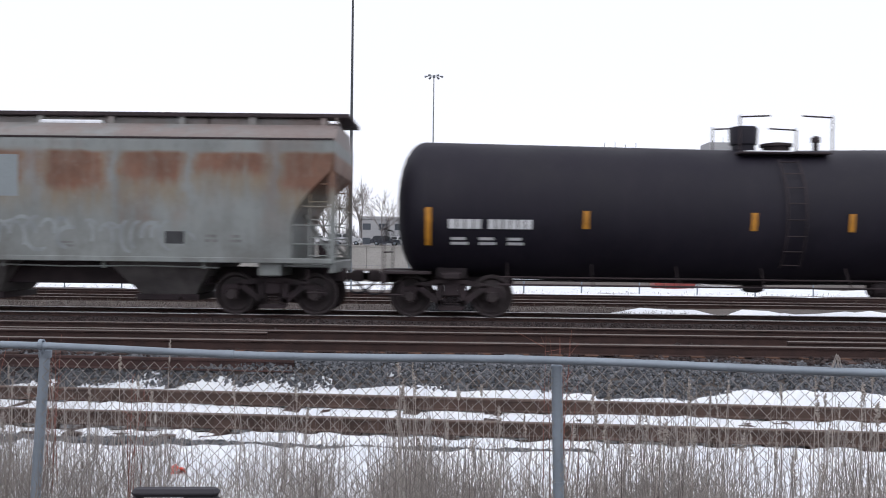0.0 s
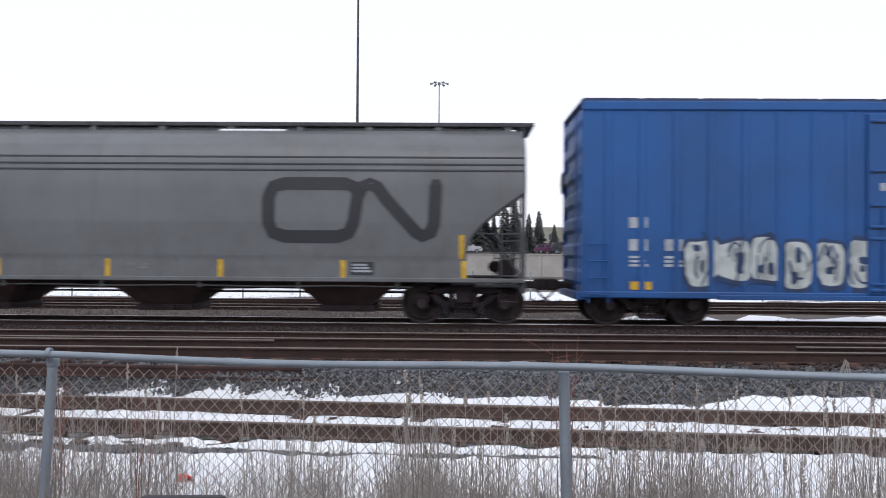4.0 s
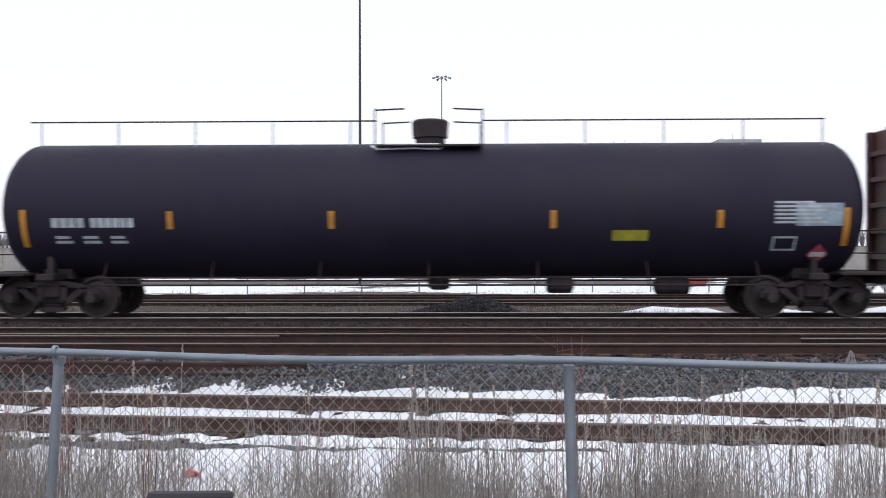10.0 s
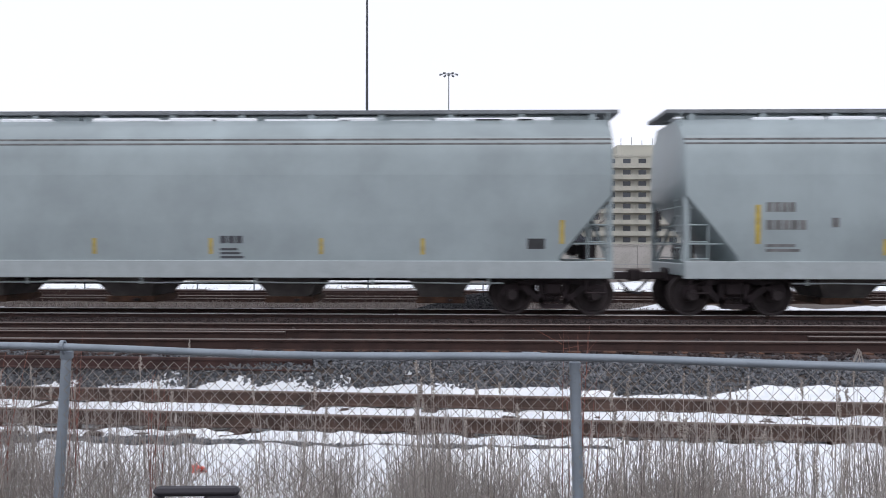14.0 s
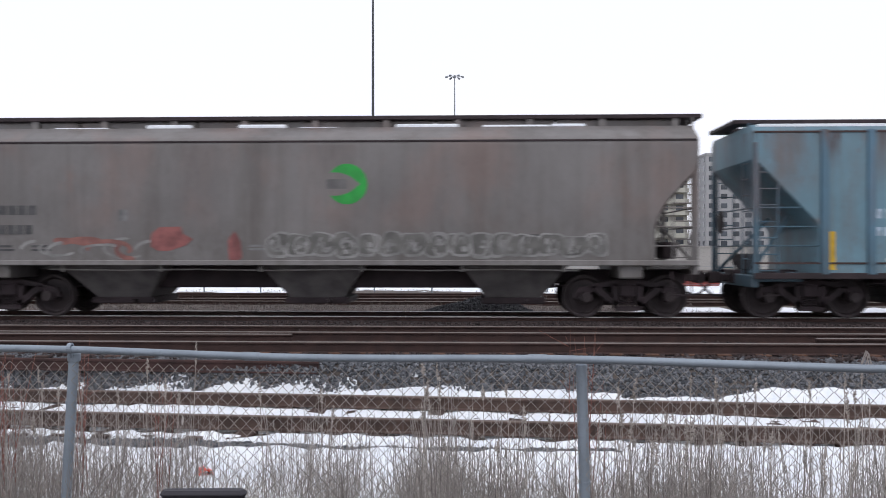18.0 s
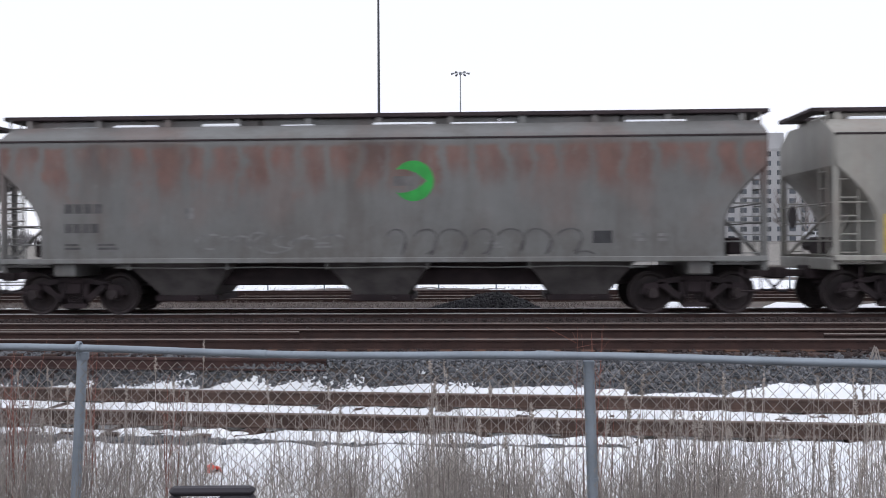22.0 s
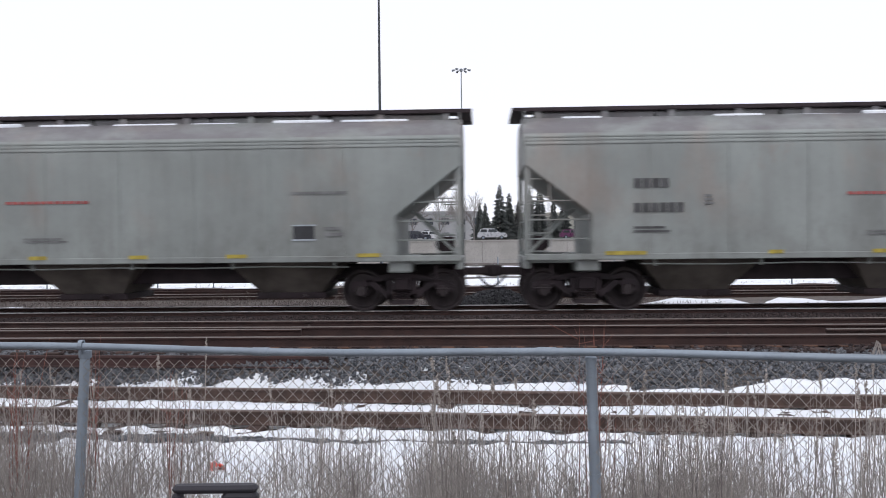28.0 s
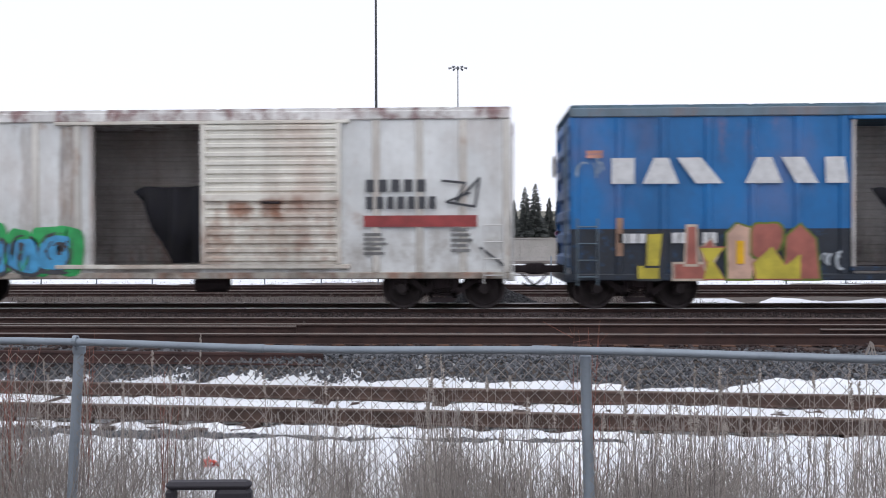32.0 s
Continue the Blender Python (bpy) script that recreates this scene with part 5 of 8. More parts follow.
    # sills and ends
    for sgn in (-1, 1):
        part("side_sill", Shape().box(-hl + 0.02, hl - 0.02, sgn * 1.56 - 0.05, sgn * 1.56 + 0.05, sill - k["sill_deep"], sill + 0.03, 0.012), k.get("sill_mat", paint), c)
    part("centre_sill", Shape().box(-hl - 0.05, hl + 0.05, -0.32, 0.32, 0.72, 1.02, 0.02), M_STEEL, c)
    part("underframe", Shape().box(-spacing / 2 + 1.5, spacing / 2 - 1.5, -0.7, 0.7, k.get("under_z", 0.74), sill, 0.02), M_STEEL, c)
    for sgn in (-1, 1):
        x = sgn * (hl - 0.06)
        for y in (-1.5, 1.5):
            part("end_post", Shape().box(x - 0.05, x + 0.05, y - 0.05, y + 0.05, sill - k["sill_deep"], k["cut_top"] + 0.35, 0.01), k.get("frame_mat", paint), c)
            part("ladder", ladder(x - sgn * 0.28, y, sill - 0.1, k["cut_top"] - 0.1, 0.38), k.get("frame_mat", paint), c)
        part("end_ladder", ladder(x + sgn * 0.02, -0.95, sill - 0.2, rz - 0.1, 0.42, None, "y"), k.get("frame_mat", paint), c)
        part("end_platform", Shape().box(min(x, x - sgn * 1.0), max(x, x - sgn * 1.0), -1.45, 1.45, sill - 0.16, sill - 0.10, 0.01), k.get("frame_mat", paint), c)
        part("end_beam", Shape().box(x - 0.07, x + 0.07, -1.5, 1.5, sill - 0.28, sill - 0.02, 0.02), k.get("frame_mat", paint), c)
        for z in (1.55, 1.95, 2.35):
            part("hand_rail", Shape().tube((x, -1.5, z), (x - sgn * k["cut"](z) * 0.96, -1.5, z), 0.016, 6).tube((x, -1.5, z), (x, 1.5, z), 0.016, 6), k.get("frame_mat", paint), c)
        for y in (-1.2, 1.2):
            part("end_brace", Shape().tube((x, y, sill), (x - sgn * k["cut"](2.2) * 0.9, y / 2, 2.2), 0.04, 6), k.get("frame_mat", paint), c)
        part("brake_gear", Shape().box(x - 0.3 * sgn - 0.16, x - 0.3 * sgn + 0.16, -0.5, 0.3, sill + 0.05, sill + 0.42, 0.04).tube((x - sgn * 0.5, 0.6, sill + 0.25), (x - sgn * 0.5, 1.3, sill + 0.25), 0.14, 10), M_STEEL, c)
        part("bolster", Shape().box(sgn * spacing / 2 - 0.25, sgn * spacing / 2 + 0.25, -1.5, 1.5, 0.86, sill + 0.02, 0.03), k.get("frame_mat", paint), c)
        part("sill_step", Shape().pipe([(x - sgn * 0.1, -1.55, sill - 0.2), (x - sgn * 0.1, -1.55, 0.52), (x - sgn * 0.5, -1.55, 0.52), (x - sgn * 0.5, -1.55, sill - 0.2)], 0.016, 6), M_STEEL, c)
    wheel = Shape()
    wheel.lathe([(-0.02, 0.24), (0.0, 0.27), (0.02, 0.24)], "x", 18, (-hl - 0.08, 0.5, 2.1))
    for a in (0, 1.05, 2.09):
        wheel.tube((-hl - 0.08, 0.5 - 0.24 * math.cos(a), 2.1 - 0.24 * math.sin(a)), (-hl - 0.08, 0.5 + 0.24 * math.cos(a), 2.1 + 0.24 * math.sin(a)), 0.015, 5)
    part("brake_wheel", wheel, M_STEEL, c)
    # discharge pockets
    for x in k["pockets"]:
        a, b = k["pocket_w"]
        p = Shape().loops([[(x - b, -0.7, k["pocket_z"]), (x + b, -0.7, k["pocket_z"]), (x + b, 0.7, k["pocket_z"]), (x - b, 0.7, k["pocket_z"])],
                           [(x - a, -1.42, sill), (x + a, -1.42, sill), (x + a, 1.42, sill), (x - a, 1.42, sill)]])
        q = part("discharge_pocket", p, k.get("pocket_mat", paint), c)
        part("outlet_gate", Shape().box(x - b - 0.12, x + b + 0.12, -0.78, 0.78, k["pocket_z"] - 0.12, k["pocket_z"] + 0.02, 0.02), k.get("gate_mat", M_STEEL), q)
        part("gate_crank", Shape().tube((x + b * 0.5, -1.05, k["pocket_z"] - 0.05), (x + b * 0.5, -0.7, k["pocket_z"] - 0.05), 0.035, 6), M_STEEL, q)
    part("brake_pipe", Shape().tube((-hl, -0.5, 0.66), (hl, -0.5, 0.66), 0.025, 6), M_STEEL, c)
    reach = spacing / 2 - 1.1
    wavy = [(x, -1.46, sill - k["sill_deep"] - 0.10 + 0.012 * math.sin(x * 1.9)) for x in np.linspace(-reach, reach, 15)]
    line = part("train_line", Shape().loops([[(x, y + 0.017 * math.cos(1.047 * i), z + 0.017 * math.sin(1.047 * i)) for i in range(6)] for x, y, z in wavy]), k.get("sill_mat", paint), c, "thin air line below the side sill")
    for x in np.linspace(-reach + 0.3, reach - 0.3, 6):
        part("pipe_clamp", Shape().box(x - 0.03, x + 0.03, -1.485, -1.44, sill - k["sill_deep"] - 0.14, sill - k["sill_deep"], 0.004), k.get("sill_mat", paint), line)
    c["half"] = hl
    return c, width


def cut_curve(start, reach, depth):
    return lambda z: 0.0 if z >= start else reach * math.sin(min(1.0, (start - z) / depth) * math.pi / 2)


def cut_arch(start, reach, depth):
    def cut(z):
        u = min(1.0, max(0.0, (start - z) / depth))
        return reach * (0.25 * u + 0.75 * math.sin(u * math.pi / 2))
    return cut


def cut_line(start, reach, depth):
    return lambda z: 0.0 if z >= start else reach * min(1.0, (start - z) / depth)


UNDER = plain("dusty_underside", (0.142, 0.132, 0.130), 0.85, 0, 0.3, 2.0, 0.3)
# GRAIN's dark bar at 3.765 is added as the shadow under the eave
GRAIN = dict(under_z=0.63, sill=1.22, side_top=4.14, cut_top=3.12, cut=cut_arch(3.14, 0.89, 1.2), wz=[1.22, 3.76, 3.81, 3.97, 4.14], ww=[1.58, 1.60, 1.58, 1.34, 1.02], roof_top=4.40, walk_y=0.72,
             brackets=11, hatches=6, seams=(3.765,), seam_mat=M_STEEL, sill_deep=0.08, pockets=(-4.35, 0.0, 4.35), pocket_w=(1.2, 0.58), pocket_z=0.40, pocket_mat=UNDER)
# SMOOTH frame: dark grey posts; shadow on platform, beam and bolster coloured in
SMOOTH = dict(sill=0.98, side_top=4.21, cut_top=2.82, cut=cut_curve(2.82, 1.25, 1.35), wz=[0.98, 1.42, 1.46, 2.2, 3.0, 3.50, 3.82, 4.03, 4.21], ww=[1.56, 1.56, 1.57, 1.62, 1.61, 1.53, 1.38, 1.18, 0.9],
              roof_top=4.40, walk_y=0.62, brackets=11, hatches=5, seams=(3.28, 3.41, 3.56), sill_deep=0.06, pockets=(-4.0, 0.05, 4.1), pocket_w=(1.2, 0.5), pocket_z=0.36, pocket_mat=plain("red_brown_pocket", (0.07, 0.042, 0.038), 0.8), seam_mat=M_SLATE, snow=2, walk_mat=plain("dull_grey_grating", (0.075, 0.075, 0.082), 0.7, 0.2, 0.3, 3.0, 0.2), frame_mat=plain("dark_grey_shaded_frame", (0.062, 0.064, 0.07), 0.6))
PELLET = dict(sill=1.16, side_top=4.24, cut_top=2.58, cut=cut_line(2.58, 1.12, 1.35), wz=[1.16, 2.0, 3.0, 3.62, 3.86, 4.07, 4.24], ww=[1.57, 1.61, 1.61, 1.54, 1.40, 1.18, 0.95], roof_top=4.47, walk_y=0.66,
              brackets=12, hatches=6, seams=(3.66, 3.76), sill_deep=0.34, pockets=(-5.1, -1.75, 1.8, 5.15), pocket_w=(0.95, 0.42), pocket_z=0.36, pocket_mat=UNDER, gate_mat=M_RUSTY, snow=17, seam_mat=M_FADED, walk_mat=plain("grey_grating", (0.19, 0.205, 0.22), 0.6, 0.3, 0.2, 3.0, 0.2), walk_label="grey galvanised grating")
RIBBED = dict(under_z=0.63, sill=1.20, side_top=4.16, cut_top=3.10, cut=cut_line(3.10, 1.38, 1.05), wz=[1.20, 3.55, 3.74, 3.88, 4.02, 4.16], ww=[1.60, 1.60, 1.55, 1.40, 1.2, 1.0], roof_top=4.40, walk_y=0.72,
              brackets=12, hatches=6, seams=(3.54, 3.62, 3.69), sill_deep=0.10, pockets=(-4.5, -0.1, 4.4), pocket_w=(1.35, 0.66), pocket_z=0.40, pocket_mat=plain("brown_dusted_pocket", (0.125, 0.108, 0.093), 0.85, 0, 0.35, 1.5, 0.3), ribs=[-5.6 + 1.62 * i for i in range(8)], rib_w=0.03, rib_deep=0.014, rib_top=3.5, snow=9)
POSTED = dict(sill=0.96, side_top=4.09, cut_top=3.36, cut=cut_line(3.36, 1.36, 1.40), wz=[0.96, 3.95, 4.09], ww=[1.54, 1.54, 1.40], roof_top=4.27, walk_y=0.66, brackets=12, hatches=4, seams=(3.97,), seam_mat=M_STEEL, sill_deep=0.10,
              pockets=(-4.1, 0.0, 4.1), pocket_w=(0.85, 0.62), pocket_z=0.42, pocket_mat=M_STEEL, ribs=[-6.55, -5.6, -4.65, -3.75, -2.9, -1.32, -0.48, 0.5, 1.33, 3.0, 3.95, 4.85, 5.8, 6.75], rib_w=0.10, rib_deep=0.075, rib_top=3.97, snow=3)


def grain_marks(c, side, seed, body_paint, logo=True, marks=True):
    """Number bars, panel marks and the green disc of the grain hoppers."""
    if marks:
        decal("lettering", bars(-6.72, 2.22, 0.86, 0.2, 4) + bars(-6.72, 1.80, 0.78, 0.2, 4) + lines(-6.72, 1.41, 0.4, 0.16, 2) + lines(-6.0, 1.41, 0.5, 0.16, 2), M_STENCIL, c, side, "dark stencilled number as bars")
        decal("stencil_panel", [rect(-4.1, -3.9, 2.09, 2.33)], M_FADED, c, side)
    decal("data_panel", [rect(4.55, 4.95, 1.53, 1.79)], M_BLACK, c, side, "black data panel")
    decal("small_print", lines(5.4, 1.53, 0.3, 0.2, 2) + lines(5.9, 1.53, 0.3, 0.2, 2) + lines(-1.3, 1.43, 0.4, 0.15, 2) + lines(2.3, 1.41, 0.4, 0.15, 2), M_FADED, c, side)
    if logo:
        g = decal("round_emblem", disc(0.80, 2.86, 0.43), M_GREEN, c, side, "bright green crescent round a dull label")
        decal("emblem_wedge", [[(0.33, 2.66), (0.50, 2.61), (0.66, 2.62), (0.86, 2.69), (1.08, 2.86), (0.86, 3.03), (0.66, 3.10), (0.50, 3.11), (0.33, 3.06)]], body_paint, g, side, "", 0.009)
        decal("emblem_bar", [rect(0.36, 0.80, 2.76, 2.96)], plain("dull_label_paint", (0.13, 0.125, 0.125), 0.65), g, side, "dull grey label", 0.012)


def yellow_marks(c, side, xs_, z, h=0.36, mat=None, w=0.11):
    decal("reflector_tape", [rect(x - w / 2, x + w / 2, z, z + h) for x in xs_], mat or M_YELLOW, c, side, "yellow reflective strips")



# light grey rusty grain hopper
p = car_paint("grey_rusted_hopper", (0.235, 0.255, 0.25), 1, 0.34, (1.9, 3.5), (0.135, 0.060, 0.036), 0.35, 0.3, panels=(1.68, 3.46, 0.52, 1.0, 0.95, 0.15, 0.5), eave=(3.74, (0.23, 0.175, 0.16), 0.85))
c, sd = hopper_car("pale grey covered hopper wagon with big orange rust patches", 206.35, 13.49, 16.25, p, dict(GRAIN, snow=2))
grain_marks(c, sd, 1, p, False)
decal("paint_patch", [rect(0.33, 1.42, 2.5, 3.38)], plain("repaint_grey", (0.25, 0.285, 0.30), 0.6, 0, 0.08, 1.0), c, sd, "square of fresh grey paint")
loops_of_paint(c, sd, -4.4, 1.30, 9.4, 0.75, 44, plain("faint_white_scrawl", (0.258, 0.281, 0.288), 0.6, 0, 0.2), 3, 0.085, "faded white spray-paint scrawl")

# the smooth-sided grey hoppers with the large emblem
def ribbon(name, points, width, material, parent, side, label, lift):
    """A band of even width along a line, as one strip of faces."""
    fine = [points[0]]
    for (x0, z0), (x1, z1) in zip(points[:-1], points[1:]):
        m = max(1, int(math.hypot(x1 - x0, z1 - z0) / 0.12))
        fine += [(x0 + (x1 - x0) * i / m, z0 + (z1 - z0) * i / m) for i in range(1, m + 1)]
    outline = band_of(fine, width)
    n = len(fine)
    left, right = outline[:n], outline[n:][::-1]
    (ax, az), (bx, bz) = fine[0], fine[1]
    s = Shape()
    for p, q in zip(left, right):
        s.v += [(x, -side(z) - lift, z) for x, z in (p, q)]
    for i in range(n - 1):
        s.f.append((2 * i, 2 * i + 1, 2 * i + 3, 2 * i + 2))
    return part(name, s, material, parent, label)


# an endless band: a rounded ring that runs on into a wave
EMBLEM = [(4.42, 2.69), (4.36, 2.92), (4.16, 2.99), (3.5, 2.99), (2.9, 2.99), (2.64, 2.92), (2.54, 2.69), (2.54, 2.17), (2.64, 1.95), (2.9, 1.87), (4.0, 1.87), (4.24, 1.95), (4.34, 2.17), (4.42, 2.69), (4.52, 2.92), (4.68, 2.99), (4.84, 2.92), (5.0, 2.69), (5.64, 1.99), (5.8, 1.89), (5.96, 1.97), (6.04, 2.17), (6.08, 3.09)]
M_EMBLEM = plain("dark_emblem_paint", (0.032, 0.033, 0.040), 0.6, 0, 0.15, 4.0, 0.05)
for mid, seed, sp, tone in ((155.24, 5, 13.33, (0.148, 0.158, 0.168)), (138.27, 6, 13.33, (0.205, 0.225, 0.255)), (121.30, 7, 13.32, (0.182, 0.205, 0.236))):
    p = car_paint("grey_smooth_hopper", tone, seed, 0.0, streak=0.28, dirt=0.3, rough=0.42, wear=0.3)
    c, sd = hopper_car("grey smooth-sided covered hopper wagon with a large dark emblem", mid, sp, 15.95, p, SMOOTH)
    ribbon("emblem", EMBLEM, 0.27, M_EMBLEM, c, sd, "large dark rounded band emblem", 0.010)
    decal("lettering", bars(-5.43, 3.0, 1.9, 0.17, 8) + bars(-5.43, 2.68, 1.9, 0.17, 8), plain("grey_lettering", (0.075, 0.078, 0.085), 0.6), c, sd, "faded grey name as bars")
    decal("lettering", bars(-5.38, 2.20, 1.9, 0.2, 8) + [rect(-5.43, -3.51, 2.47, 2.51), rect(-5.43, -3.51, 2.08, 2.12), rect(-5.43, -3.51, 1.56, 1.60)], M_SLATE, c, sd, "dark number as bars between rules")
    decal("lettering", bars(-5.38, 1.75, 1.8, 0.16, 6, 0.4), M_FADED, c, sd)
    yellow_marks(c, sd, (-6.68, 6.62), 1.42, 0.5)
    yellow_marks(c, sd, (-5.18, -3.23, -0.88, 1.52, 4.12, 6.67), 1.0, 0.38)
    decal("data_panel", [rect(4.27, 4.77, 1.06, 1.34)], M_BLACK, c, sd, "black data panel")
    decal("data_print", lines(4.32, 1.10, 0.4, 0.2, 3), M_PALE, c, sd, "", 0.008)
    decal("small_print", lines(-0.6, 1.15, 0.9, 0.14, 2) + [rect(-3.4, -3.2, 2.15, 2.35)], M_FADED, c, sd)

M_DULLYELLOW = plain("faded_yellow_tape", (0.45, 0.34, 0.08), 0.5, 0, 0.2, 6.0, 0.05)
# light grey plastic-pellet hoppers
for mid, seed in ((40.17, 11), (21.12, 12)):
    p = car_paint("pale_pellet_hopper", (0.315, 0.372, 0.388), seed, 0.0, streak=0.06, dirt=0.08, rough=0.4, wear=0.1, dirt_colour=(0.17, 0.18, 0.175))
    c, sd = hopper_car("clean pale grey covered hopper wagon with snow on its roof", mid, 15.19, 17.6, p, dict(PELLET, sill_mat=plain("white_sill", (0.38, 0.425, 0.44), 0.5, 0, 0.06)))
    decal("lettering", bars(-7.1, 2.22, 0.62, 0.2, 4) + bars(-7.1, 1.85, 0.85, 0.2, 5), M_FADED, c, sd, "grey number as bars")
    decal("small_print", lines(-7.1, 1.35, 0.8, 0.2, 2) + [rect(-5.75, -5.6, 1.9, 2.1)], M_FADED, c, sd)
    yellow_marks(c, sd, (-7.27,), 1.55, 0.82, M_DULLYELLOW, w=0.12)
    yellow_marks(c, sd, (7.72,), 1.55, 0.5, M_DULLYELLOW, w=0.10)
    yellow_marks(c, sd, (-4.65, -2.2, 0.3, 2.65, 4.8), 1.32, 0.34, M_DULLYELLOW, w=0.09)
    decal("data_panel", [rect(7.0, 7.36, 1.44, 1.66)], M_BLACK, c, sd, "black data panel")
    if seed == 12:
        decal("lettering", bars(0.5, 1.55, 0.5, 0.16, 3) + lines(0.5, 1.2, 0.5, 0.25, 3), M_SLATE, c, sd)

# pale blue posted hopper; runs of rust: x, half width, lower end, strength
M_BLUISH = plain("chalky_blue_white_lettering", (0.36, 0.44, 0.52), 0.65, 0, 0.3, 5.0, 0.05)
BLUE_RUNS = ((-6.36, 0.16, 3.2, 0.8), (-4.55, 0.30, 3.35, 0.75), (-3.2, 0.24, 3.1, 0.8), (-2.6, 0.17, 2.15, 0.85), (-2.05, 0.2, 3.3, 0.6), (-1.46, 0.13, 1.9, 0.9), (-0.95, 0.30, 2.8, 0.7), (-0.3, 0.11, 2.4, 0.9), (0.22, 0.20, 2.75, 0.8),
             (1.2, 0.11, 2.0, 0.9), (1.62, 0.22, 3.2, 0.8), (2.3, 0.42, 2.6, 0.85), (2.85, 0.14, 2.7, 0.8), (3.25, 0.10, 2.3, 0.8), (4.75, 0.12, 2.4, 0.7), (5.4, 0.25, 3.1, 0.6), (6.2, 0.14, 2.6, 0.7))
p = car_paint("faded_blue_hopper", (0.142, 0.262, 0.325), 21, 0.26, (1.9, 3.9), (0.12, 0.055, 0.035), 0.5, 0.35, spots=2.4, drip=0.45, drip_top=3.96, dirt_colour=(0.13, 0.095, 0.075), panels=(0.93, 3.9, 0.7, 0.45, 0.4, 0.5), smears=BLUE_RUNS, smear_soft=0.5, smear_tones=((0.060, 0.026, 0.024), (0.135, 0.052, 0.040)))
c, sd = hopper_car("faded light blue ribbed hopper wagon streaked with rust", -13.0, 13.31, 16.05, p, dict(POSTED, sill_mat=M_STEEL, seams=(3.925, 1.19), seam_mat=plain("dark_rust_seam", (0.055, 0.032, 0.03), 0.8), frame_mat=car_paint("dull_blue_frame", (0.06, 0.13, 0.18), 23, 0.2, (0.5, 4.0), streak=0.5), rib_mat=car_paint("faded_blue_posts", (0.085, 0.20, 0.285), 22, 0.12, (1.5, 3.9), drip=0.3, drip_top=3.96)))
for x0, x1, hz_ in ((-7.9, -5.2, 0.06), (-5.2, -2.6, 0.045), (-2.6, 0.4, 0.055), (0.4, 2.3, 0.02), (3.2, 4.4, 0.03), (5.6, 7.7, 0.035)):
    part("roof_snow", Shape().box(x0, x1, -1.45, -1.25, 4.04, 4.075 + hz_ * 0.5, 0.01), M_SNOW, c, "thin snow along the roof edge")
d = decal("diamond_emblem", [[(0.0, 2.90), (0.33, 2.57), (0.0, 2.24), (-0.33, 2.57)]], plain("cream_emblem_paint", (0.50, 0.50, 0.45), 0.6, 0, 0.15), c, sd, "cream diamond emblem with a small dark pattern")
decal("emblem_pattern", [[(x, z + 0.075), (x + 0.06, z), (x, z - 0.075), (x - 0.06, z)] for x, z in ((0, 2.68), (0, 2.46), (-0.11, 2.57), (0.11, 2.57))], M_SLATE, d, sd, "", 0.009)
decal("lettering", bars(1.5, 2.44, 1.38, 0.36, 4, 0.3) + bars(0.68, 2.0, 0.5, 0.26, 2, 0.25) + bars(1.5, 2.0, 1.38, 0.26, 5, 0.3) + bars(3.14, 2.0, 0.44, 0.26, 2, 0.25) + bars(4.1, 2.0, 0.62, 0.26, 3, 0.25), M_BLUISH, c, sd, "faded white name as bars")
decal("sticker", [rect(4.2, 4.62, 1.5, 1.66)], M_PALE, c, sd, "small white sticker")
decal("lettering", bars(-5.5, 2.12, 0.55, 0.2, 3, 0.35) + bars(-4.5, 2.12, 0.5, 0.2, 3, 0.35) + bars(-5.5, 1.76, 0.6, 0.18, 4, 0.35) + bars(-4.4, 1.76, 0.4, 0.18, 3, 0.35), M_BLUISH, c, sd, "white number as bars")
decal("small_print", lines(-5.3, 1.05, 0.5, 0.25, 2) + lines(-4.5, 1.05, 0.5, 0.25, 2) + lines(-3.6, 1.05, 0.6, 0.12, 1) + lines(-0.15, 1.05, 0.45, 0.55, 5) + lines(0.72, 1.05, 0.55, 0.5, 5), M_PALE, c, sd)
q = decal("data_panel", [rect(5.12, 5.5, 1.12, 1.72)], M_DIM, c, sd)
decal("data_print", lines(5.17, 1.18, 0.28, 0.48, 5), M_SLATE, q, sd, "", 0.009)
yellow_marks(c, sd, (-6.4, 6.65), 1.05, 0.8, w=0.14)
yellow_marks(c, sd, (-4.0, -1.1, 1.6, 3.85), 1.0, 0.42, w=0.13)

# weathered grain hoppers with the green disc
# runs of dark rust: x, half width, lower end, strength
SMEARS = {35: ((-6.2, 0.4, 2.0, 0.95), (-5.5, 0.3, 2.5, 0.85), (-4.45, 0.35, 2.4, 0.85), (-3.6, 0.25, 1.5, 0.75), (-0.55, 0.6, 1.4, 0.9), (0.2, 0.3, 2.0, 0.75)), 31: ((-2.4, 0.7, 2.0, 0.25), (0.5, 0.8, 2.3, 0.25)),
          34: ((0.2, 1.1, 2.6, 0.6), (-6.0, 0.5, 2.5, 0.6), (-4.4, 0.6, 2.7, 0.5), (4.5, 0.8, 2.8, 0.4)), 36: ((-5.6, 0.4, 2.4, 0.35), (-1.0, 0.5, 2.6, 0.3)), 33: ((-5.4, 0.5, 2.0, 0.35), (-0.9, 0.4, 1.4, 0.3))}
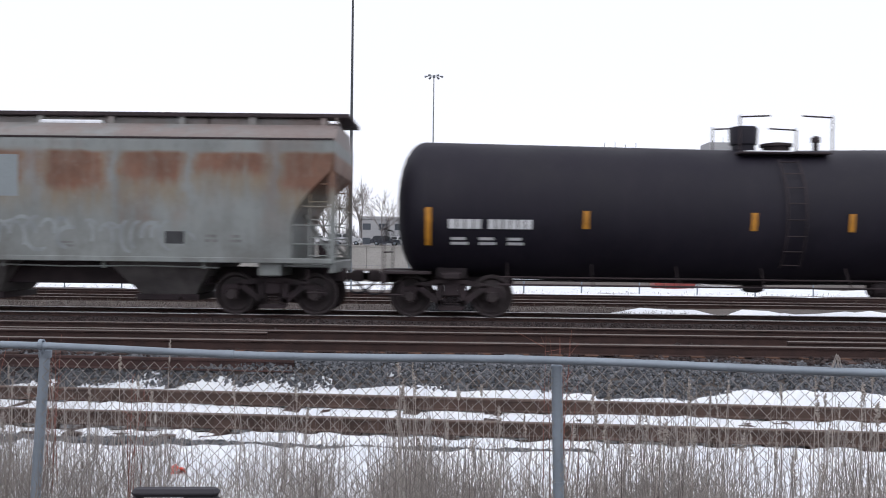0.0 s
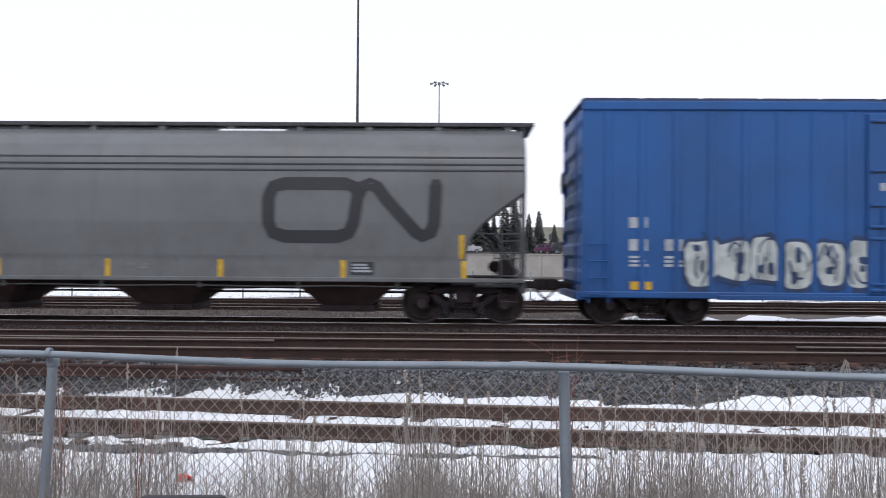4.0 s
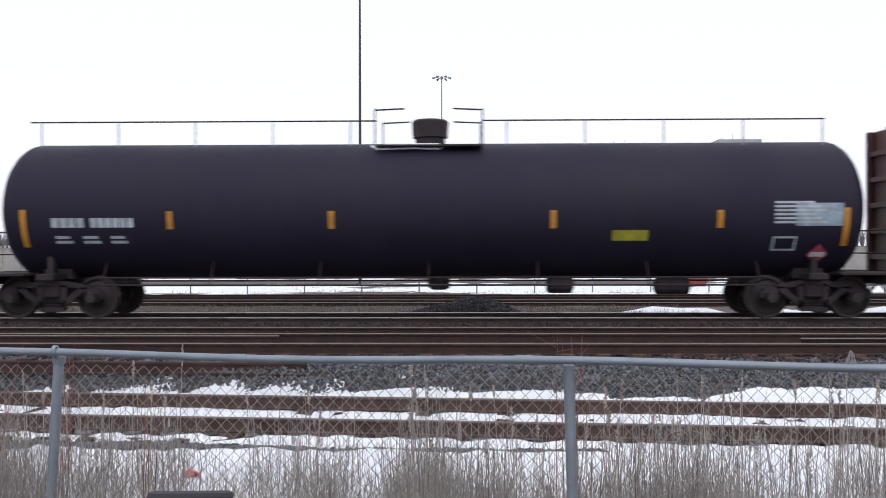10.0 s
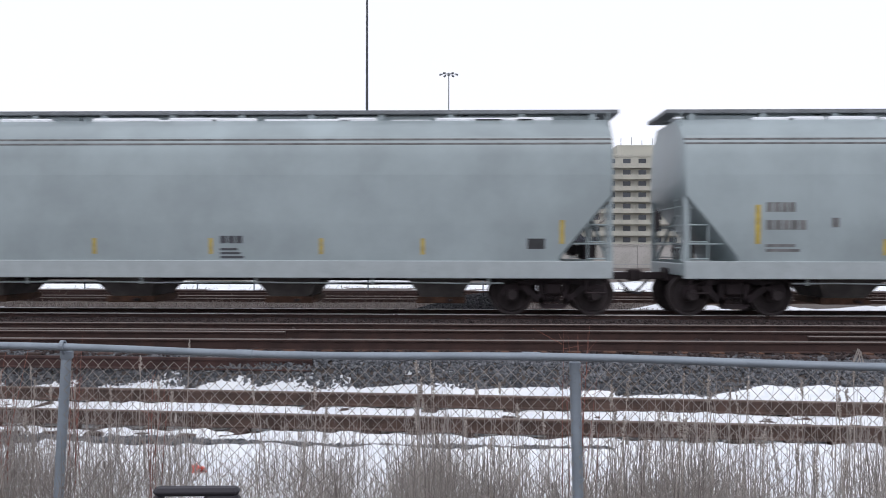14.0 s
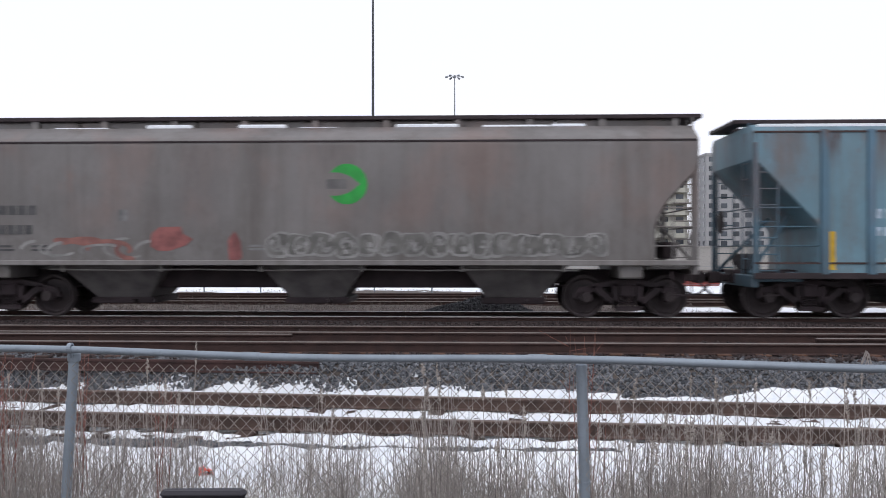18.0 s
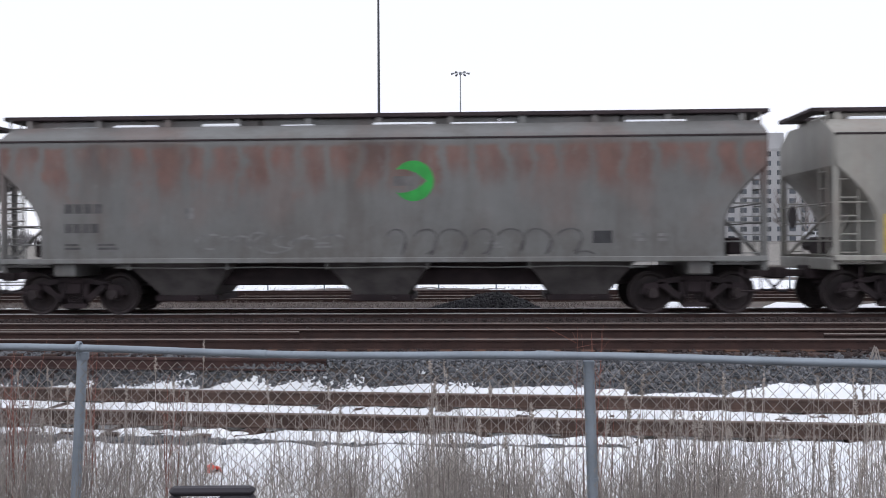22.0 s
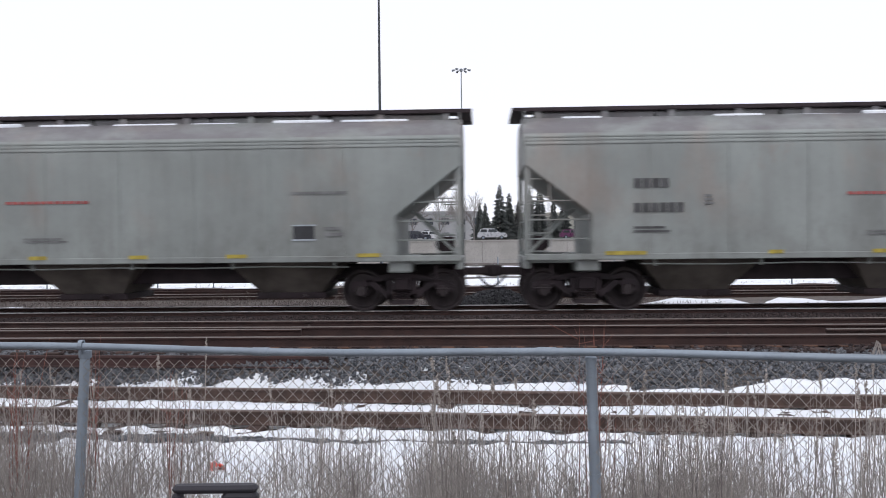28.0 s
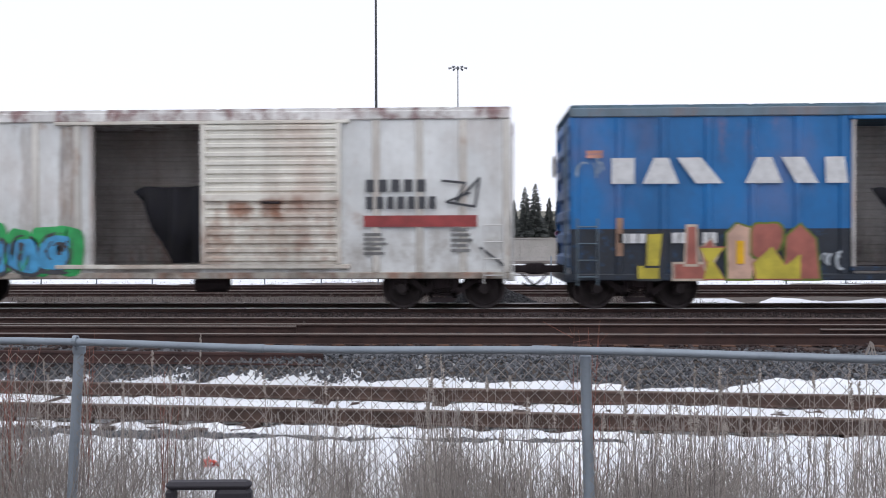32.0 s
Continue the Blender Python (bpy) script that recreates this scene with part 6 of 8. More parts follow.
for mid, seed, sp, tone, rust, band, lab in ((-30.31, 31, 13.56, (0.19, 0.173, 0.158), 0.12, (2.6, 3.5), "brown-grey covered hopper wagon with white and red graffiti"),
                                             (-47.90, 32, 13.55, (0.21, 0.185, 0.155), 0.55, (2.5, 3.5), "beige covered hopper wagon with orange rust clouds"),
                                             (-65.58, 33, 13.52, (0.345, 0.325, 0.275), 0.10, (2.6, 3.4), "pale beige covered hopper wagon with yellow strips"),
                                             (-83.24, 34, 13.55, (0.170, 0.168, 0.155), 0.3, (2.4, 3.6), "grey covered hopper wagon streaked with rust and graffiti"),
                                             (-100.89, 35, 13.56, (0.285, 0.288, 0.27), 0.3, (2.7, 3.6), "pale grey covered hopper wagon with light rust streaks"),
                                             (-118.66, 36, 13.56, (0.20, 0.181, 0.16), 0.2, (2.5, 3.5), "dusty brown-grey covered hopper wagon"),
                                             (-136.43, 37, 13.56, (0.385, 0.385, 0.365), 0.12, (2.7, 3.5), "pale grey covered hopper wagon with blue graffiti")):
    tone = (tone[0] * 0.965, tone[1], tone[2] * 1.07)
    pan = {32: (1.56, 3.42, 0.95, 0.9, 0.88, 0.5), 34: (0.62, 3.62, 0.62, 1.0, 0.75, 0.32), 35: (1.9, 3.5, 0.7, 0.5, 0.42, 0.4), 36: (1.7, 3.5, 0.75, 0.5, 0.42, 0.4), }.get(seed)
    p = car_paint("weathered_grain_hopper", tone, seed, rust * 0.6, band, (0.135, 0.058, 0.042) if seed == 34 else (0.185, 0.083, 0.056), 0.30 if seed in (33, 37) else 0.46, 0.28 if seed in (33, 37) else 0.42, spots=1.6, drip=0.55 if seed == 35 else 0.0, drip_top=3.74, panels=pan, smears=SMEARS.get(seed, ()), smear_soft=0.7 if seed == 35 else 1.0, wear=0.4 if seed in (33, 37) else 0.55)
    # the sill's highlight is put into its colour, 1.25 times the body tone
    c, sd = hopper_car(lab, mid, sp, 16.35, p, dict(GRAIN, snow=8, sill_mat=car_paint("highlit_sill", mul(tone, 1.25), seed, rust * 0.3, (1.0, 1.4))))
    grain_marks(c, sd, seed, p)
    if seed == 31:
        worn_white = plain("worn_white_spray", (0.25, 0.245, 0.238), 0.6, 0, 0.3, 2.5)
        tag(c, sd, -0.9, 1.27, 7.2, 0.58, 15, plain("worn_grey_spray", (0.135, 0.13, 0.122), 0.6, 0, 0.3), worn_white, 5, "worn white spray-paint shapes")
        loops_of_paint(c, sd, -6.2, 1.25, 3.0, 0.45, 6, worn_white, 15, 0.06, "worn white sprayed loops")
        loops_of_paint(c, sd, -5.6, 1.25, 2.2, 0.5, 4, plain("worn_red_spray", (0.24, 0.105, 0.09), 0.6, 0, 0.3), 8, 0.10, "worn red sprayed loops")
        decal("graffiti", [blob(-3.0, 1.7, 0.9, 0.6, random.Random(2)), blob(-1.6, 1.5, 0.35, 0.7, random.Random(4))], plain("worn_red_patch", (0.24, 0.085, 0.08), 0.6, 0, 0.35, 4.0), c, sd, "red spray-paint patch", 0.012)
    if seed in (33,):
        yellow_marks(c, sd, (-7.1, 6.72), 1.3, 0.8, M_DULLYELLOW, w=0.13)
        yellow_marks(c, sd, (-3.55, 0.0, 3.7), 1.28, 0.38, M_DULLYELLOW, w=0.11)
    if seed == 34:
        worn_black = plain("worn_black_spray", (0.085, 0.083, 0.085), 0.65, 0, 0.35, 5.0)
        for i, (w, lean) in enumerate(((0.44, 0.0), (0.54, 0.05), (0.60, -0.04), (0.5, 0.06), (0.62, 0.02), (0.56, -0.05), (0.60, 0.08))):
            gx = 0.42 + 0.60 * i
            hook = [(gx + 0.5 * w * math.cos(a) + lean * math.sin(a), 1.57 + 0.27 * math.sin(a)) for a in np.linspace(2.7, -1.25 if i % 2 else -0.9, 14)]
            decal_part("graffiti", [band_of(hook, 0.035), band_of([(gx + 0.46 * w, 1.60), (gx + 0.40 * w, 1.44), (gx + 0.28 * w, 1.30)], 0.075)], worn_black, c, sd, "black outlined spray-paint letter shape", 0.010)
        decal_part("graffiti", [band_of([(4.2, 1.36), (4.45, 1.36), (4.6, 1.30)], 0.04)], worn_black, c, sd, "black spray-paint tail", 0.010)
        loops_of_paint(c, sd, -3.7, 1.35, 3.0, 0.45, 9, M_FADED, 19, 0.05, "faded grey loop graffiti")
    if seed == 37:
        loops_of_paint(c, sd, 2.1, 1.6, 1.4, 0.8, 9, plain("blue_black_spray", (0.03, 0.03, 0.075), 0.6), 4, 0.07, "dark blue spray-paint tag")
        loops_of_paint(c, sd, 2.3, 1.75, 1.1, 0.5, 5, plain("lavender_spray", (0.30, 0.30, 0.42), 0.6), 5, 0.05, "pale violet spray-paint strokes", 0.014)

# grey-green hoppers with red print
M_OLDTAPE = plain("dirty_yellow_tape", (0.40, 0.31, 0.05), 0.5, 0, 0.25, 6.0, 0.05)
for mid, seed in ((-154.32, 41), (-172.08, 42)):
    p = car_paint("grey_green_hopper", (0.290, 0.312, 0.298), seed, 0.04, (2.6, 3.5), streak=0.22, dirt=0.25, wear=0.3, eave=(3.76, (0.165, 0.15, 0.16), 0.85))
    c, sd = hopper_car("grey-green covered hopper wagon with yellow sill strips", mid, 13.8, 16.45, p, RIBBED)
    decal("lettering", bars(-5.95, 2.59, 0.75, 0.2, 4) + bars(-5.95, 2.08, 1.05, 0.2, 6) + lines(-5.95, 1.63, 0.85, 0.16, 2), M_STENCIL, c, sd, "dark number as bars", 0.018)
    decal("small_print", bars(-1.6, 2.40, 1.85, 0.06, 12, 0.15), plain("faded_red_print", (0.36, 0.09, 0.085), 0.6), c, sd, "thin red line of print as bars", 0.018)
    decal("small_print", lines(-1.2, 1.55, 1.1, 0.12, 2) + lines(4.6, 2.5, 1.6, 0.1, 1) + lines(5.3, 1.6, 0.5, 0.25, 2) + lines(-4.5, 2.2, 0.2, 0.24, 3), M_FADED, c, sd, "", 0.018)
    decal("data_panel", [rect(4.65, 5.1, 1.58, 1.88)], M_BLACK, c, sd, "black data panel", 0.018)
    for z in (1.56, 1.87):
        decal("panel_rule", [rect(4.62, 5.13, z, z + 0.03)], M_PALE, c, sd, "", 0.022)
    decal("reflector_tape", [rect(a, a + w, 1.20, 1.28) for a, w in ((-6.55, 0.85), (-3.2, 0.3), (-1.1, 0.4), (3.2, 0.45), (6.0, 0.5), (1.1, 0.4))], M_OLDTAPE, c, lambda z: 1.62, "yellow strips along the sill")


# ---- tank wagons ----
def tank_car(label, middle, spacing, length, paint, zc=2.38, rad=1.53, droop=0.0, platform=(0.0, 2.3), dome=0.0, long_rail=False, frame_mat=None, extra_pipe=False, snowy=None, rail_from=0.0):
    fm = frame_mat or M_STEEL
    c = car_base("tank_wagon", label, middle, spacing, length / 2 + 0.52)
    hl = length / 2
    s = Shape()
    rings = []
    n = 40
    stations = []
    for i in range(9):
        a = i / 8 * math.pi / 2
        stations.append((-hl + 0.62 * (1 - math.sin(math.pi / 2 - a)), max(0.05, rad * math.sin(a) ** 0.8)))
    body = [(-hl + 0.62 + (length - 1.24) * i / 12, rad) for i in range(13)]
    prof = stations[:-1] + body + [(-x, r_) for x, r_ in reversed(stations[:-1])]
    for x, rr in prof:
        dz = -droop * (1 - abs(x) / hl)
        rings.append([(x, rr * math.cos(6.2832 * i / n), zc + dz + rr * math.sin(6.2832 * i / n)) for i in range(n)])
    s.loops(rings)
    part("tank", s, paint, c, smooth=True)
    for x in (-hl + 0.62, -hl * 0.33, hl * 0.33, hl - 0.62):
        dz = -droop * (1 - abs(x) / hl)
        part("weld_seam", Shape().lathe([(x - 0.02, rad + 0.001), (x, rad + 0.006), (x + 0.02, rad + 0.001)], "x", 40, (0, 0, zc + dz)), paint, c, smooth=True)
    mid_z, out = zc - droop * 0.55, rad + (0.025 if droop else 0.0)
    side = lambda z: math.sqrt(max(0.01, out * out - (z - mid_z) ** 2))
    for sgn in (-1, 1):
        x = sgn * spacing / 2
        part("saddle", Shape().prism([(x - 0.35, 0.86), (x + 0.35, 0.86), (x + 0.3, zc - rad * 0.75), (x - 0.3, zc - rad * 0.75)], -0.8, 0.8), fm, c)
        part("stub_sill", Shape().box(min(x - sgn * 1.4, sgn * (hl + 0.35)), max(x - sgn * 1.4, sgn * (hl + 0.35)), -0.33, 0.33, 0.72, 1.02, 0.03), fm, c)
        e = sgn * (hl + 0.22)
        part("end_platform", Shape().box(min(e, e - sgn * 1.0), max(e, e - sgn * 1.0), -1.45, 1.45, 0.94, 1.0, 0.01), fm, c)
        part("end_beam", Shape().box(e - 0.06, e + 0.06, -1.45, 1.45, 0.74, 0.96, 0.02), fm, c)
        rail = part("end_rail", Shape().pipe([(e, -1.42, 0.96), (e, -1.42, 1.9), (e, 1.42, 1.9), (e, 1.42, 0.96)], 0.018, 6).tube((e, -1.42, 1.4), (e, 1.42, 1.4), 0.016, 6), fm, c)
        part("sill_step", Shape().pipe([(e, -1.45, 0.8), (e, -1.45, 0.5), (e - sgn * 0.4, -1.45, 0.5), (e - sgn * 0.4, -1.45, 0.8)], 0.02, 6), fm, c)
        if not extra_pipe:
            part("gusset", Shape().prism([(x - 0.07, 0.9), (x + 0.07, 0.9), (x + 0.06, 1.5), (x - 0.06, 1.5)], -side(1.3) - 0.05, -side(1.3) + 0.1), fm, c)
        part("body_bolster", Shape().box(x - 0.2, x + 0.2, -1.4, 1.4, 0.84, 0.98, 0.02), fm, c)
    brake = part("brake_wheel", Shape().lathe([(-0.02, 0.24), (0.0, 0.27), (0.02, 0.24)], "x", 18, (-hl - 0.3, 0.6, 1.9)), fm, c)
    for y in (-1.36, 1.36):
        part("side_pipe", Shape().tube((-spacing / 2 + 1.0, y, 0.74), (spacing / 2 - 1.0, y, 0.74), 0.022, 6), fm, c)
        part("side_pipe", Shape().tube((-spacing / 2 + 1.0, y * 0.97, 0.90), (spacing / 2 - 1.0, y * 0.97, 0.90), 0.02, 6), fm, c)
        for i in range(7):
            x = -spacing / 2 + 1.2 + i * (spacing - 2.4) / 6
            part("pipe_hanger", Shape().tube((x, y * 0.98, 0.72), (x, y * 0.72, zc - rad * 0.72 - droop * 0.5), 0.016, 5), fm, c)
    part("bottom_outlet", Shape().lathe([(0.58, 0.15), (0.62, 0.24), (0.95, 0.26), (1.0 - droop, 0.45)], "z", 16, (0.2, 0, 0)), fm, c)
    part("brake_cylinder", Shape().lathe([(2.2, 0.16), (2.25, 0.2), (2.75, 0.2), (2.8, 0.1)], "x", 14, (0.4, -0.5, 0.72)), fm, c)
    part("air_reservoir", Shape().lathe([(-0.05, 0.1), (0, 0.19), (0.7, 0.19), (0.75, 0.1)], "x", 14, (spacing / 2 - 3.2, -0.4, 0.68)), fm, c)
    top = zc + rad
    dz = -droop * (1 - abs(dome) / hl)
    dk = 0.75 if extra_pipe else 1.0
    d = part("dome", Shape().lathe([(top - 0.15, 0.34 * dk), (top + 0.12 + dz, 0.34 * dk), (top + 0.14 + dz, 0.40 * dk), (top + 0.50 + dz, 0.42 * dk), (top + 0.54 + dz, 0.38 * dk), (top + 0.57 + dz, 0.1)], "z", 20, (dome, 0, 0)), paint if extra_pipe else fm, c, smooth=True)
    if extra_pipe:
        part("manway", Shape().lathe([(top - 0.15, 0.3), (top + 0.08 + dz, 0.3), (top + 0.1 + dz, 0.36), (top + 0.16 + dz, 0.36), (top + 0.2 + dz, 0.1)], "z", 16, (dome + (0.75 if dome <= platform[0] else -0.75), 0, 0)), fm, c)
    if extra_pipe:
        part("vent_valve", Shape().lathe([(top - 0.1, 0.06), (top + 0.2 + dz, 0.06), (top + 0.22 + dz, 0.1), (top + 0.32 + dz, 0.1), (top + 0.36 + dz, 0.04)], "z", 10, (dome + 1.65, 0, 0)), fm, c)
    px, pw = platform
    pz = top - 0.12 + dz
    for y in (-0.98, 0.98):
        deck = part("walkway", Shape().box(px - pw / 2, px + pw / 2, min(y, y * 0.55), max(y, y * 0.55), pz - 0.04, pz, 0.01), fm, c)
        rl = Shape()
        y2 = y * 0.98
        r0, r1 = px - pw / 2 + rail_from, px + pw / 2
        if pw > 4:
            rl.tube((r0, y2, pz + 0.69), (r1, y2, pz + 0.69), 0.021, 6)
            if y > 0:
                rl.tube((r0, -y2, pz + 0.69), (r0, y2, pz + 0.69), 0.019, 6).tube((r1, -y2, pz + 0.69), (r1, y2, pz + 0.69), 0.019, 6)
            stands = 5
        else:
            rl.pipe([(px - pw / 2, y2, pz), (px - pw / 2, y2, pz + 0.75), (px - pw / 2 + 0.65, y2, pz + 0.78)], 0.018, 6).pipe([(px + pw / 2, y2, pz), (px + pw / 2, y2, pz + 0.75), (px + pw / 2 - 0.65, y2, pz + 0.78)], 0.018, 6)
            stands = 2
        part("guard_rail", rl, fm, deck)
        for i in range(stands):
            x = r0 + i * (r1 - r0) / (stands - 1)
            part("stanchion", Shape().tube((x, y2, pz), (x, y2, pz + (0.69 if pw > 4 else 0.8)), 0.014, 6), M_GALV, deck)
        if not extra_pipe and not rail_from:
            continue
        lx = px - pw / 2 + 0.6 if rail_from else px
        lad = Shape()
        for a in (-0.2, 0.2):
            lad.pipe([(lx + a, (1 if y > 0 else -1) * (rad + 0.10) * math.cos(t), zc + dz + (rad + 0.10) * math.sin(t)) for t in np.linspace(-0.75, 0.85, 9)], 0.016, 5)
        for t in np.linspace(-0.7, 0.8, 8):
            q = ((1 if y > 0 else -1) * (rad + 0.10) * math.cos(t), zc + dz + (rad + 0.10) * math.sin(t))
            lad.tube((lx - 0.2, *q), (lx + 0.2, *q), 0.013, 5)
        part("ladder", lad, fm, c)
    part("roof_snow", Shape().box(px - pw * 0.42, px + pw * 0.1, -0.93, -0.56, pz - 0.005, pz + 0.03, 0.015), M_SNOW, c, "thin snow on the walkway")
    if snowy:
        # snow that clings to the shoulder of the tank below the walkway
        r = random.Random(int(middle))
        drape = []
        for i in range(41):
            t = i / 40
            x = snowy[0] + (snowy[1] - snowy[0]) * t
            fade = min(1.0, t / 0.1, (1 - t) / 0.1)
            low = 1.155 - (0.105 + 0.06 * noise.noise(Vector((x * 1.3, middle, 0))) + r.uniform(0, 0.015)) * fade
            high = 1.165
            dz = -droop * (1 - abs(x) / hl)
            drape.append([(x, -(rad + 0.004) * math.cos(low), zc + dz + (rad + 0.004) * math.sin(low)), (x, -(rad + 0.035) * math.cos(low + 0.01), zc + dz + (rad + 0.035) * math.sin(low + 0.01)), (x, -(rad + 0.03) * math.cos(high), zc + dz + (rad + 0.03) * math.sin(high)), (x, -(rad + 0.004) * math.cos(high + 0.02), zc + dz + (rad + 0.004) * math.sin(high + 0.02))])
        part("shoulder_snow", Shape().loops(drape), M_SNOW, c, "strip of snow along the tank shoulder", True)
    if long_rail:
        for y in (-0.55,):
            g = part("safety_rail", Shape().tube((-hl + 0.5, y, top + 0.46), (px - pw / 2, y, top + 0.46), 0.017, 6).tube((px + pw / 2, y, top + 0.46), (hl - 0.75, y, top + 0.46), 0.017, 6), fm, c)
            for x in np.linspace(-hl + 0.75, hl - 0.8, 11):
                if abs(x - px) > pw / 2:
                    part("stanchion", Shape().tube((x, y, top - 0.14), (x, y, top + 0.46), 0.015, 6), M_GALV, g)
    return c, side


def tank_marks(c, side, hl, number, num_mat, tape, tape_xs, mat_tape, placard=True, spec=True):
    x, z = number
    decal("lettering", bars(x, z, 0.72, 0.2, 4) + bars(x + 0.84, z, 0.95, 0.2, 6), num_mat, c, side, "number as bars")
    decal("small_print", lines(x + 0.05, z - 0.38, 0.42, 0.2, 2) + lines(x + 0.65, z - 0.38, 0.42, 0.2, 2) + lines(x + 1.25, z - 0.38, 0.4, 0.2, 2), num_mat, c, side)
    yellow_marks(c, side, tape_xs, 1.94, 0.38, mat_tape, 0.13)
    yellow_marks(c, side, (-hl + 0.72, hl - 0.6), 1.56, 0.8, mat_tape, 0.13)
    if spec:
        decal("data_print", lines(hl - 2.1, 2.0, 1.1, 0.5, 6), M_PALE, c, side, "block of fine white print as bars")
        decal("data_panel", [rect(hl - 2.1, hl - 1.6, 1.72, 1.76), rect(hl - 2.1, hl - 1.6, 1.46, 1.50), rect(hl - 2.1, hl - 2.06, 1.5, 1.72), rect(hl - 1.64, hl - 1.6, 1.5, 1.72)], M_PALE, c, side)
    if placard:
        p = decal("placard", [[(hl - 1.1, 1.60), (hl - 0.88, 1.38), (hl - 1.1, 1.16), (hl - 1.32, 1.38)]], M_PINK, c, side, "red and white warning diamond", 0.03)
        decal("placard_bar", [rect(hl - 1.26, hl - 0.94, 1.33, 1.43)], M_WHITE, p, side, "", 0.034)


BLACKTANK = lambda nm, seed, col=(0.016, 0.013, 0.029), rough=0.6, shine=0.27: car_paint(nm, col, seed, 0.0, streak=0.25, dirt=0.3, rough=rough, dirt_colour=(0.029, 0.0245, 0.034), shine=shine, wear=0.45)
# black tank, white number
c, sd = tank_car("black tank wagon with white number and amber strips", 223.63, 13.35, 15.8, BLACKTANK("black_tank_paint", 51, (0.012, 0.0103, 0.018)), zc=2.39, droop=0.12, dome=-0.05, platform=(0.55, 2.0), extra_pipe=True)
tank_marks(c, sd, 7.9, (-6.75, 1.92), M_WHITE, None, (-3.85, -0.32, 1.73, 4.8), M_ORANGE)
# dark brown tank, yellow number
M_DULLNUMBER = plain("dull_yellow_number", (0.36, 0.30, 0.05), 0.6, 0, 0.2, 5.0, 0.05)
c, sd = tank_car("dark brown funnel-flow tank wagon with yellow marks", 188.62, 13.59, 15.75, BLACKTANK("brown_tank_paint", 52, (0.027, 0.0185, 0.0155)), zc=2.47, droop=0.24, dome=-0.58, platform=(-0.05, 2.3), extra_pipe=True)
tank_marks(c, sd, 7.88, (-6.45, 1.92), M_DULLNUMBER, None, (-4.5, -1.15, 1.6, 4.15), plain("dull_amber_tape", (0.44, 0.22, 0.05), 0.55, 0, 0.15), False, False)
q = decal("data_panel", [rect(6.05, 7.2, 2.15, 2.62)], plain("olive_yellow_panel", (0.27, 0.26, 0.045), 0.6, 0, 0.2), c, sd, "olive yellow print panel", 0.015)
decal("data_print", [rect(6.07, 7.18, 2.30, 2.325)] + bars(6.4, 2.40, 0.75, 0.15, 7, 0.3) + bars(6.35, 2.19, 0.8, 0.06, 9, 0.3), plain("dark_olive_print", (0.10, 0.095, 0.03), 0.6), q, sd, "", 0.03)
decal("data_panel", [rect(1.72, 2.55, 1.42, 1.66)], plain("amber_notice", (0.36, 0.235, 0.04), 0.6, 0, 0.2), c, sd, "amber notice plate", 0.03)
decal("small_print", [rect(5.1, 5.68, 1.76, 1.79), rect(5.1, 5.68, 1.48, 1.51), rect(5.1, 5.13, 1.51, 1.76), rect(5.65, 5.68, 1.51, 1.76), rect(3.1, 4.0, 1.68, 1.71)], plain("dim_olive_rule", (0.16, 0.15, 0.06), 0.6), c, sd, "thin olive outlined panel", 0.02)
# long black tank with a full length safety rail
c, sd = tank_car("long black tank wagon with a full-length roof rail", 79.77, 16.5, 18.95, BLACKTANK("long_black_tank_paint", 53), dome=0.0, platform=(0.0, 2.35), long_rail=True, snowy=(-1.3, 0.4))
tank_marks(c, sd, 9.38, (-8.05, 1.98), M_PALE, None, (-5.5, -2.05, 2.65, 6.15), M_ORANGE)
decal("sign_plate", [rect(7.72, 8.7, 1.98, 2.46)], M_DIM, c, sd, "pale sign plate")
decal("data_panel", [rect(3.9, 4.65, 1.68, 1.90)], plain("olive_panel", (0.35, 0.33, 0.03), 0.6), c, sd)
# long black tank with white name
TANK_SPRAY = plain("dull_grey_spray", (0.085, 0.085, 0.09), 0.6, 0, 0.3)
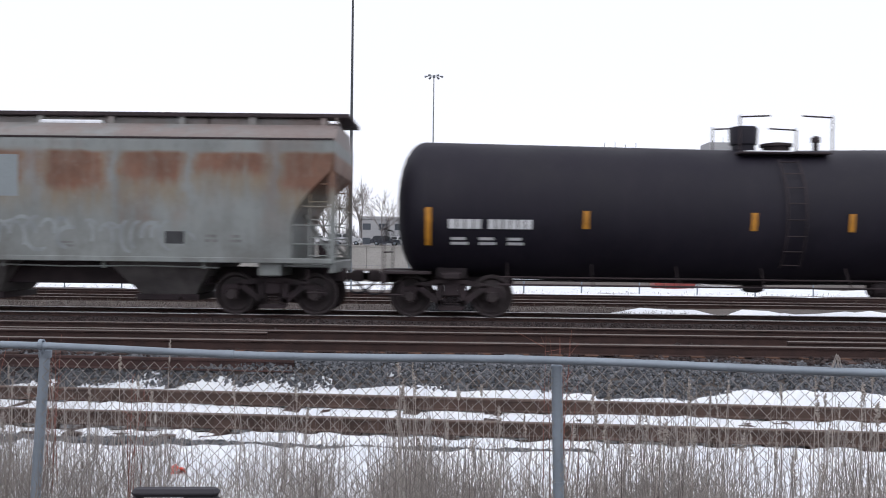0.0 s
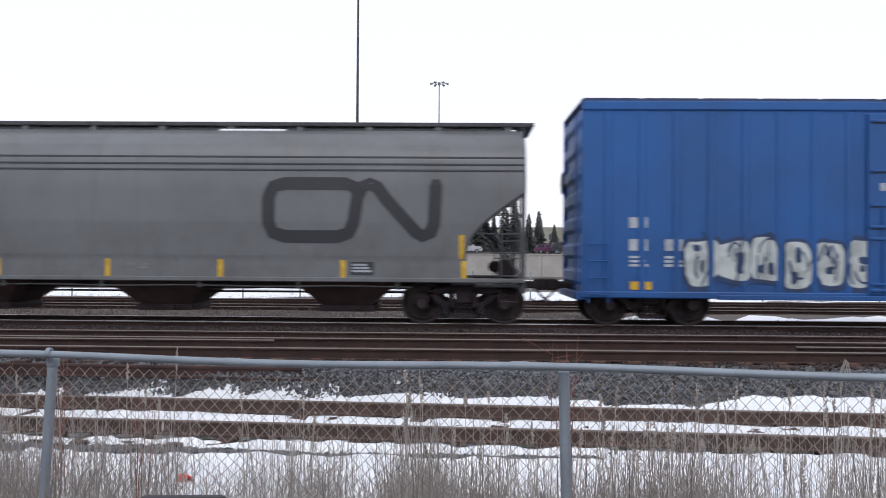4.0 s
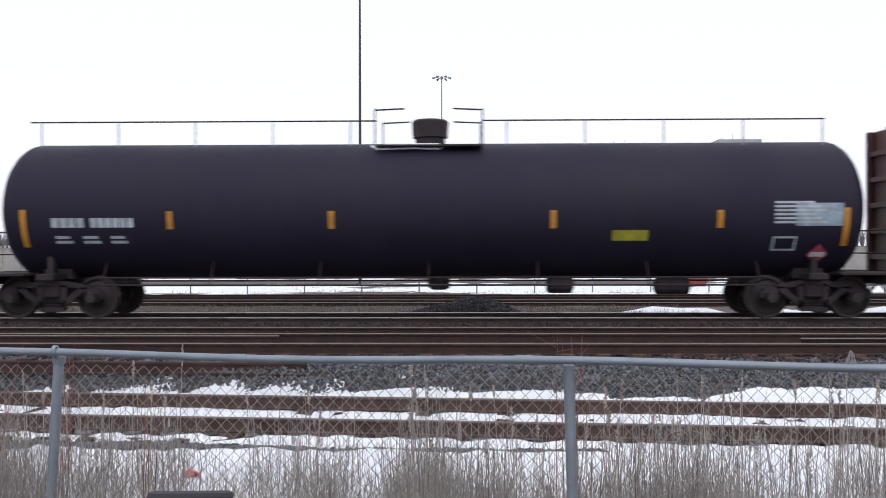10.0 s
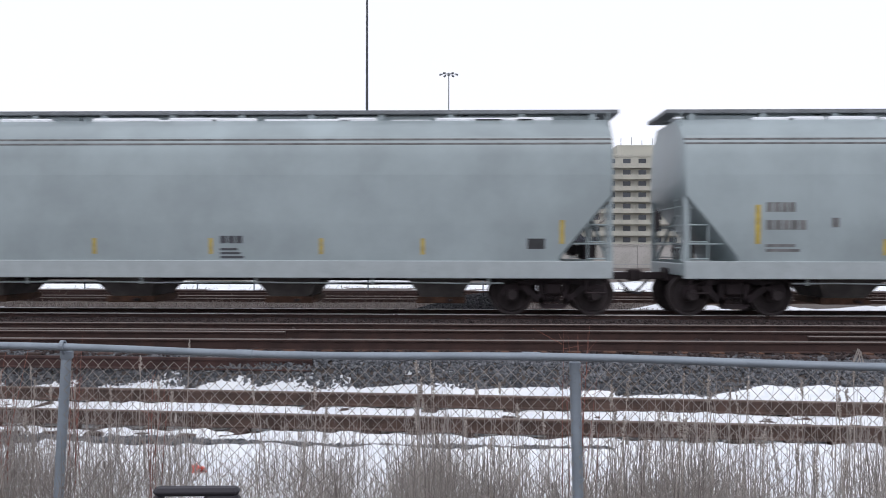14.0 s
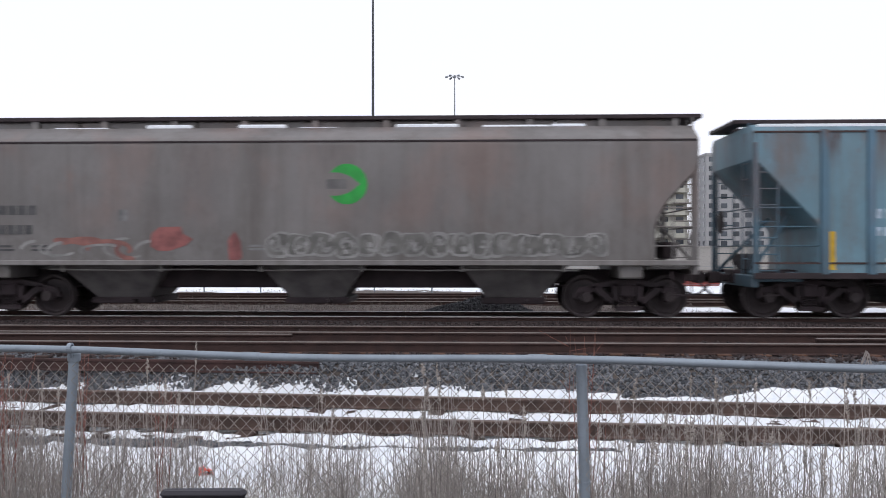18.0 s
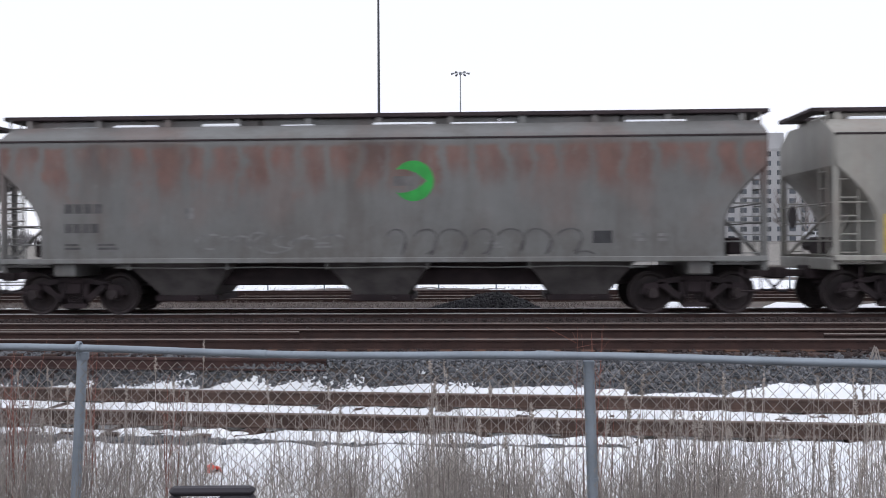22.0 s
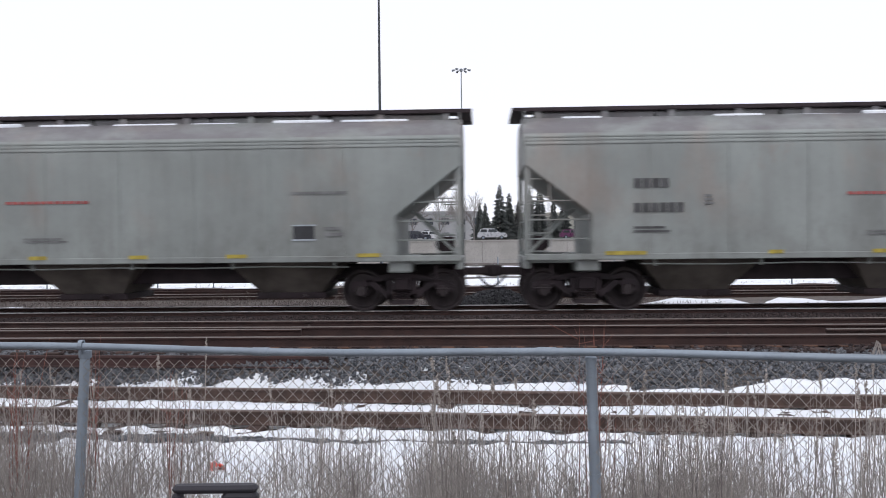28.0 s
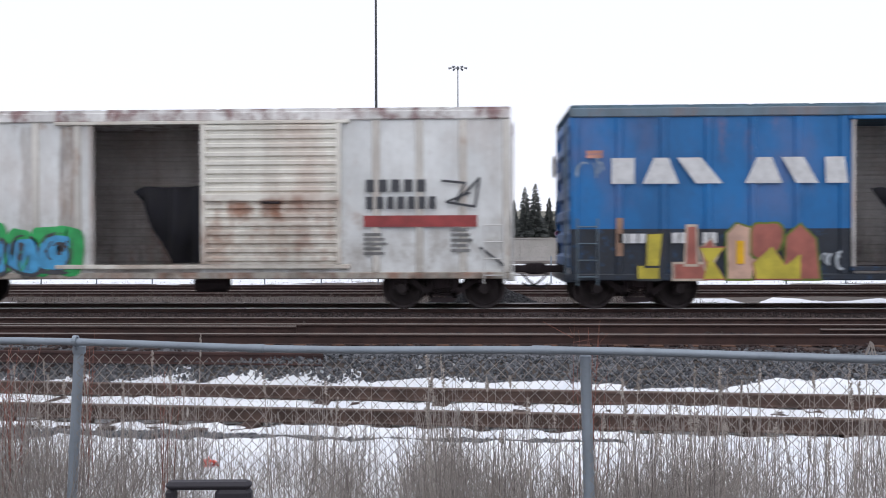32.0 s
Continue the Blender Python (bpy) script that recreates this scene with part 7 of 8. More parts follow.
for mid, sp, ln, seed, px, dm in ((59.56, 15.68, 18.3, 54, 2.1, 0.05), (-190.87, 15.8, 18.4, 55, -1.95, -0.05)):
    c, sd = tank_car("long black tank wagon with a broad white name on its side", mid, sp, ln, BLACKTANK("named_black_tank_paint", seed, (0.018, 0.014, 0.030), 0.58 if seed == 54 else 0.27, 0.27 if seed == 54 else 0.48), dome=dm, platform=(px, 6.3), snowy=(-1.75, 3.6) if seed == 54 else None, rail_from=0.0 if seed == 54 else 1.1)
    hl = ln / 2
    decal("name", frame_blocks(-hl + 1.1, 2.42, 3.6, 0.44, 6, 0.12, 0.12), M_WHITE, c, sd, "broad white name as hollow blocks")
    tank_marks(c, sd, hl, (-hl + 1.4, 1.92), M_PALE, None, (-hl + 3.85, -hl + 6.45, -hl + 9.1, -hl + 11.9, hl - 3.85) if seed == 54 else (-5.05, -2.97, -0.55, 2.03, 4.85), M_YELLOW)
    if seed == 54:
        for gx_, n_, sd_ in ((-hl + 2.2, 7, 6), (-0.9, 8, 7), (2.0, 8, 8)):
            loops_of_paint(c, sd, gx_, 1.25, 1.3, 0.5, n_, TANK_SPRAY, sd_, 0.06, "grey spray-paint tag", 0.03)
            decal_part("graffiti", [band_of([(gx_ - 0.2, 1.62), (gx_ + 0.3, 1.60), (gx_ + 0.8, 1.70), (gx_ + 1.35, 1.86)], 0.035)], M_FADED, c, sd, "thin pale sprayed stroke", 0.036)
    else:
        decal("small_print", bars(5.3, 1.95, 1.7, 0.08, 9, 0.15) + bars(5.3, 1.82, 1.0, 0.07, 6, 0.15) + [rect(6.1, 8.0, 1.22, 1.29)], M_PALE, c, sd)
# white tank
p = car_paint("white_tank_paint", (0.60, 0.66, 0.655), 56, 0.0, streak=0.08, dirt=0.12, rough=0.35, dirt_colour=(0.30, 0.30, 0.28), wear=0.12)
c, sd = tank_car("white tank wagon with faint grey number", 3.50, 12.25, 14.2, p, dome=0.1, platform=(0.1, 2.4), frame_mat=plain("pale_underframe", (0.42, 0.42, 0.40), 0.6, 0, 0.25), zc=2.32, rad=1.47)
tank_marks(c, sd, 7.25, (-5.95, 1.95), M_FADED, None, (-3.75, 0, 3.6), plain("pale_amber_tape", (0.5, 0.33, 0.14), 0.6), False, False)
decal("small_print", lines(-3.1, 1.62, 0.8, 0.56, 6), M_FADED, c, sd)


# ---- box wagons ----
def corrugated(x0, x1, z0, z1, n, y_in, y_out, deep=0.05):
    """A pressed sheet with n horizontal folds, its outer face at y_out."""
    lp = []
    for i in range(n):
        a, b = z0 + (z1 - z0) * i / n, z0 + (z1 - z0) * (i + 1) / n
        h = b - a
        lp += [(y_out + deep, a), (y_out + deep, a + 0.25 * h), (y_out, a + 0.4 * h), (y_out, a + 0.75 * h), (y_out + deep, a + 0.9 * h)]
    lp += [(y_out + deep, z1), (y_in, z1), (y_in, z0)]
    return Shape().loops([[(x0, y, z) for y, z in lp], [(x1, y, z) for y, z in lp]])


def box_car(label, middle, spacing, length, zb, zt, paint, trim, posts, door, opening=None, end_mat=None, post_deep=0.05, roof_mat=None, inner=None, post_mat=None, sill_mat=None):
    """A box wagon; door: (x0, x1) of the closed sheet; opening: (x0, x1) of the open doorway."""
    c = car_base("box_wagon", label, middle, spacing, length / 2 + 0.30)
    hl, hw = length / 2, 1.52
    inner = inner or plain("bare_box_lining", (0.30, 0.25, 0.20), 0.8, 0, 0.3, 1.5, 0.3)
    o0, o1 = opening or (0, 0)
    for y in (-hw, hw):
        spans = [(-hl, o0), (o1, hl)] if opening else [(-hl, hl)]
        for a, b in spans:
            part("side_sheet", Shape().box(a, b, min(y, y * 0.965), max(y, y * 0.965), zb + 0.12, zt - 0.25), paint, c)
        for x in posts:
            if door and door[0] - 0.05 < x < door[1] + 0.05 or opening and o0 - 0.05 < x < o1 + 0.05:
                continue
            sg = 1 if y > 0 else -1
            part("side_post", Shape().loops([[(x - 0.09, y * 0.99, z), (x + 0.09, y * 0.99, z), (x + 0.06, y + sg * post_deep, z), (x - 0.06, y + sg * post_deep, z)] for z in (zb + 0.14, zt - 0.27)]), post_mat or paint, c)
        part("top_chord", Shape().box(-hl, hl, min(y * 1.03, y * 0.95), max(y * 1.03, y * 0.95), zt - 0.25, zt - 0.06, 0.02), trim, c)
        part("side_sill", Shape().box(-hl, hl, min(y * 1.03, y * 0.95), max(y * 1.03, y * 0.95), zb, zb + 0.14, 0.02), sill_mat or paint, c)
    part("floor", Shape().box(-hl + 0.05, hl - 0.05, -1.45, 1.45, zb + 0.1, zb + 0.24, 0), inner, c)
    m = int(length / 1.2)
    for i in range(m):
        a, b = -hl + i * length / m, -hl + (i + 1) * length / m
        part("roof_panel", Shape().prism([(a, zt - 0.06), (a, zt - 0.018), (a + 0.05, zt + 0.0), (b - 0.05, zt + 0.0), (b, zt - 0.018), (b, zt - 0.06)], -1.55, 1.55), roof_mat or paint, c)
    for sg in (-1, 1):
        e = corrugated(-1.5, 1.5, zb + 0.1, zt - 0.1, 7, 0.12, 0.0, 0.09).mesh("end_sheet")
        e.materials.append(end_mat or paint)
        o = part("end_sheet", e, paint, c)
        o.location = (sg * hl, 0, 0)
        o.rotation_euler = (0, 0, sg * math.pi / 2)
        part("end_sill", Shape().box(sg * hl - 0.1, sg * hl + 0.1, -1.5, 1.5, zb - 0.05, zb + 0.12, 0.02), paint, c)
        part("ladder", ladder(sg * (hl - 0.35), -hw - 0.08, zb - 0.1, zb + 1.3), trim, c)
        part("ladder", ladder(sg * (hl + 0.06), -1.2, zb, zt - 0.3, 0.4, 9, "y"), trim, c)
        part("body_bolster", Shape().box(sg * spacing / 2 - 0.25, sg * spacing / 2 + 0.25, -1.4, 1.4, 0.84, zb + 0.2, 0.02), M_STEEL, c)
    part("centre_sill", Shape().box(-hl - 0.05, hl + 0.05, -0.3, 0.3, 0.62, 0.9, 0.02), M_STEEL, c)
    part("brake_cylinder", Shape().lathe([(-0.4, 0.1), (-0.35, 0.2), (0.35, 0.2), (0.4, 0.1)], "x", 12, (0.8, -0.6, 0.55)), M_STEEL, c)
    part("brake_wheel", Shape().lathe([(-0.02, 0.24), (0.0, 0.27), (0.02, 0.24)], "x", 18, (-hl - 0.15, 0.5, 3.2)), M_STEEL, c)
    return c, (lambda z: hw + 0.0)


# blue box wagon with a tall closed door
BLUE = car_paint("blue_box_paint", (0.012, 0.094, 0.31), 61, 0.0, (0.6, 4.5), streak=0.26, dirt=0.3, rough=0.5, dirt_colour=(0.012, 0.055, 0.18), wear=0.5)
# the end sheets are a lighter blue than the sides
c, sd = box_car("tall blue box wagon with a plug door and white graffiti", 171.83, 11.76, 14.9, 0.62, 4.83, BLUE, BLUE, [-6.9 + 0.72 * i for i in range(20)], (-1.6, 1.5), post_deep=0.03, roof_mat=plain("dark_blue_roof", (0.03, 0.05, 0.12), 0.6), end_mat=car_paint("lighter_blue_end", (0.05, 0.15, 0.40), 69, 0.0, streak=0.2, dirt=0.3))
part("end_panel", Shape().box(7.44, 7.47, -1.42, 1.42, 4.2, 4.74, 0.005), M_PALE, c, "pale painted top panel of the end")
door = part("door", Shape().box(-1.5, 1.45, -1.60, -1.50, 0.72, 4.52, 0.02), BLUE, c)
for z in (3.32, 2.6, 2.15, 1.9, 4.36, 0.95, 0.82):
    rail = part("door_rail", Shape().box(-1.45, 1.42, -1.65, -1.595, z - 0.03, z + 0.03, 0.01), BLUE, door)
    # a thin black strip right below each upper rail
    if z > 2:
        part("rail_gap", Shape().box(-1.42, 1.40, -1.612, -1.598, z - 0.055, z - 0.03), M_BLACK, rail)
for x in (-1.2, -0.95, 0.5, 1.2):
    part("lock_rod", Shape().tube((x, -1.63, 0.8), (x, -1.63, 2.6), 0.02, 6), BLUE, door)
part("door_track", Shape().box(-4.6, 4.6, -1.62, -1.52, 0.60, 0.70, 0.01), BLUE, c)
decal("lettering", bars(-6.45, 2.1, 0.42, 0.22, 2) + bars(-6.45, 1.62, 0.42, 0.24, 2) + bars(-5.7, 1.62, 0.4, 0.24, 2) + lines(-6.45, 1.25, 0.4, 0.26, 3) + lines(-5.7, 1.25, 0.4, 0.26, 3), M_PALE, c, sd, "white number as bars", 0.02)
decal("lettering", lines(5.6, 1.5, 0.6, 0.75, 7), M_DIM, c, sd, "fine white print as bars", 0.02)
decal("data_panel", [rect(5.65, 6.2, 1.15, 1.42)], M_PALE, c, sd, "", 0.02)
decal("data_panel", [rect(5.72, 6.13, 1.2, 1.37)], M_BLACK, c, sd, "", 0.024)
decal("reflector_tape", [rect(-6.42, -5.97, 0.8, 0.97), rect(5.7, 6.15, 0.8, 0.97)], M_YELLOW, c, sd, "", 0.02)
decal("door_print", bars(0.2, 2.9, 0.75, 0.26, 5, 0.1) + bars(-1.25, 2.9, 0.25, 0.16, 2) + [rect(-0.15, 0.1, 1.65, 1.9), rect(-0.1, 0.2, 1.25, 1.42), rect(-0.2, 0.25, 2.2, 2.28)], M_PALE, c, lambda z: 1.60, "white door stencils as bars")
tag(c, sd, -5.25, 0.70, 4.0, 1.32, 6, plain("white_spray", (0.46, 0.50, 0.49), 0.6), plain("dark_navy_spray", (0.025, 0.05, 0.12), 0.6), 12, "white bubble graffiti with dark edges", 0.02)
thin_spray = plain("thin_pale_spray", (0.13, 0.21, 0.32), 0.6)
loops_of_paint(c, sd, 1.0, 1.5, 1.3, 0.3, 6, thin_spray, 14, 0.07, "thin pale spray marks", 0.02)
decal("graffiti", frame_blocks(1.9, 1.2, 2.75, 0.4, 5, 0.06, 0.25), thin_spray, c, sd, "thin pale sprayed blocks", 0.02)

# bright blue box wagon with an open doorway
PB, PG = (0.005, 0.162, 0.45), (0.015, 0.019, 0.027)
BRIGHT = car_paint("bright_blue_box_paint", PB, 62, 0.015, (0.6, 4.1), streak=0.18, dirt=0.15, rough=0.5, low=PG, low_z=1.72, dirt_colour=(0.03, 0.05, 0.09))
LINING = car_paint("worn_box_lining", (0.60, 0.575, 0.56), 63, 0.3, (0.6, 4.1), streak=0.4, dirt=0.4)
PX = [-7.35 + 0.92 * i for i in range(17)]
c, sd = box_car("bright blue box wagon with an open door and colourful graffiti", -208.85, 11.91, 14.9, 0.64, 4.31, BRIGHT, car_paint("weathered_blue_chord", (0.13, 0.19, 0.24), 68, 0.25, (3.6, 4.6), streak=0.4, spots=2.5), PX, (1.5, 4.5), (-1.6, 1.5), inner=LINING, roof_mat=plain("grey_blue_roof", (0.10, 0.17, 0.22), 0.7),
                end_mat=car_paint("blue_end_paint", (0.02, 0.15, 0.42), 64, 0.1, (0.5, 4.2)))


def sliding_door(c, paint, x0, x1, z0, z1):
    d = part("door", corrugated(x0, x1, z0, z1, 16, -1.53, -1.61, 0.05), paint, c)
    for x in (x0 + 0.03, x1 - 0.03):
        part("door_edge", Shape().box(x - 0.05, x + 0.05, -1.64, -1.53, z0, z1, 0.01), paint, d)
    part("door_bar", Shape().box(x0, x1, -1.65, -1.56, z0 + (z1 - z0) * 0.45, z0 + (z1 - z0) * 0.5, 0.01), paint, d)
    part("door_handle", Shape().tube((x0 + 1.3, -1.68, z0 + 1.3), (x0 + 1.7, -1.68, z0 + 1.3), 0.025, 6), M_STEEL, d)
    part("door_track", Shape().box(x0 - 3.2, x1 + 0.2, -1.62, -1.52, z0 - 0.10, z0 - 0.01, 0.01), paint, c)
    part("door_track", Shape().box(x0 - 3.2, x1 + 0.2, -1.60, -1.50, z1 + 0.01, z1 + 0.08, 0.01), paint, c)


def doorway(c, paint, o0, o1, z0, z1, droop=0.22, start=0.5):
    for x in (o0 - 0.06, o1):
        part("door_post", Shape().box(x, x + 0.07, -1.58, -1.42, z0, z1, 0.01), paint, c)
    lining = corrugated(o0 - 2.5, o1 + 2.5, z0, z1 + 0.2, 16, 1.46, 1.40, 0.04)
    part("inner_lining", lining, LINING, c)
    cloth = Shape()
    n_u = 12
    for j in range(2):
        for i in range(n_u):
            t = i / (n_u - 1)
            x = o0 + start + t * (o1 - o0 - start)
            zt_ = z0 + 1.78 - droop * math.sin(t * math.pi) - (0.1 * (t < 0.05))
            zb_ = max(z0 + 0.1, zt_ - 0.04 - 1.75 * t / 0.55)
            cloth.v.append((x, -1.25 + 0.12 * math.sin(i * 1.7) + 0.05 * j, zt_ if j else zb_))
    for i in range(n_u - 1):
        cloth.f.append((i, i + 1, n_u + i + 1, n_u + i))
    o = part("torn_liner", cloth, plain("black_liner_cloth", (0.007, 0.007, 0.011), 0.9, 0, 0.3, 3.0, 0.3), c, "torn black liner hanging in the doorway", True)
    o.modifiers.new("thickness", "SOLIDIFY").thickness = 0.015


sliding_door(c, BRIGHT, 1.5, 4.5, 0.94, 3.96)
doorway(c, LINING, -1.6, 1.5, 0.88, 4.02)
NAME = [rect(-6.6, -6.12, 2.66, 3.2), [(-5.95, 2.66), (-5.2, 2.66), (-5.42, 3.2), (-5.72, 3.2)], [(-4.85, 2.66), (-4.3, 2.66), (-4.75, 3.2), (-5.25, 3.2)],
        [(-3.85, 2.66), (-3.08, 2.66), (-3.3, 3.2), (-3.6, 3.2)], [(-2.8, 2.66), (-2.35, 2.66), (-2.65, 3.2), (-3.1, 3.2)], [(-2.2, 2.66), (-1.75, 2.66), (-1.82, 3.2), (-2.22, 3.2)]]
decal("name", NAME, M_WHITE, c, lambda z: 1.575, "broad white name as plain slabs")
gx, gz, gr = 5.58, 2.90, 0.99
ring = disc(gx, gz, gr, 40, inner=gr - 0.055)
emblem = decal("globe_emblem", ring, M_WHITE, c, lambda z: 1.575, "white ringed globe emblem")
for z0, z1 in ((gz + 0.2, gz + gr - 0.06), (gz - gr + 0.06, gz - 0.2)):
    decal_part("globe_meridian", [rect(gx - 0.035, gx + 0.035, z0, z1)], M_PALE, emblem, lambda z: 1.575, "", 0.006)
for k in (-3, -2, -1, 1, 2, 3):
    end_z = gz + (0.24 + 0.055 * (abs(k) - 1)) * k
    half = math.sqrt(max(0.01, (gr - 0.05) ** 2 - (end_z - gz) ** 2))
    sag_ = 0.10 + 0.035 * abs(k)
    line = [(gx + half * u, end_z - math.copysign(sag_ * (1 - u * u), k)) for u in np.linspace(-1, 1, 9)]
    decal_part("globe_parallel", [band_of(line, 0.042)], M_WHITE, emblem, lambda z: 1.575, "", 0.007)
decal("globe_name", bars(gx - 0.80, gz - 0.10, 0.80, 0.2, 4, 0.3) + bars(gx + 0.12, gz - 0.10, 0.68, 0.2, 3, 0.3), M_WHITE, c, lambda z: 1.58)
decal("lettering", bars(-6.45, 1.42, 0.62, 0.2, 3) + bars(-5.35, 1.42, 0.5, 0.22, 3) + bars(-4.72, 1.42, 0.32, 0.22, 2), M_WHITE, c, sd, "white number as bars", 0.06)
near = lambda z: 1.575
spray = {n: plain(n + "_spray", col, 0.55, 0, 0.2) for n, col in (("yellow", (0.50, 0.42, 0.05)), ("salmon", (0.36, 0.115, 0.09)), ("tan", (0.30, 0.18, 0.12)), ("olive", (0.12, 0.17, 0.02)), ("mint", (0.03, 0.35, 0.10)), ("sky", (0.06, 0.30, 0.55)), ("scarlet", (0.45, 0.02, 0.025)))}
CREAM_EDGE = plain("cream_spray", (0.50, 0.42, 0.34), 0.6, 0, 0.2)


def sprayed(parent, polys, fill, edge, label, lift=0.006, rim=0.05):
    """Flat sprayed shapes, one part each, with a rim in a second colour."""
    for i, poly in enumerate(polys):
        cx, cz = sum(p[0] for p in poly) / len(poly), sum(p[1] for p in poly) / len(poly)
        wide, high = max(abs(p[0] - cx) for p in poly), max(abs(p[1] - cz) for p in poly)
        g = decal_part("graffiti", [[(cx + (x - cx) * (1 + rim / wide), cz + (z - cz) * (1 + rim / high)) for x, z in poly]], edge, parent, near, label, lift + 0.002 * i)
        decal_part("graffiti_fill", [poly], fill, g, near, "", lift + 0.002 * i + 0.001)


r_ = random.Random(31)
PEACH = plain("peach_spray", (0.55, 0.36, 0.28), 0.55, 0, 0.2)
ORANGE_SPRAY = plain("orange_yellow_spray", (0.75, 0.42, 0.01), 0.55, 0, 0.15)
CRIMSON_SPRAY = plain("crimson_spray", (0.24, 0.008, 0.02), 0.55, 0, 0.2)
RED_SPRAY = plain("light_red_spray", (0.48, 0.065, 0.05), 0.55, 0, 0.2)
sprayed(c, [rect(-6.05, -5.62, 0.68, 0.95), [(-5.88, 0.95), (-5.62, 0.95), (-5.55, 1.62), (-5.85, 1.60)]], spray["yellow"], M_BLACK, "yellow spray-paint shapes")
sprayed(c, [rect(-5.3, -4.66, 0.68, 0.98), [(-5.06, 0.98), (-4.84, 0.98), (-4.86, 1.76), (-5.03, 1.76)], [(-4.62, 0.68), (-4.42, 1.2), (-4.55, 1.5), (-4.75, 1.3)]], spray["salmon"], CREAM_EDGE, "salmon spray-paint shapes", 0.008)
sprayed(c, [[(-4.2, 0.68), (-3.72, 0.68), (-3.6, 1.25), (-3.72, 1.72), (-4.02, 1.82), (-4.22, 1.6)]], PEACH, spray["olive"], "peach spray-paint shapes with green tops", 0.010)
sprayed(c, [bubble(-3.42, 1.48, 0.62, 0.72, r_), [(-3.05, 0.68), (-2.33, 0.68), (-2.42, 1.5), (-2.72, 1.8), (-3.0, 1.55)]], spray["salmon"], spray["olive"], "salmon spray-paint shapes with green tops", 0.012)
sprayed(c, [[(-4.78, 1.32), (-4.28, 1.32), (-4.5, 1.05), (-4.28, 0.68), (-4.7, 0.68), (-4.62, 1.02)], [(-3.68, 1.0), (-3.3, 1.35), (-3.02, 0.95), (-2.72, 1.2), (-2.72, 0.68), (-3.62, 0.68)]], spray["yellow"], spray["salmon"], "yellow spray-paint shapes", 0.022, 0.03)
sprayed(c, [rect(-4.02, -3.88, 1.0, 1.46)], ORANGE_SPRAY, ORANGE_SPRAY, "orange-yellow spray bar", 0.032, 0.01)
loops_of_paint(c, near, -2.25, 0.85, 0.4, 0.4, 5, M_PALE, 39, 0.05, "small white sprayed squiggle")
sprayed(c, [[(1.5, 0.66), (2.62, 0.66), (2.7, 0.94), (1.62, 0.94)], [(2.98, 0.66), (3.42, 0.66), (3.46, 0.94), (3.06, 0.94)], [(3.62, 0.66), (4.2, 0.66), (4.12, 0.92), (3.56, 0.94)], [(4.5, 0.66), (5.05, 0.66), (5.0, 1.15), (4.45, 1.0)]], RED_SPRAY, M_PALE, "red spray-paint strip with pale gaps", 0.064, 0.06)
sprayed(c, [[(4.24, 0.68), (4.36, 0.68), (4.2, 0.98), (4.06, 0.98)], [(2.76, 0.68), (2.84, 0.68), (2.82, 0.94), (2.74, 0.94)]], M_BLACK, M_PALE, "black sprayed slants", 0.076, 0.03)
loops_of_paint(c, near, 1.5, 1.0, 0.9, 0.55, 12, M_DIM, 38, 0.05, "faded pale sprayed scribble", 0.06)
loops_of_paint(c, near, 3.45, 1.02, 0.85, 0.62, 7, M_PALE, 45, 0.05, "pale outlined graffiti curl", 0.06)
sprayed(c, [rect(4.55, 4.86, 1.0, 1.66)], M_BLACK, M_FADED, "black sprayed panel", 0.010, 0.02)
for k_ in range(5):
    decal_part("graffiti", [rect(4.58, 4.82, 1.08 + 0.12 * k_, 1.11 + 0.12 * k_)], M_FADED, c, near, "grey hatch lines", 0.016)
sprayed(c, [[(4.85, 1.62), (5.15, 1.66), (5.5, 1.40), (5.85, 1.58), (6.15, 1.5), (6.2, 1.25), (5.95, 1.12), (5.3, 1.1), (4.98, 1.2)], [(5.2, 0.66), (6.3, 0.66), (6.05, 1.0), (5.75, 1.12), (5.3, 1.05)]], CRIMSON_SPRAY, M_WHITE, "crimson spray-paint letters with white edges", 0.018, 0.07)
sprayed(c, [[(4.92, 0.85), (5.06, 0.85), (5.18, 1.32), (4.98, 1.32)], [(5.35, 0.92), (5.55, 0.98), (5.72, 0.92), (5.66, 1.1), (5.38, 1.1)]], M_WHITE, spray["scarlet"], "white sprayed slashes", 0.030, 0.02)
sprayed(c, [rect(5.12, 5.85, 1.26, 1.44)], M_BLACK, CRIMSON_SPRAY, "black sprayed bar", 0.030, 0.02)
loops_of_paint(c, near, 5.9, 1.1, 0.7, 0.6, 5, M_PALE, 43, 0.03, "pale sprayed loops")
loops_of_paint(c, near, -7.3, 2.55, 0.5, 0.65, 5, M_DIM, 44, 0.035, "pale sprayed scribble")
decal("sticker", [rect(-7.12, -6.78, 3.2, 3.28), rect(-7.12, -6.78, 3.29, 3.36)], plain("faded_pink_sticker", (0.5, 0.25, 0.2), 0.6), c, near, "small faded sticker")
decal("graffiti", [rect(-6.5, -6.36, 1.15, 1.95)], spray["tan"], c, near, "tan spray mark")
decal("graffiti", [rect(6.45, 6.56, 1.0, 1.85)], spray["tan"], c, near, "tan spray mark")

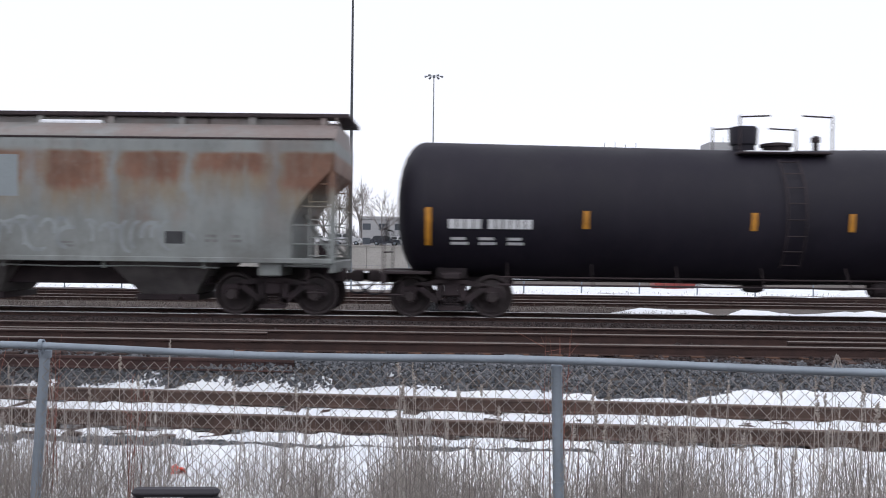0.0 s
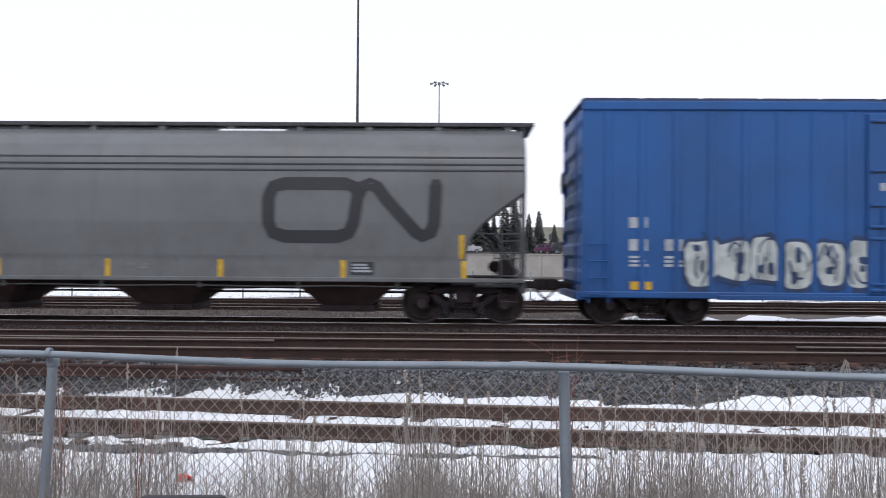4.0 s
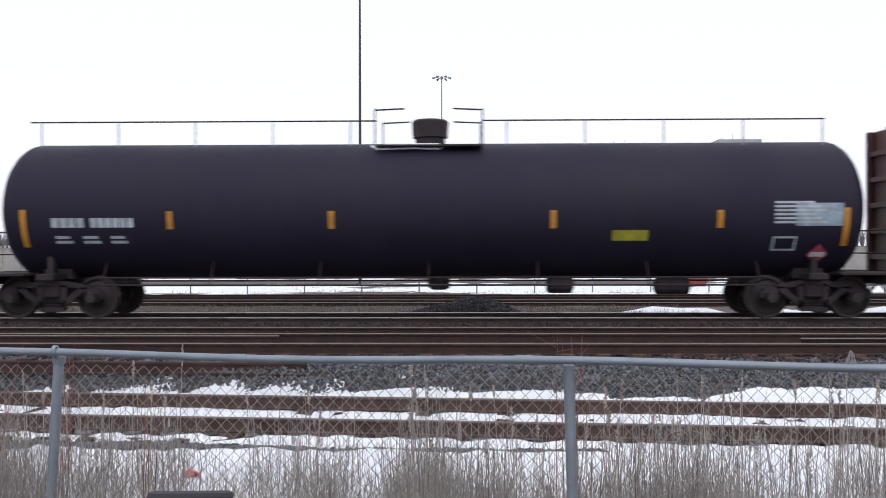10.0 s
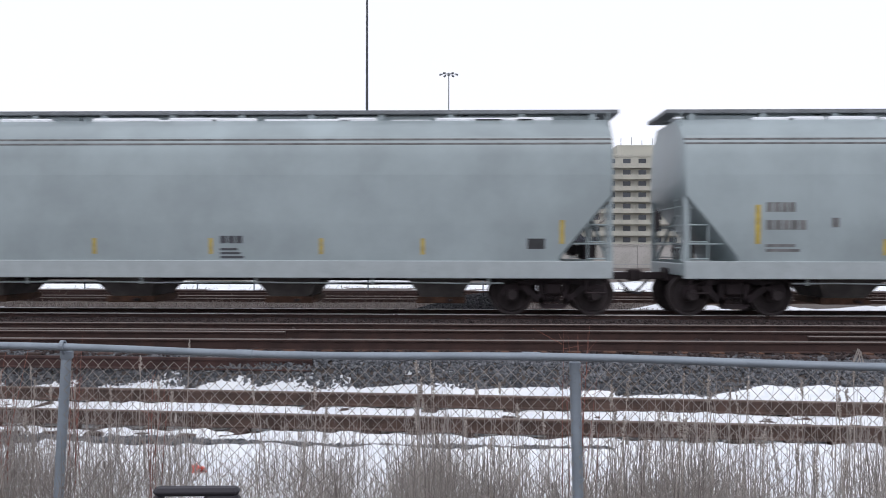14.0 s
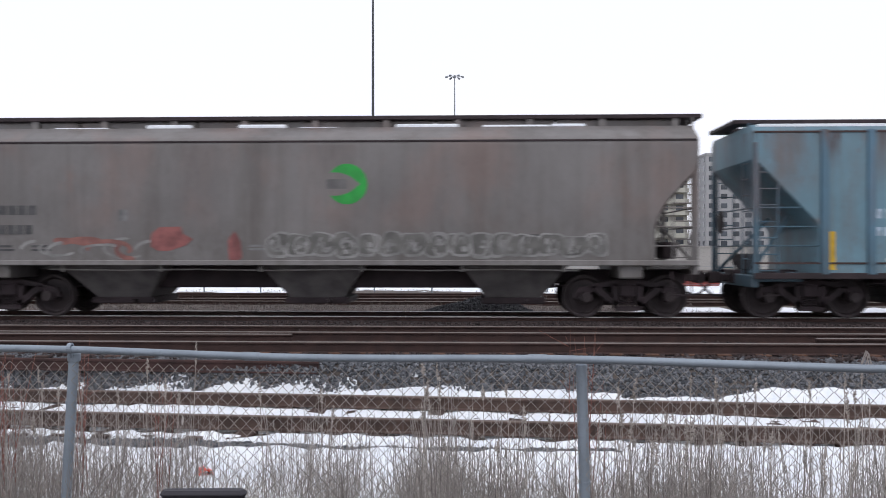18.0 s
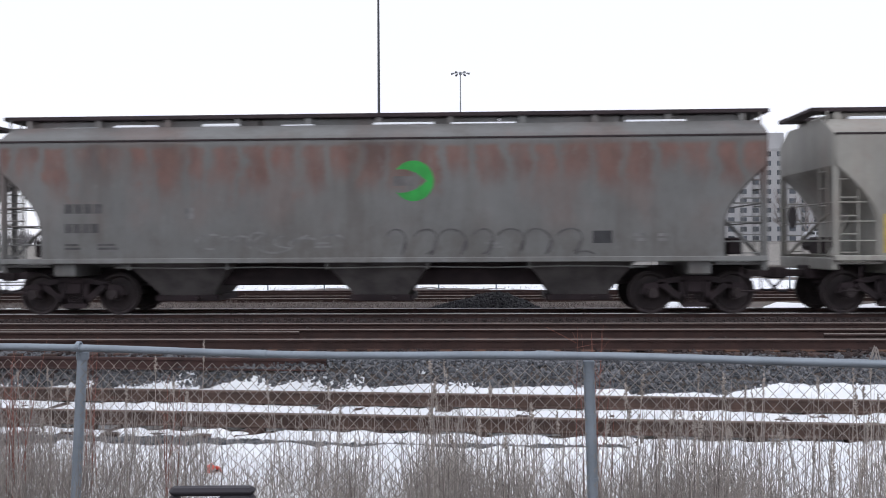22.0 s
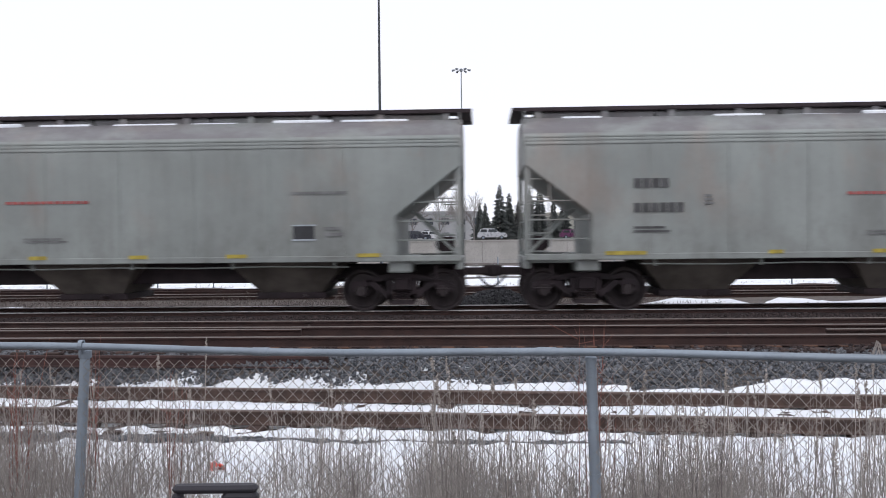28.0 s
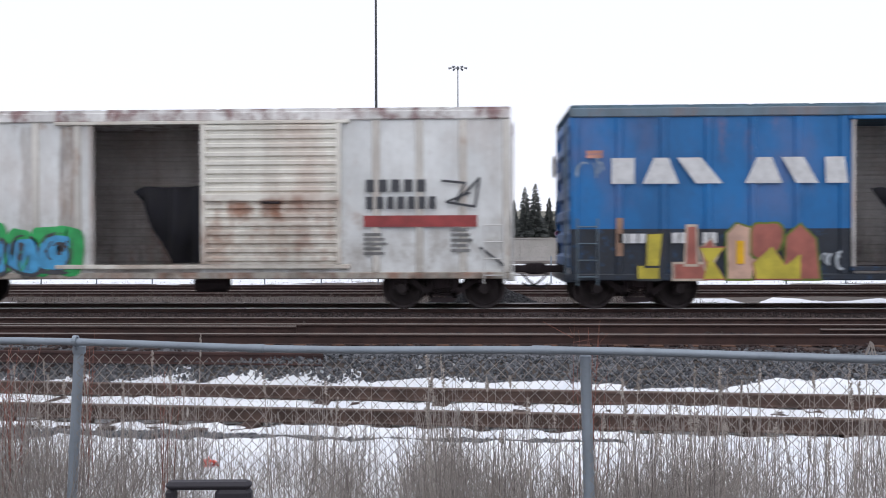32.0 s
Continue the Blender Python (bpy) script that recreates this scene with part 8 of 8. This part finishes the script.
# rust-stained white box wagon
CREAM = car_paint("rusty_white_box_paint", (0.73, 0.755, 0.76), 65, 0.08, (0.4, 4.4), (0.20, 0.10, 0.05), 0.18, 0.6, spots=2.6, dirt_colour=(0.25, 0.215, 0.18), wear=0.5, drip=0.15, drip_top=4.0, smears=((-2.0, 0.25, 0.9, 0.7), (-2.9, 0.2, 0.8, 0.4)), smear_soft=0.6, smear_tones=((0.10, 0.06, 0.04), (0.24, 0.15, 0.09)))
CREAM_TRIM = car_paint("rusty_white_trim", (0.76, 0.76, 0.75), 66, 0.62, (3.6, 4.6), (0.10, 0.018, 0.018), 0.1, 0.2, spots=5.0)
c, sd = box_car("rust-stained white box wagon with an open door", -225.0, 12.0, 14.9, 0.68, 4.30, CREAM, CREAM_TRIM, PX, (0.9, 3.85), (-1.5, 0.85), roof_mat=CREAM_TRIM, inner=LINING, post_deep=0.05, post_mat=car_paint("stained_white_posts", (0.64, 0.625, 0.585), 70, 0.18, (0.5, 4.2), (0.20, 0.10, 0.05), 0.14, 0.6, spots=3.0, dirt_colour=(0.24, 0.20, 0.165)), sill_mat=car_paint("rust_eaten_sill", (0.50, 0.465, 0.41), 72, 0.62, (0.3, 1.3), (0.17, 0.075, 0.045), 0.4, 0.6, spots=3.5))
sliding_door(c, car_paint("rusty_door_paint", (0.74, 0.725, 0.665), 67, 0.6, (1.0, 2.45), (0.19, 0.07, 0.032), 0.2, 0.4, spots=2.4, dirt_colour=(0.30, 0.24, 0.18), wear=0.55, panels=(0.62, 2.36, 0.36, 0.75, 0.85, 0.16)), 0.9, 3.85, 1.0, 3.97)
doorway(c, LINING, -1.5, 0.85, 0.92, 4.05, 0.03, 0.8)
decal("name", bars(4.4, 2.52, 1.35, 0.26, 5, 0.34) + bars(4.4, 2.16, 1.55, 0.26, 7, 0.34), M_SLATE, c, near, "dark name as bars", 0.004)
decal("name_stripe", [rect(4.35, 6.75, 1.78, 2.02)], plain("dull_red_stripe", (0.30, 0.05, 0.05), 0.6), c, near, "dull red stripe")
decal("lettering", lines(4.35, 1.15, 0.5, 0.5, 5) + lines(6.2, 1.2, 0.45, 0.55, 5), M_FADED, c, near)
decal("graffiti", stroke([(6.0, 2.75), (6.5, 2.7), (6.3, 2.3), (6.8, 2.8), (6.7, 2.2), (6.1, 2.3), (6.6, 2.5)], 0.05) + stroke([(6.8, 1.35), (7.2, 1.05), (7.3, 0.95)], 0.05), M_SLATE, c, near, "dark sprayed scrawl")
tag(c, near, -4.9, 0.72, 3.15, 1.18, 6, spray["mint"], spray["mint"], 41, "green and blue bubble graffiti")
tag(c, near, -4.7, 0.70, 2.75, 0.98, 4, spray["sky"], M_SLATE, 42, "blue bubble graffiti", 0.014)

# ---- centre-beam flat wagon with wrapped timber ----
M_DULLTAPE = plain("dull_yellow_tape", (0.30, 0.19, 0.02), 0.5, 0, 0.3, 6.0, 0.05)
BROWN = car_paint("brown_flat_wagon", (0.052, 0.017, 0.018), 71, 0.25, (0.5, 4.2), (0.16, 0.06, 0.035), 0.3, 0.4)
flat = car_base("flat_wagon", "brown centre-beam flat wagon loaded with wrapped timber", 101.365, 17.55, 21.9 / 2 + 0.3)
FL = 21.9 / 2
part("deck", Shape().box(-FL, FL, -1.46, 1.46, 0.72, 0.96, 0.03), BROWN, flat)
part("centre_sill", Shape().box(-FL - 0.05, FL + 0.05, -0.35, 0.35, 0.5, 0.74, 0.03), BROWN, flat)
for y in (-1.5, 1.5):
    part("side_sill", Shape().box(-FL, FL, min(y, y * 0.96), max(y, y * 0.96), 0.70, 0.98, 0.02), BROWN, flat)
part("top_chord", Shape().box(-FL + 0.1, FL - 0.1, -0.22, 0.22, 4.36, 4.52, 0.02), BROWN, flat)
for i in range(17):
    x = -FL + 0.5 + i * (2 * FL - 1.0) / 16
    part("centre_post", Shape().box(x - 0.06, x + 0.06, -0.06, 0.06, 0.96, 4.36, 0.01), BROWN, flat)
for sgn in (-1, 1):
    x = sgn * (FL - 0.16)
    b = part("bulkhead", Shape().box(x - 0.05, x + 0.05, -1.5, 1.5, 0.96, 4.33, 0.02), BROWN, flat)
    for j in range(5):
        z = 1.3 + j * 0.62
        part("bulkhead_rib", Shape().box(min(x, x + sgn * 0.16), max(x, x + sgn * 0.16), -1.48, 1.48, z - 0.06, z + 0.06, 0.01), BROWN, b)
    for y in (-1.46, -0.5, 0.5, 1.46):
        part("bulkhead_post", Shape().box(min(x, x + sgn * 0.2), max(x, x + sgn * 0.2), y - 0.06, y + 0.06, 0.96, 4.33, 0.01), BROWN, b)
    part("ladder", ladder(x + sgn * 0.12, -1.58, 0.6, 3.2), BROWN, flat)
    decal("reflector_tape", [rect(x - 0.08, x + 0.08, 1.1, 1.9)], M_YELLOW, flat, lambda z: 1.56)
decal("reflector_tape", [rect(a, a + 0.5, 0.80, 0.90) for a in (-9.2, -6.6, -3.9, -1.2, 1.5, 4.2, 6.4, 8.6)], M_DULLTAPE, flat, lambda z: 1.5, "yellow strips along the sill")
decal("small_print", [rect(a, a + 0.35, 0.78, 0.90) for a in (-7.8, -2.4, 2.6, 7.5)], M_RUSTY, flat, lambda z: 1.5)
for x in (-5.2, 3.4):
    part("strap_winch", Shape().box(x - 0.12, x + 0.12, -1.46, -1.3, 0.42, 0.63, 0.02), M_STEEL, flat)
WRAP = earth("white_timber_wrap", ((0.55, 0.67, 0.85), (0.65, 0.755, 0.92), (0.44, 0.55, 0.74)), (1.6, 5.0), 0.35, 0.9, 0.06)
M_OVAL = plain("white_oval_print", (0.58, 0.63, 0.70), 0.5, 0, 0.05)
M_CRIMSON = plain("crimson_print", (0.36, 0.045, 0.085), 0.5, 0, 0.15)
M_DARKGREEN = plain("dark_green_print", (0.08, 0.16, 0.19), 0.5, 0, 0.1)
BL, BH = 4.13, 0.82


def bundle_meshes(sgn, shift, seed):
    """One wrapped bundle, 4.1 m long, its printed side at sgn * y."""
    r = random.Random(seed)
    n = 14
    lp = []
    for i in range(n + 1):
        x = -BL / 2 + BL * i / n
        a = 0.012 * r.uniform(-1, 1)
        d = 0.012 * r.uniform(-1, 1)
        lp.append([(x, -0.58, 0.0), (x, 0.58 + d, 0.0 + 0.006 * r.random()), (x, 0.605 + d, 0.03), (x, 0.61 + a, BH * 0.5), (x, 0.605 + d, BH - 0.05), (x, 0.57, BH - 0.015 + a), (x, -0.58, BH - 0.015 + a)])
    if sgn < 0:
        lp = [[(x, -y, z) for x, y, z in reversed(q)] for q in lp]
    body = Shape().loops(lp).mesh("wrap", True)
    body.materials.append(WRAP)
    out = []
    def printed(poly, lift, mat, nm):
        poly = [(min(BL / 2 - 0.02, max(-BL / 2 + 0.02, x)), z) for x, z in poly]
        if max(x for x, z in poly) - min(x for x, z in poly) < 0.04:
            return
        s = Shape()
        s.v += [(x, sgn * (0.624 + lift), z) for x, z in poly]
        s.f.append(tuple(range(len(poly))))
        me = s.mesh(nm)
        me.materials.append(mat)
        out.append((nm, me))
    for x in [-BL / 2 + shift + 1.15 * i for i in range(-1, 5)]:
        printed(rect(x, x + 0.76, 0.30, 0.60), 0.0, M_PINK, "printed_block")
        printed([(x + 0.38 + 0.32 * math.cos(6.2832 * i / 16), 0.45 + 0.105 * math.sin(6.2832 * i / 16)) for i in range(16)], 0.003, M_OVAL, "printed_oval")
        printed(rect(x + 0.16, x + 0.60, 0.43, 0.475), 0.006, M_DARKGREEN, "printed_word")
    printed(rect(-BL / 2 + 0.02, BL / 2 - 0.02, 0.085, 0.125), 0.0, M_CRIMSON, "printed_band")
    printed(rect(-BL / 2 + 0.02, BL / 2 - 0.02, 0.16, 0.168), 0.0, M_CRIMSON, "printed_line")
    printed(rect(-BL / 2 + 0.02, BL / 2 - 0.02, 0.022, 0.042), 0.0, M_CRIMSON, "printed_line")
    for _ in range(7):
        u, v = r.uniform(-BL / 2 + 0.1, BL / 2 - 1.0), r.uniform(0.06, BH - 0.1)
        du, v2 = r.uniform(0.3, 0.9), min(BH - 0.06, max(0.04, v + r.uniform(-0.16, 0.16)))
        line = [(u + du * k / 4, v + (v2 - v) * k / 4 + 0.02 * math.sin(k * 0.785)) for k in range(5)]
        fold = Shape().loops([[(x, sgn * 0.606, z - 0.012 * w), (x, sgn * (0.606 + 0.022 * w), z), (x, sgn * 0.606, z + 0.012 * w)] for (x, z), w in zip(line, (0.3, 1, 1.2, 1, 0.3))])
        me = fold.mesh("wrap_fold")
        me.materials.append(WRAP)
        out.append(("wrap_fold", me))
    return body, out


BUNDLES = {(sg, k): bundle_meshes(sg, sh, 80 + k) for sg in (-1, 1) for k, sh in enumerate((0.18, -0.22, 0.55))}
bearer_me = Shape().box(-0.05, 0.05, -0.5, 0.5, -0.012, 0.004, 0).mesh("bearer")
bearer_me.materials.append(M_STEEL)
guard_me = Shape().box(-0.035, 0.035, -0.035, 0.03, BH - 0.11, BH - 0.03, 0.006).mesh("strap_guard")
starts = [-10.55, -6.40, -1.98, 2.28, 6.43]
for col, x0 in enumerate(starts):
    for level in range(4):
        for sg in (-1, 1):
            z = 0.965 + level * 0.836
            b = thing("timber_bundle", "white plastic wrapped timber bundle with red printed blocks", "timber bundle", "timber bundles on the flat wagon")
            body, prints = BUNDLES[(sg, (level * 2 + col) % 3)]
            wrap_part = part("wrap", body, WRAP, b)
            for nm, me in prints:
                part(nm, me, M_PINK, wrap_part)
            for k in (-1.75, -0.9, -0.1, 0.75, 1.6) if level == 3 else ():
                q = part("strap_guard", guard_me, M_SLATE, b)
                q.location = (k, sg * 0.6, 0)
            for k in (-1.3, 0.0, 1.3):
                q = part("bearer", bearer_me, M_STEEL, b)
                q.location = (k, sg * 0.05, 0)
            if level == 0 and sg < 0:
                # the loose lower hem of the wrap hangs over the sill
                hem = []
                for i in range(29):
                    x = -BL / 2 + BL * i / 28
                    drop = 0.05 + 0.05 * noise.noise(Vector((x * 1.6 + x0, 3, 0))) + 0.02 * noise.noise(Vector((x * 6 + x0, 7, 0)))
                    out = 0.640 + 0.018 * noise.noise(Vector((x * 3 + x0, 1, 5)))
                    hem.append([(x, -0.612, 0.10), (x, -0.618, 0.10), (x, -out, -max(0.01, drop)), (x, -out + 0.006, -max(0.01, drop))])
                part("wrap_hem", Shape().loops(hem), WRAP, wrap_part, "loose hem of the wrap", True)
            LOADS.append((b, 101.365 + x0 + BL / 2, sg * 0.86, z))
flap = thing("wrap_flap", "torn loose flap of white plastic wrap over a dark hole", "torn wrap")
part("hole", Shape().prism([(-0.58, 0.0), (-0.60, 0.24), (-0.25, 0.38), (0.15, 0.14), (-0.05, 0.0)], -0.004, 0.004), M_BLACK, flap)
fl = Shape()
for j in range(2):
    for i in range(8):
        t = i / 7
        fl.v.append((-0.5 + 1.5 * t, -0.05 - 0.10 * math.sin(t * 3.1) - 0.05 * (1 - j), 0.33 - 0.30 * t + 0.03 * math.sin(9 * t) + ((0.20 * (1 - t) + 0.06) if j else 0)))
for i in range(7):
    fl.f.append((i, i + 1, 9 + i, 8 + i))
o = part("flap", fl, WRAP, flap)
o.modifiers.new("thickness", "SOLIDIFY").thickness = 0.006
LOADS.append((flap, 101.365 + 6.25, -1.496, 2.58))

# ties, laid last
for tr, z in ((main_track, -0.172), (middle_track, -0.172), (spur_track, -0.172)):
    for i in range(-29, 30):
        x = i * 0.53 + random.uniform(-0.03, 0.03)
        t = part("tie", tie_mesh, M_TIE, tr)
        t.location, t.rotation_euler = (x, random.uniform(-0.04, 0.04), z), (0, 0, random.uniform(-0.015, 0.015))
        if tr is not spur_track:
            for y in (-0.753, 0.753):
                pl = part("tie_plate", plate_mesh, M_RUSTY, t)
                pl.location = (0, y, 0)


# ---- what moves: the train, from left to right ----
def travel(t):
    """Metres that the train has gone since the middle of the clip."""
    u = (t - 16.0) / 16.0
    return 214.7122 * u + 2.7035 * u ** 2 + 4.7927 * u ** 3 - 1.9912 * u ** 4 - 1.9125 * u ** 5


def motions():
    times = [0.5 * i for i in range(65)]
    for ob, mid in CARS:
        walk(ob, [(t, pose(mid - 0.06 + travel(t), TRAIN_Y, TRAIN_Z)) for t in times])
    for ob, mid, y, z in LOADS:
        walk(ob, [(t, pose(mid - 0.06 + travel(t), TRAIN_Y + y, TRAIN_Z + z)) for t in times])
    first = WHEELSETS[0]
    rows = []
    for i in range(0, 32 * FPS + 1):
        t = i / FPS
        rows.append((t, pose(0, 0, WHEEL_R, 0, math.degrees(travel(t) / WHEEL_R) % 360, 0)))
    walk(first, rows)
    for w in WHEELSETS[1:]:
        keys = w.animation_data_create()
        w.rotation_mode = "QUATERNION"
        keys.action = first.animation_data.action
        keys.action_slot = first.animation_data.action_slot


motions()
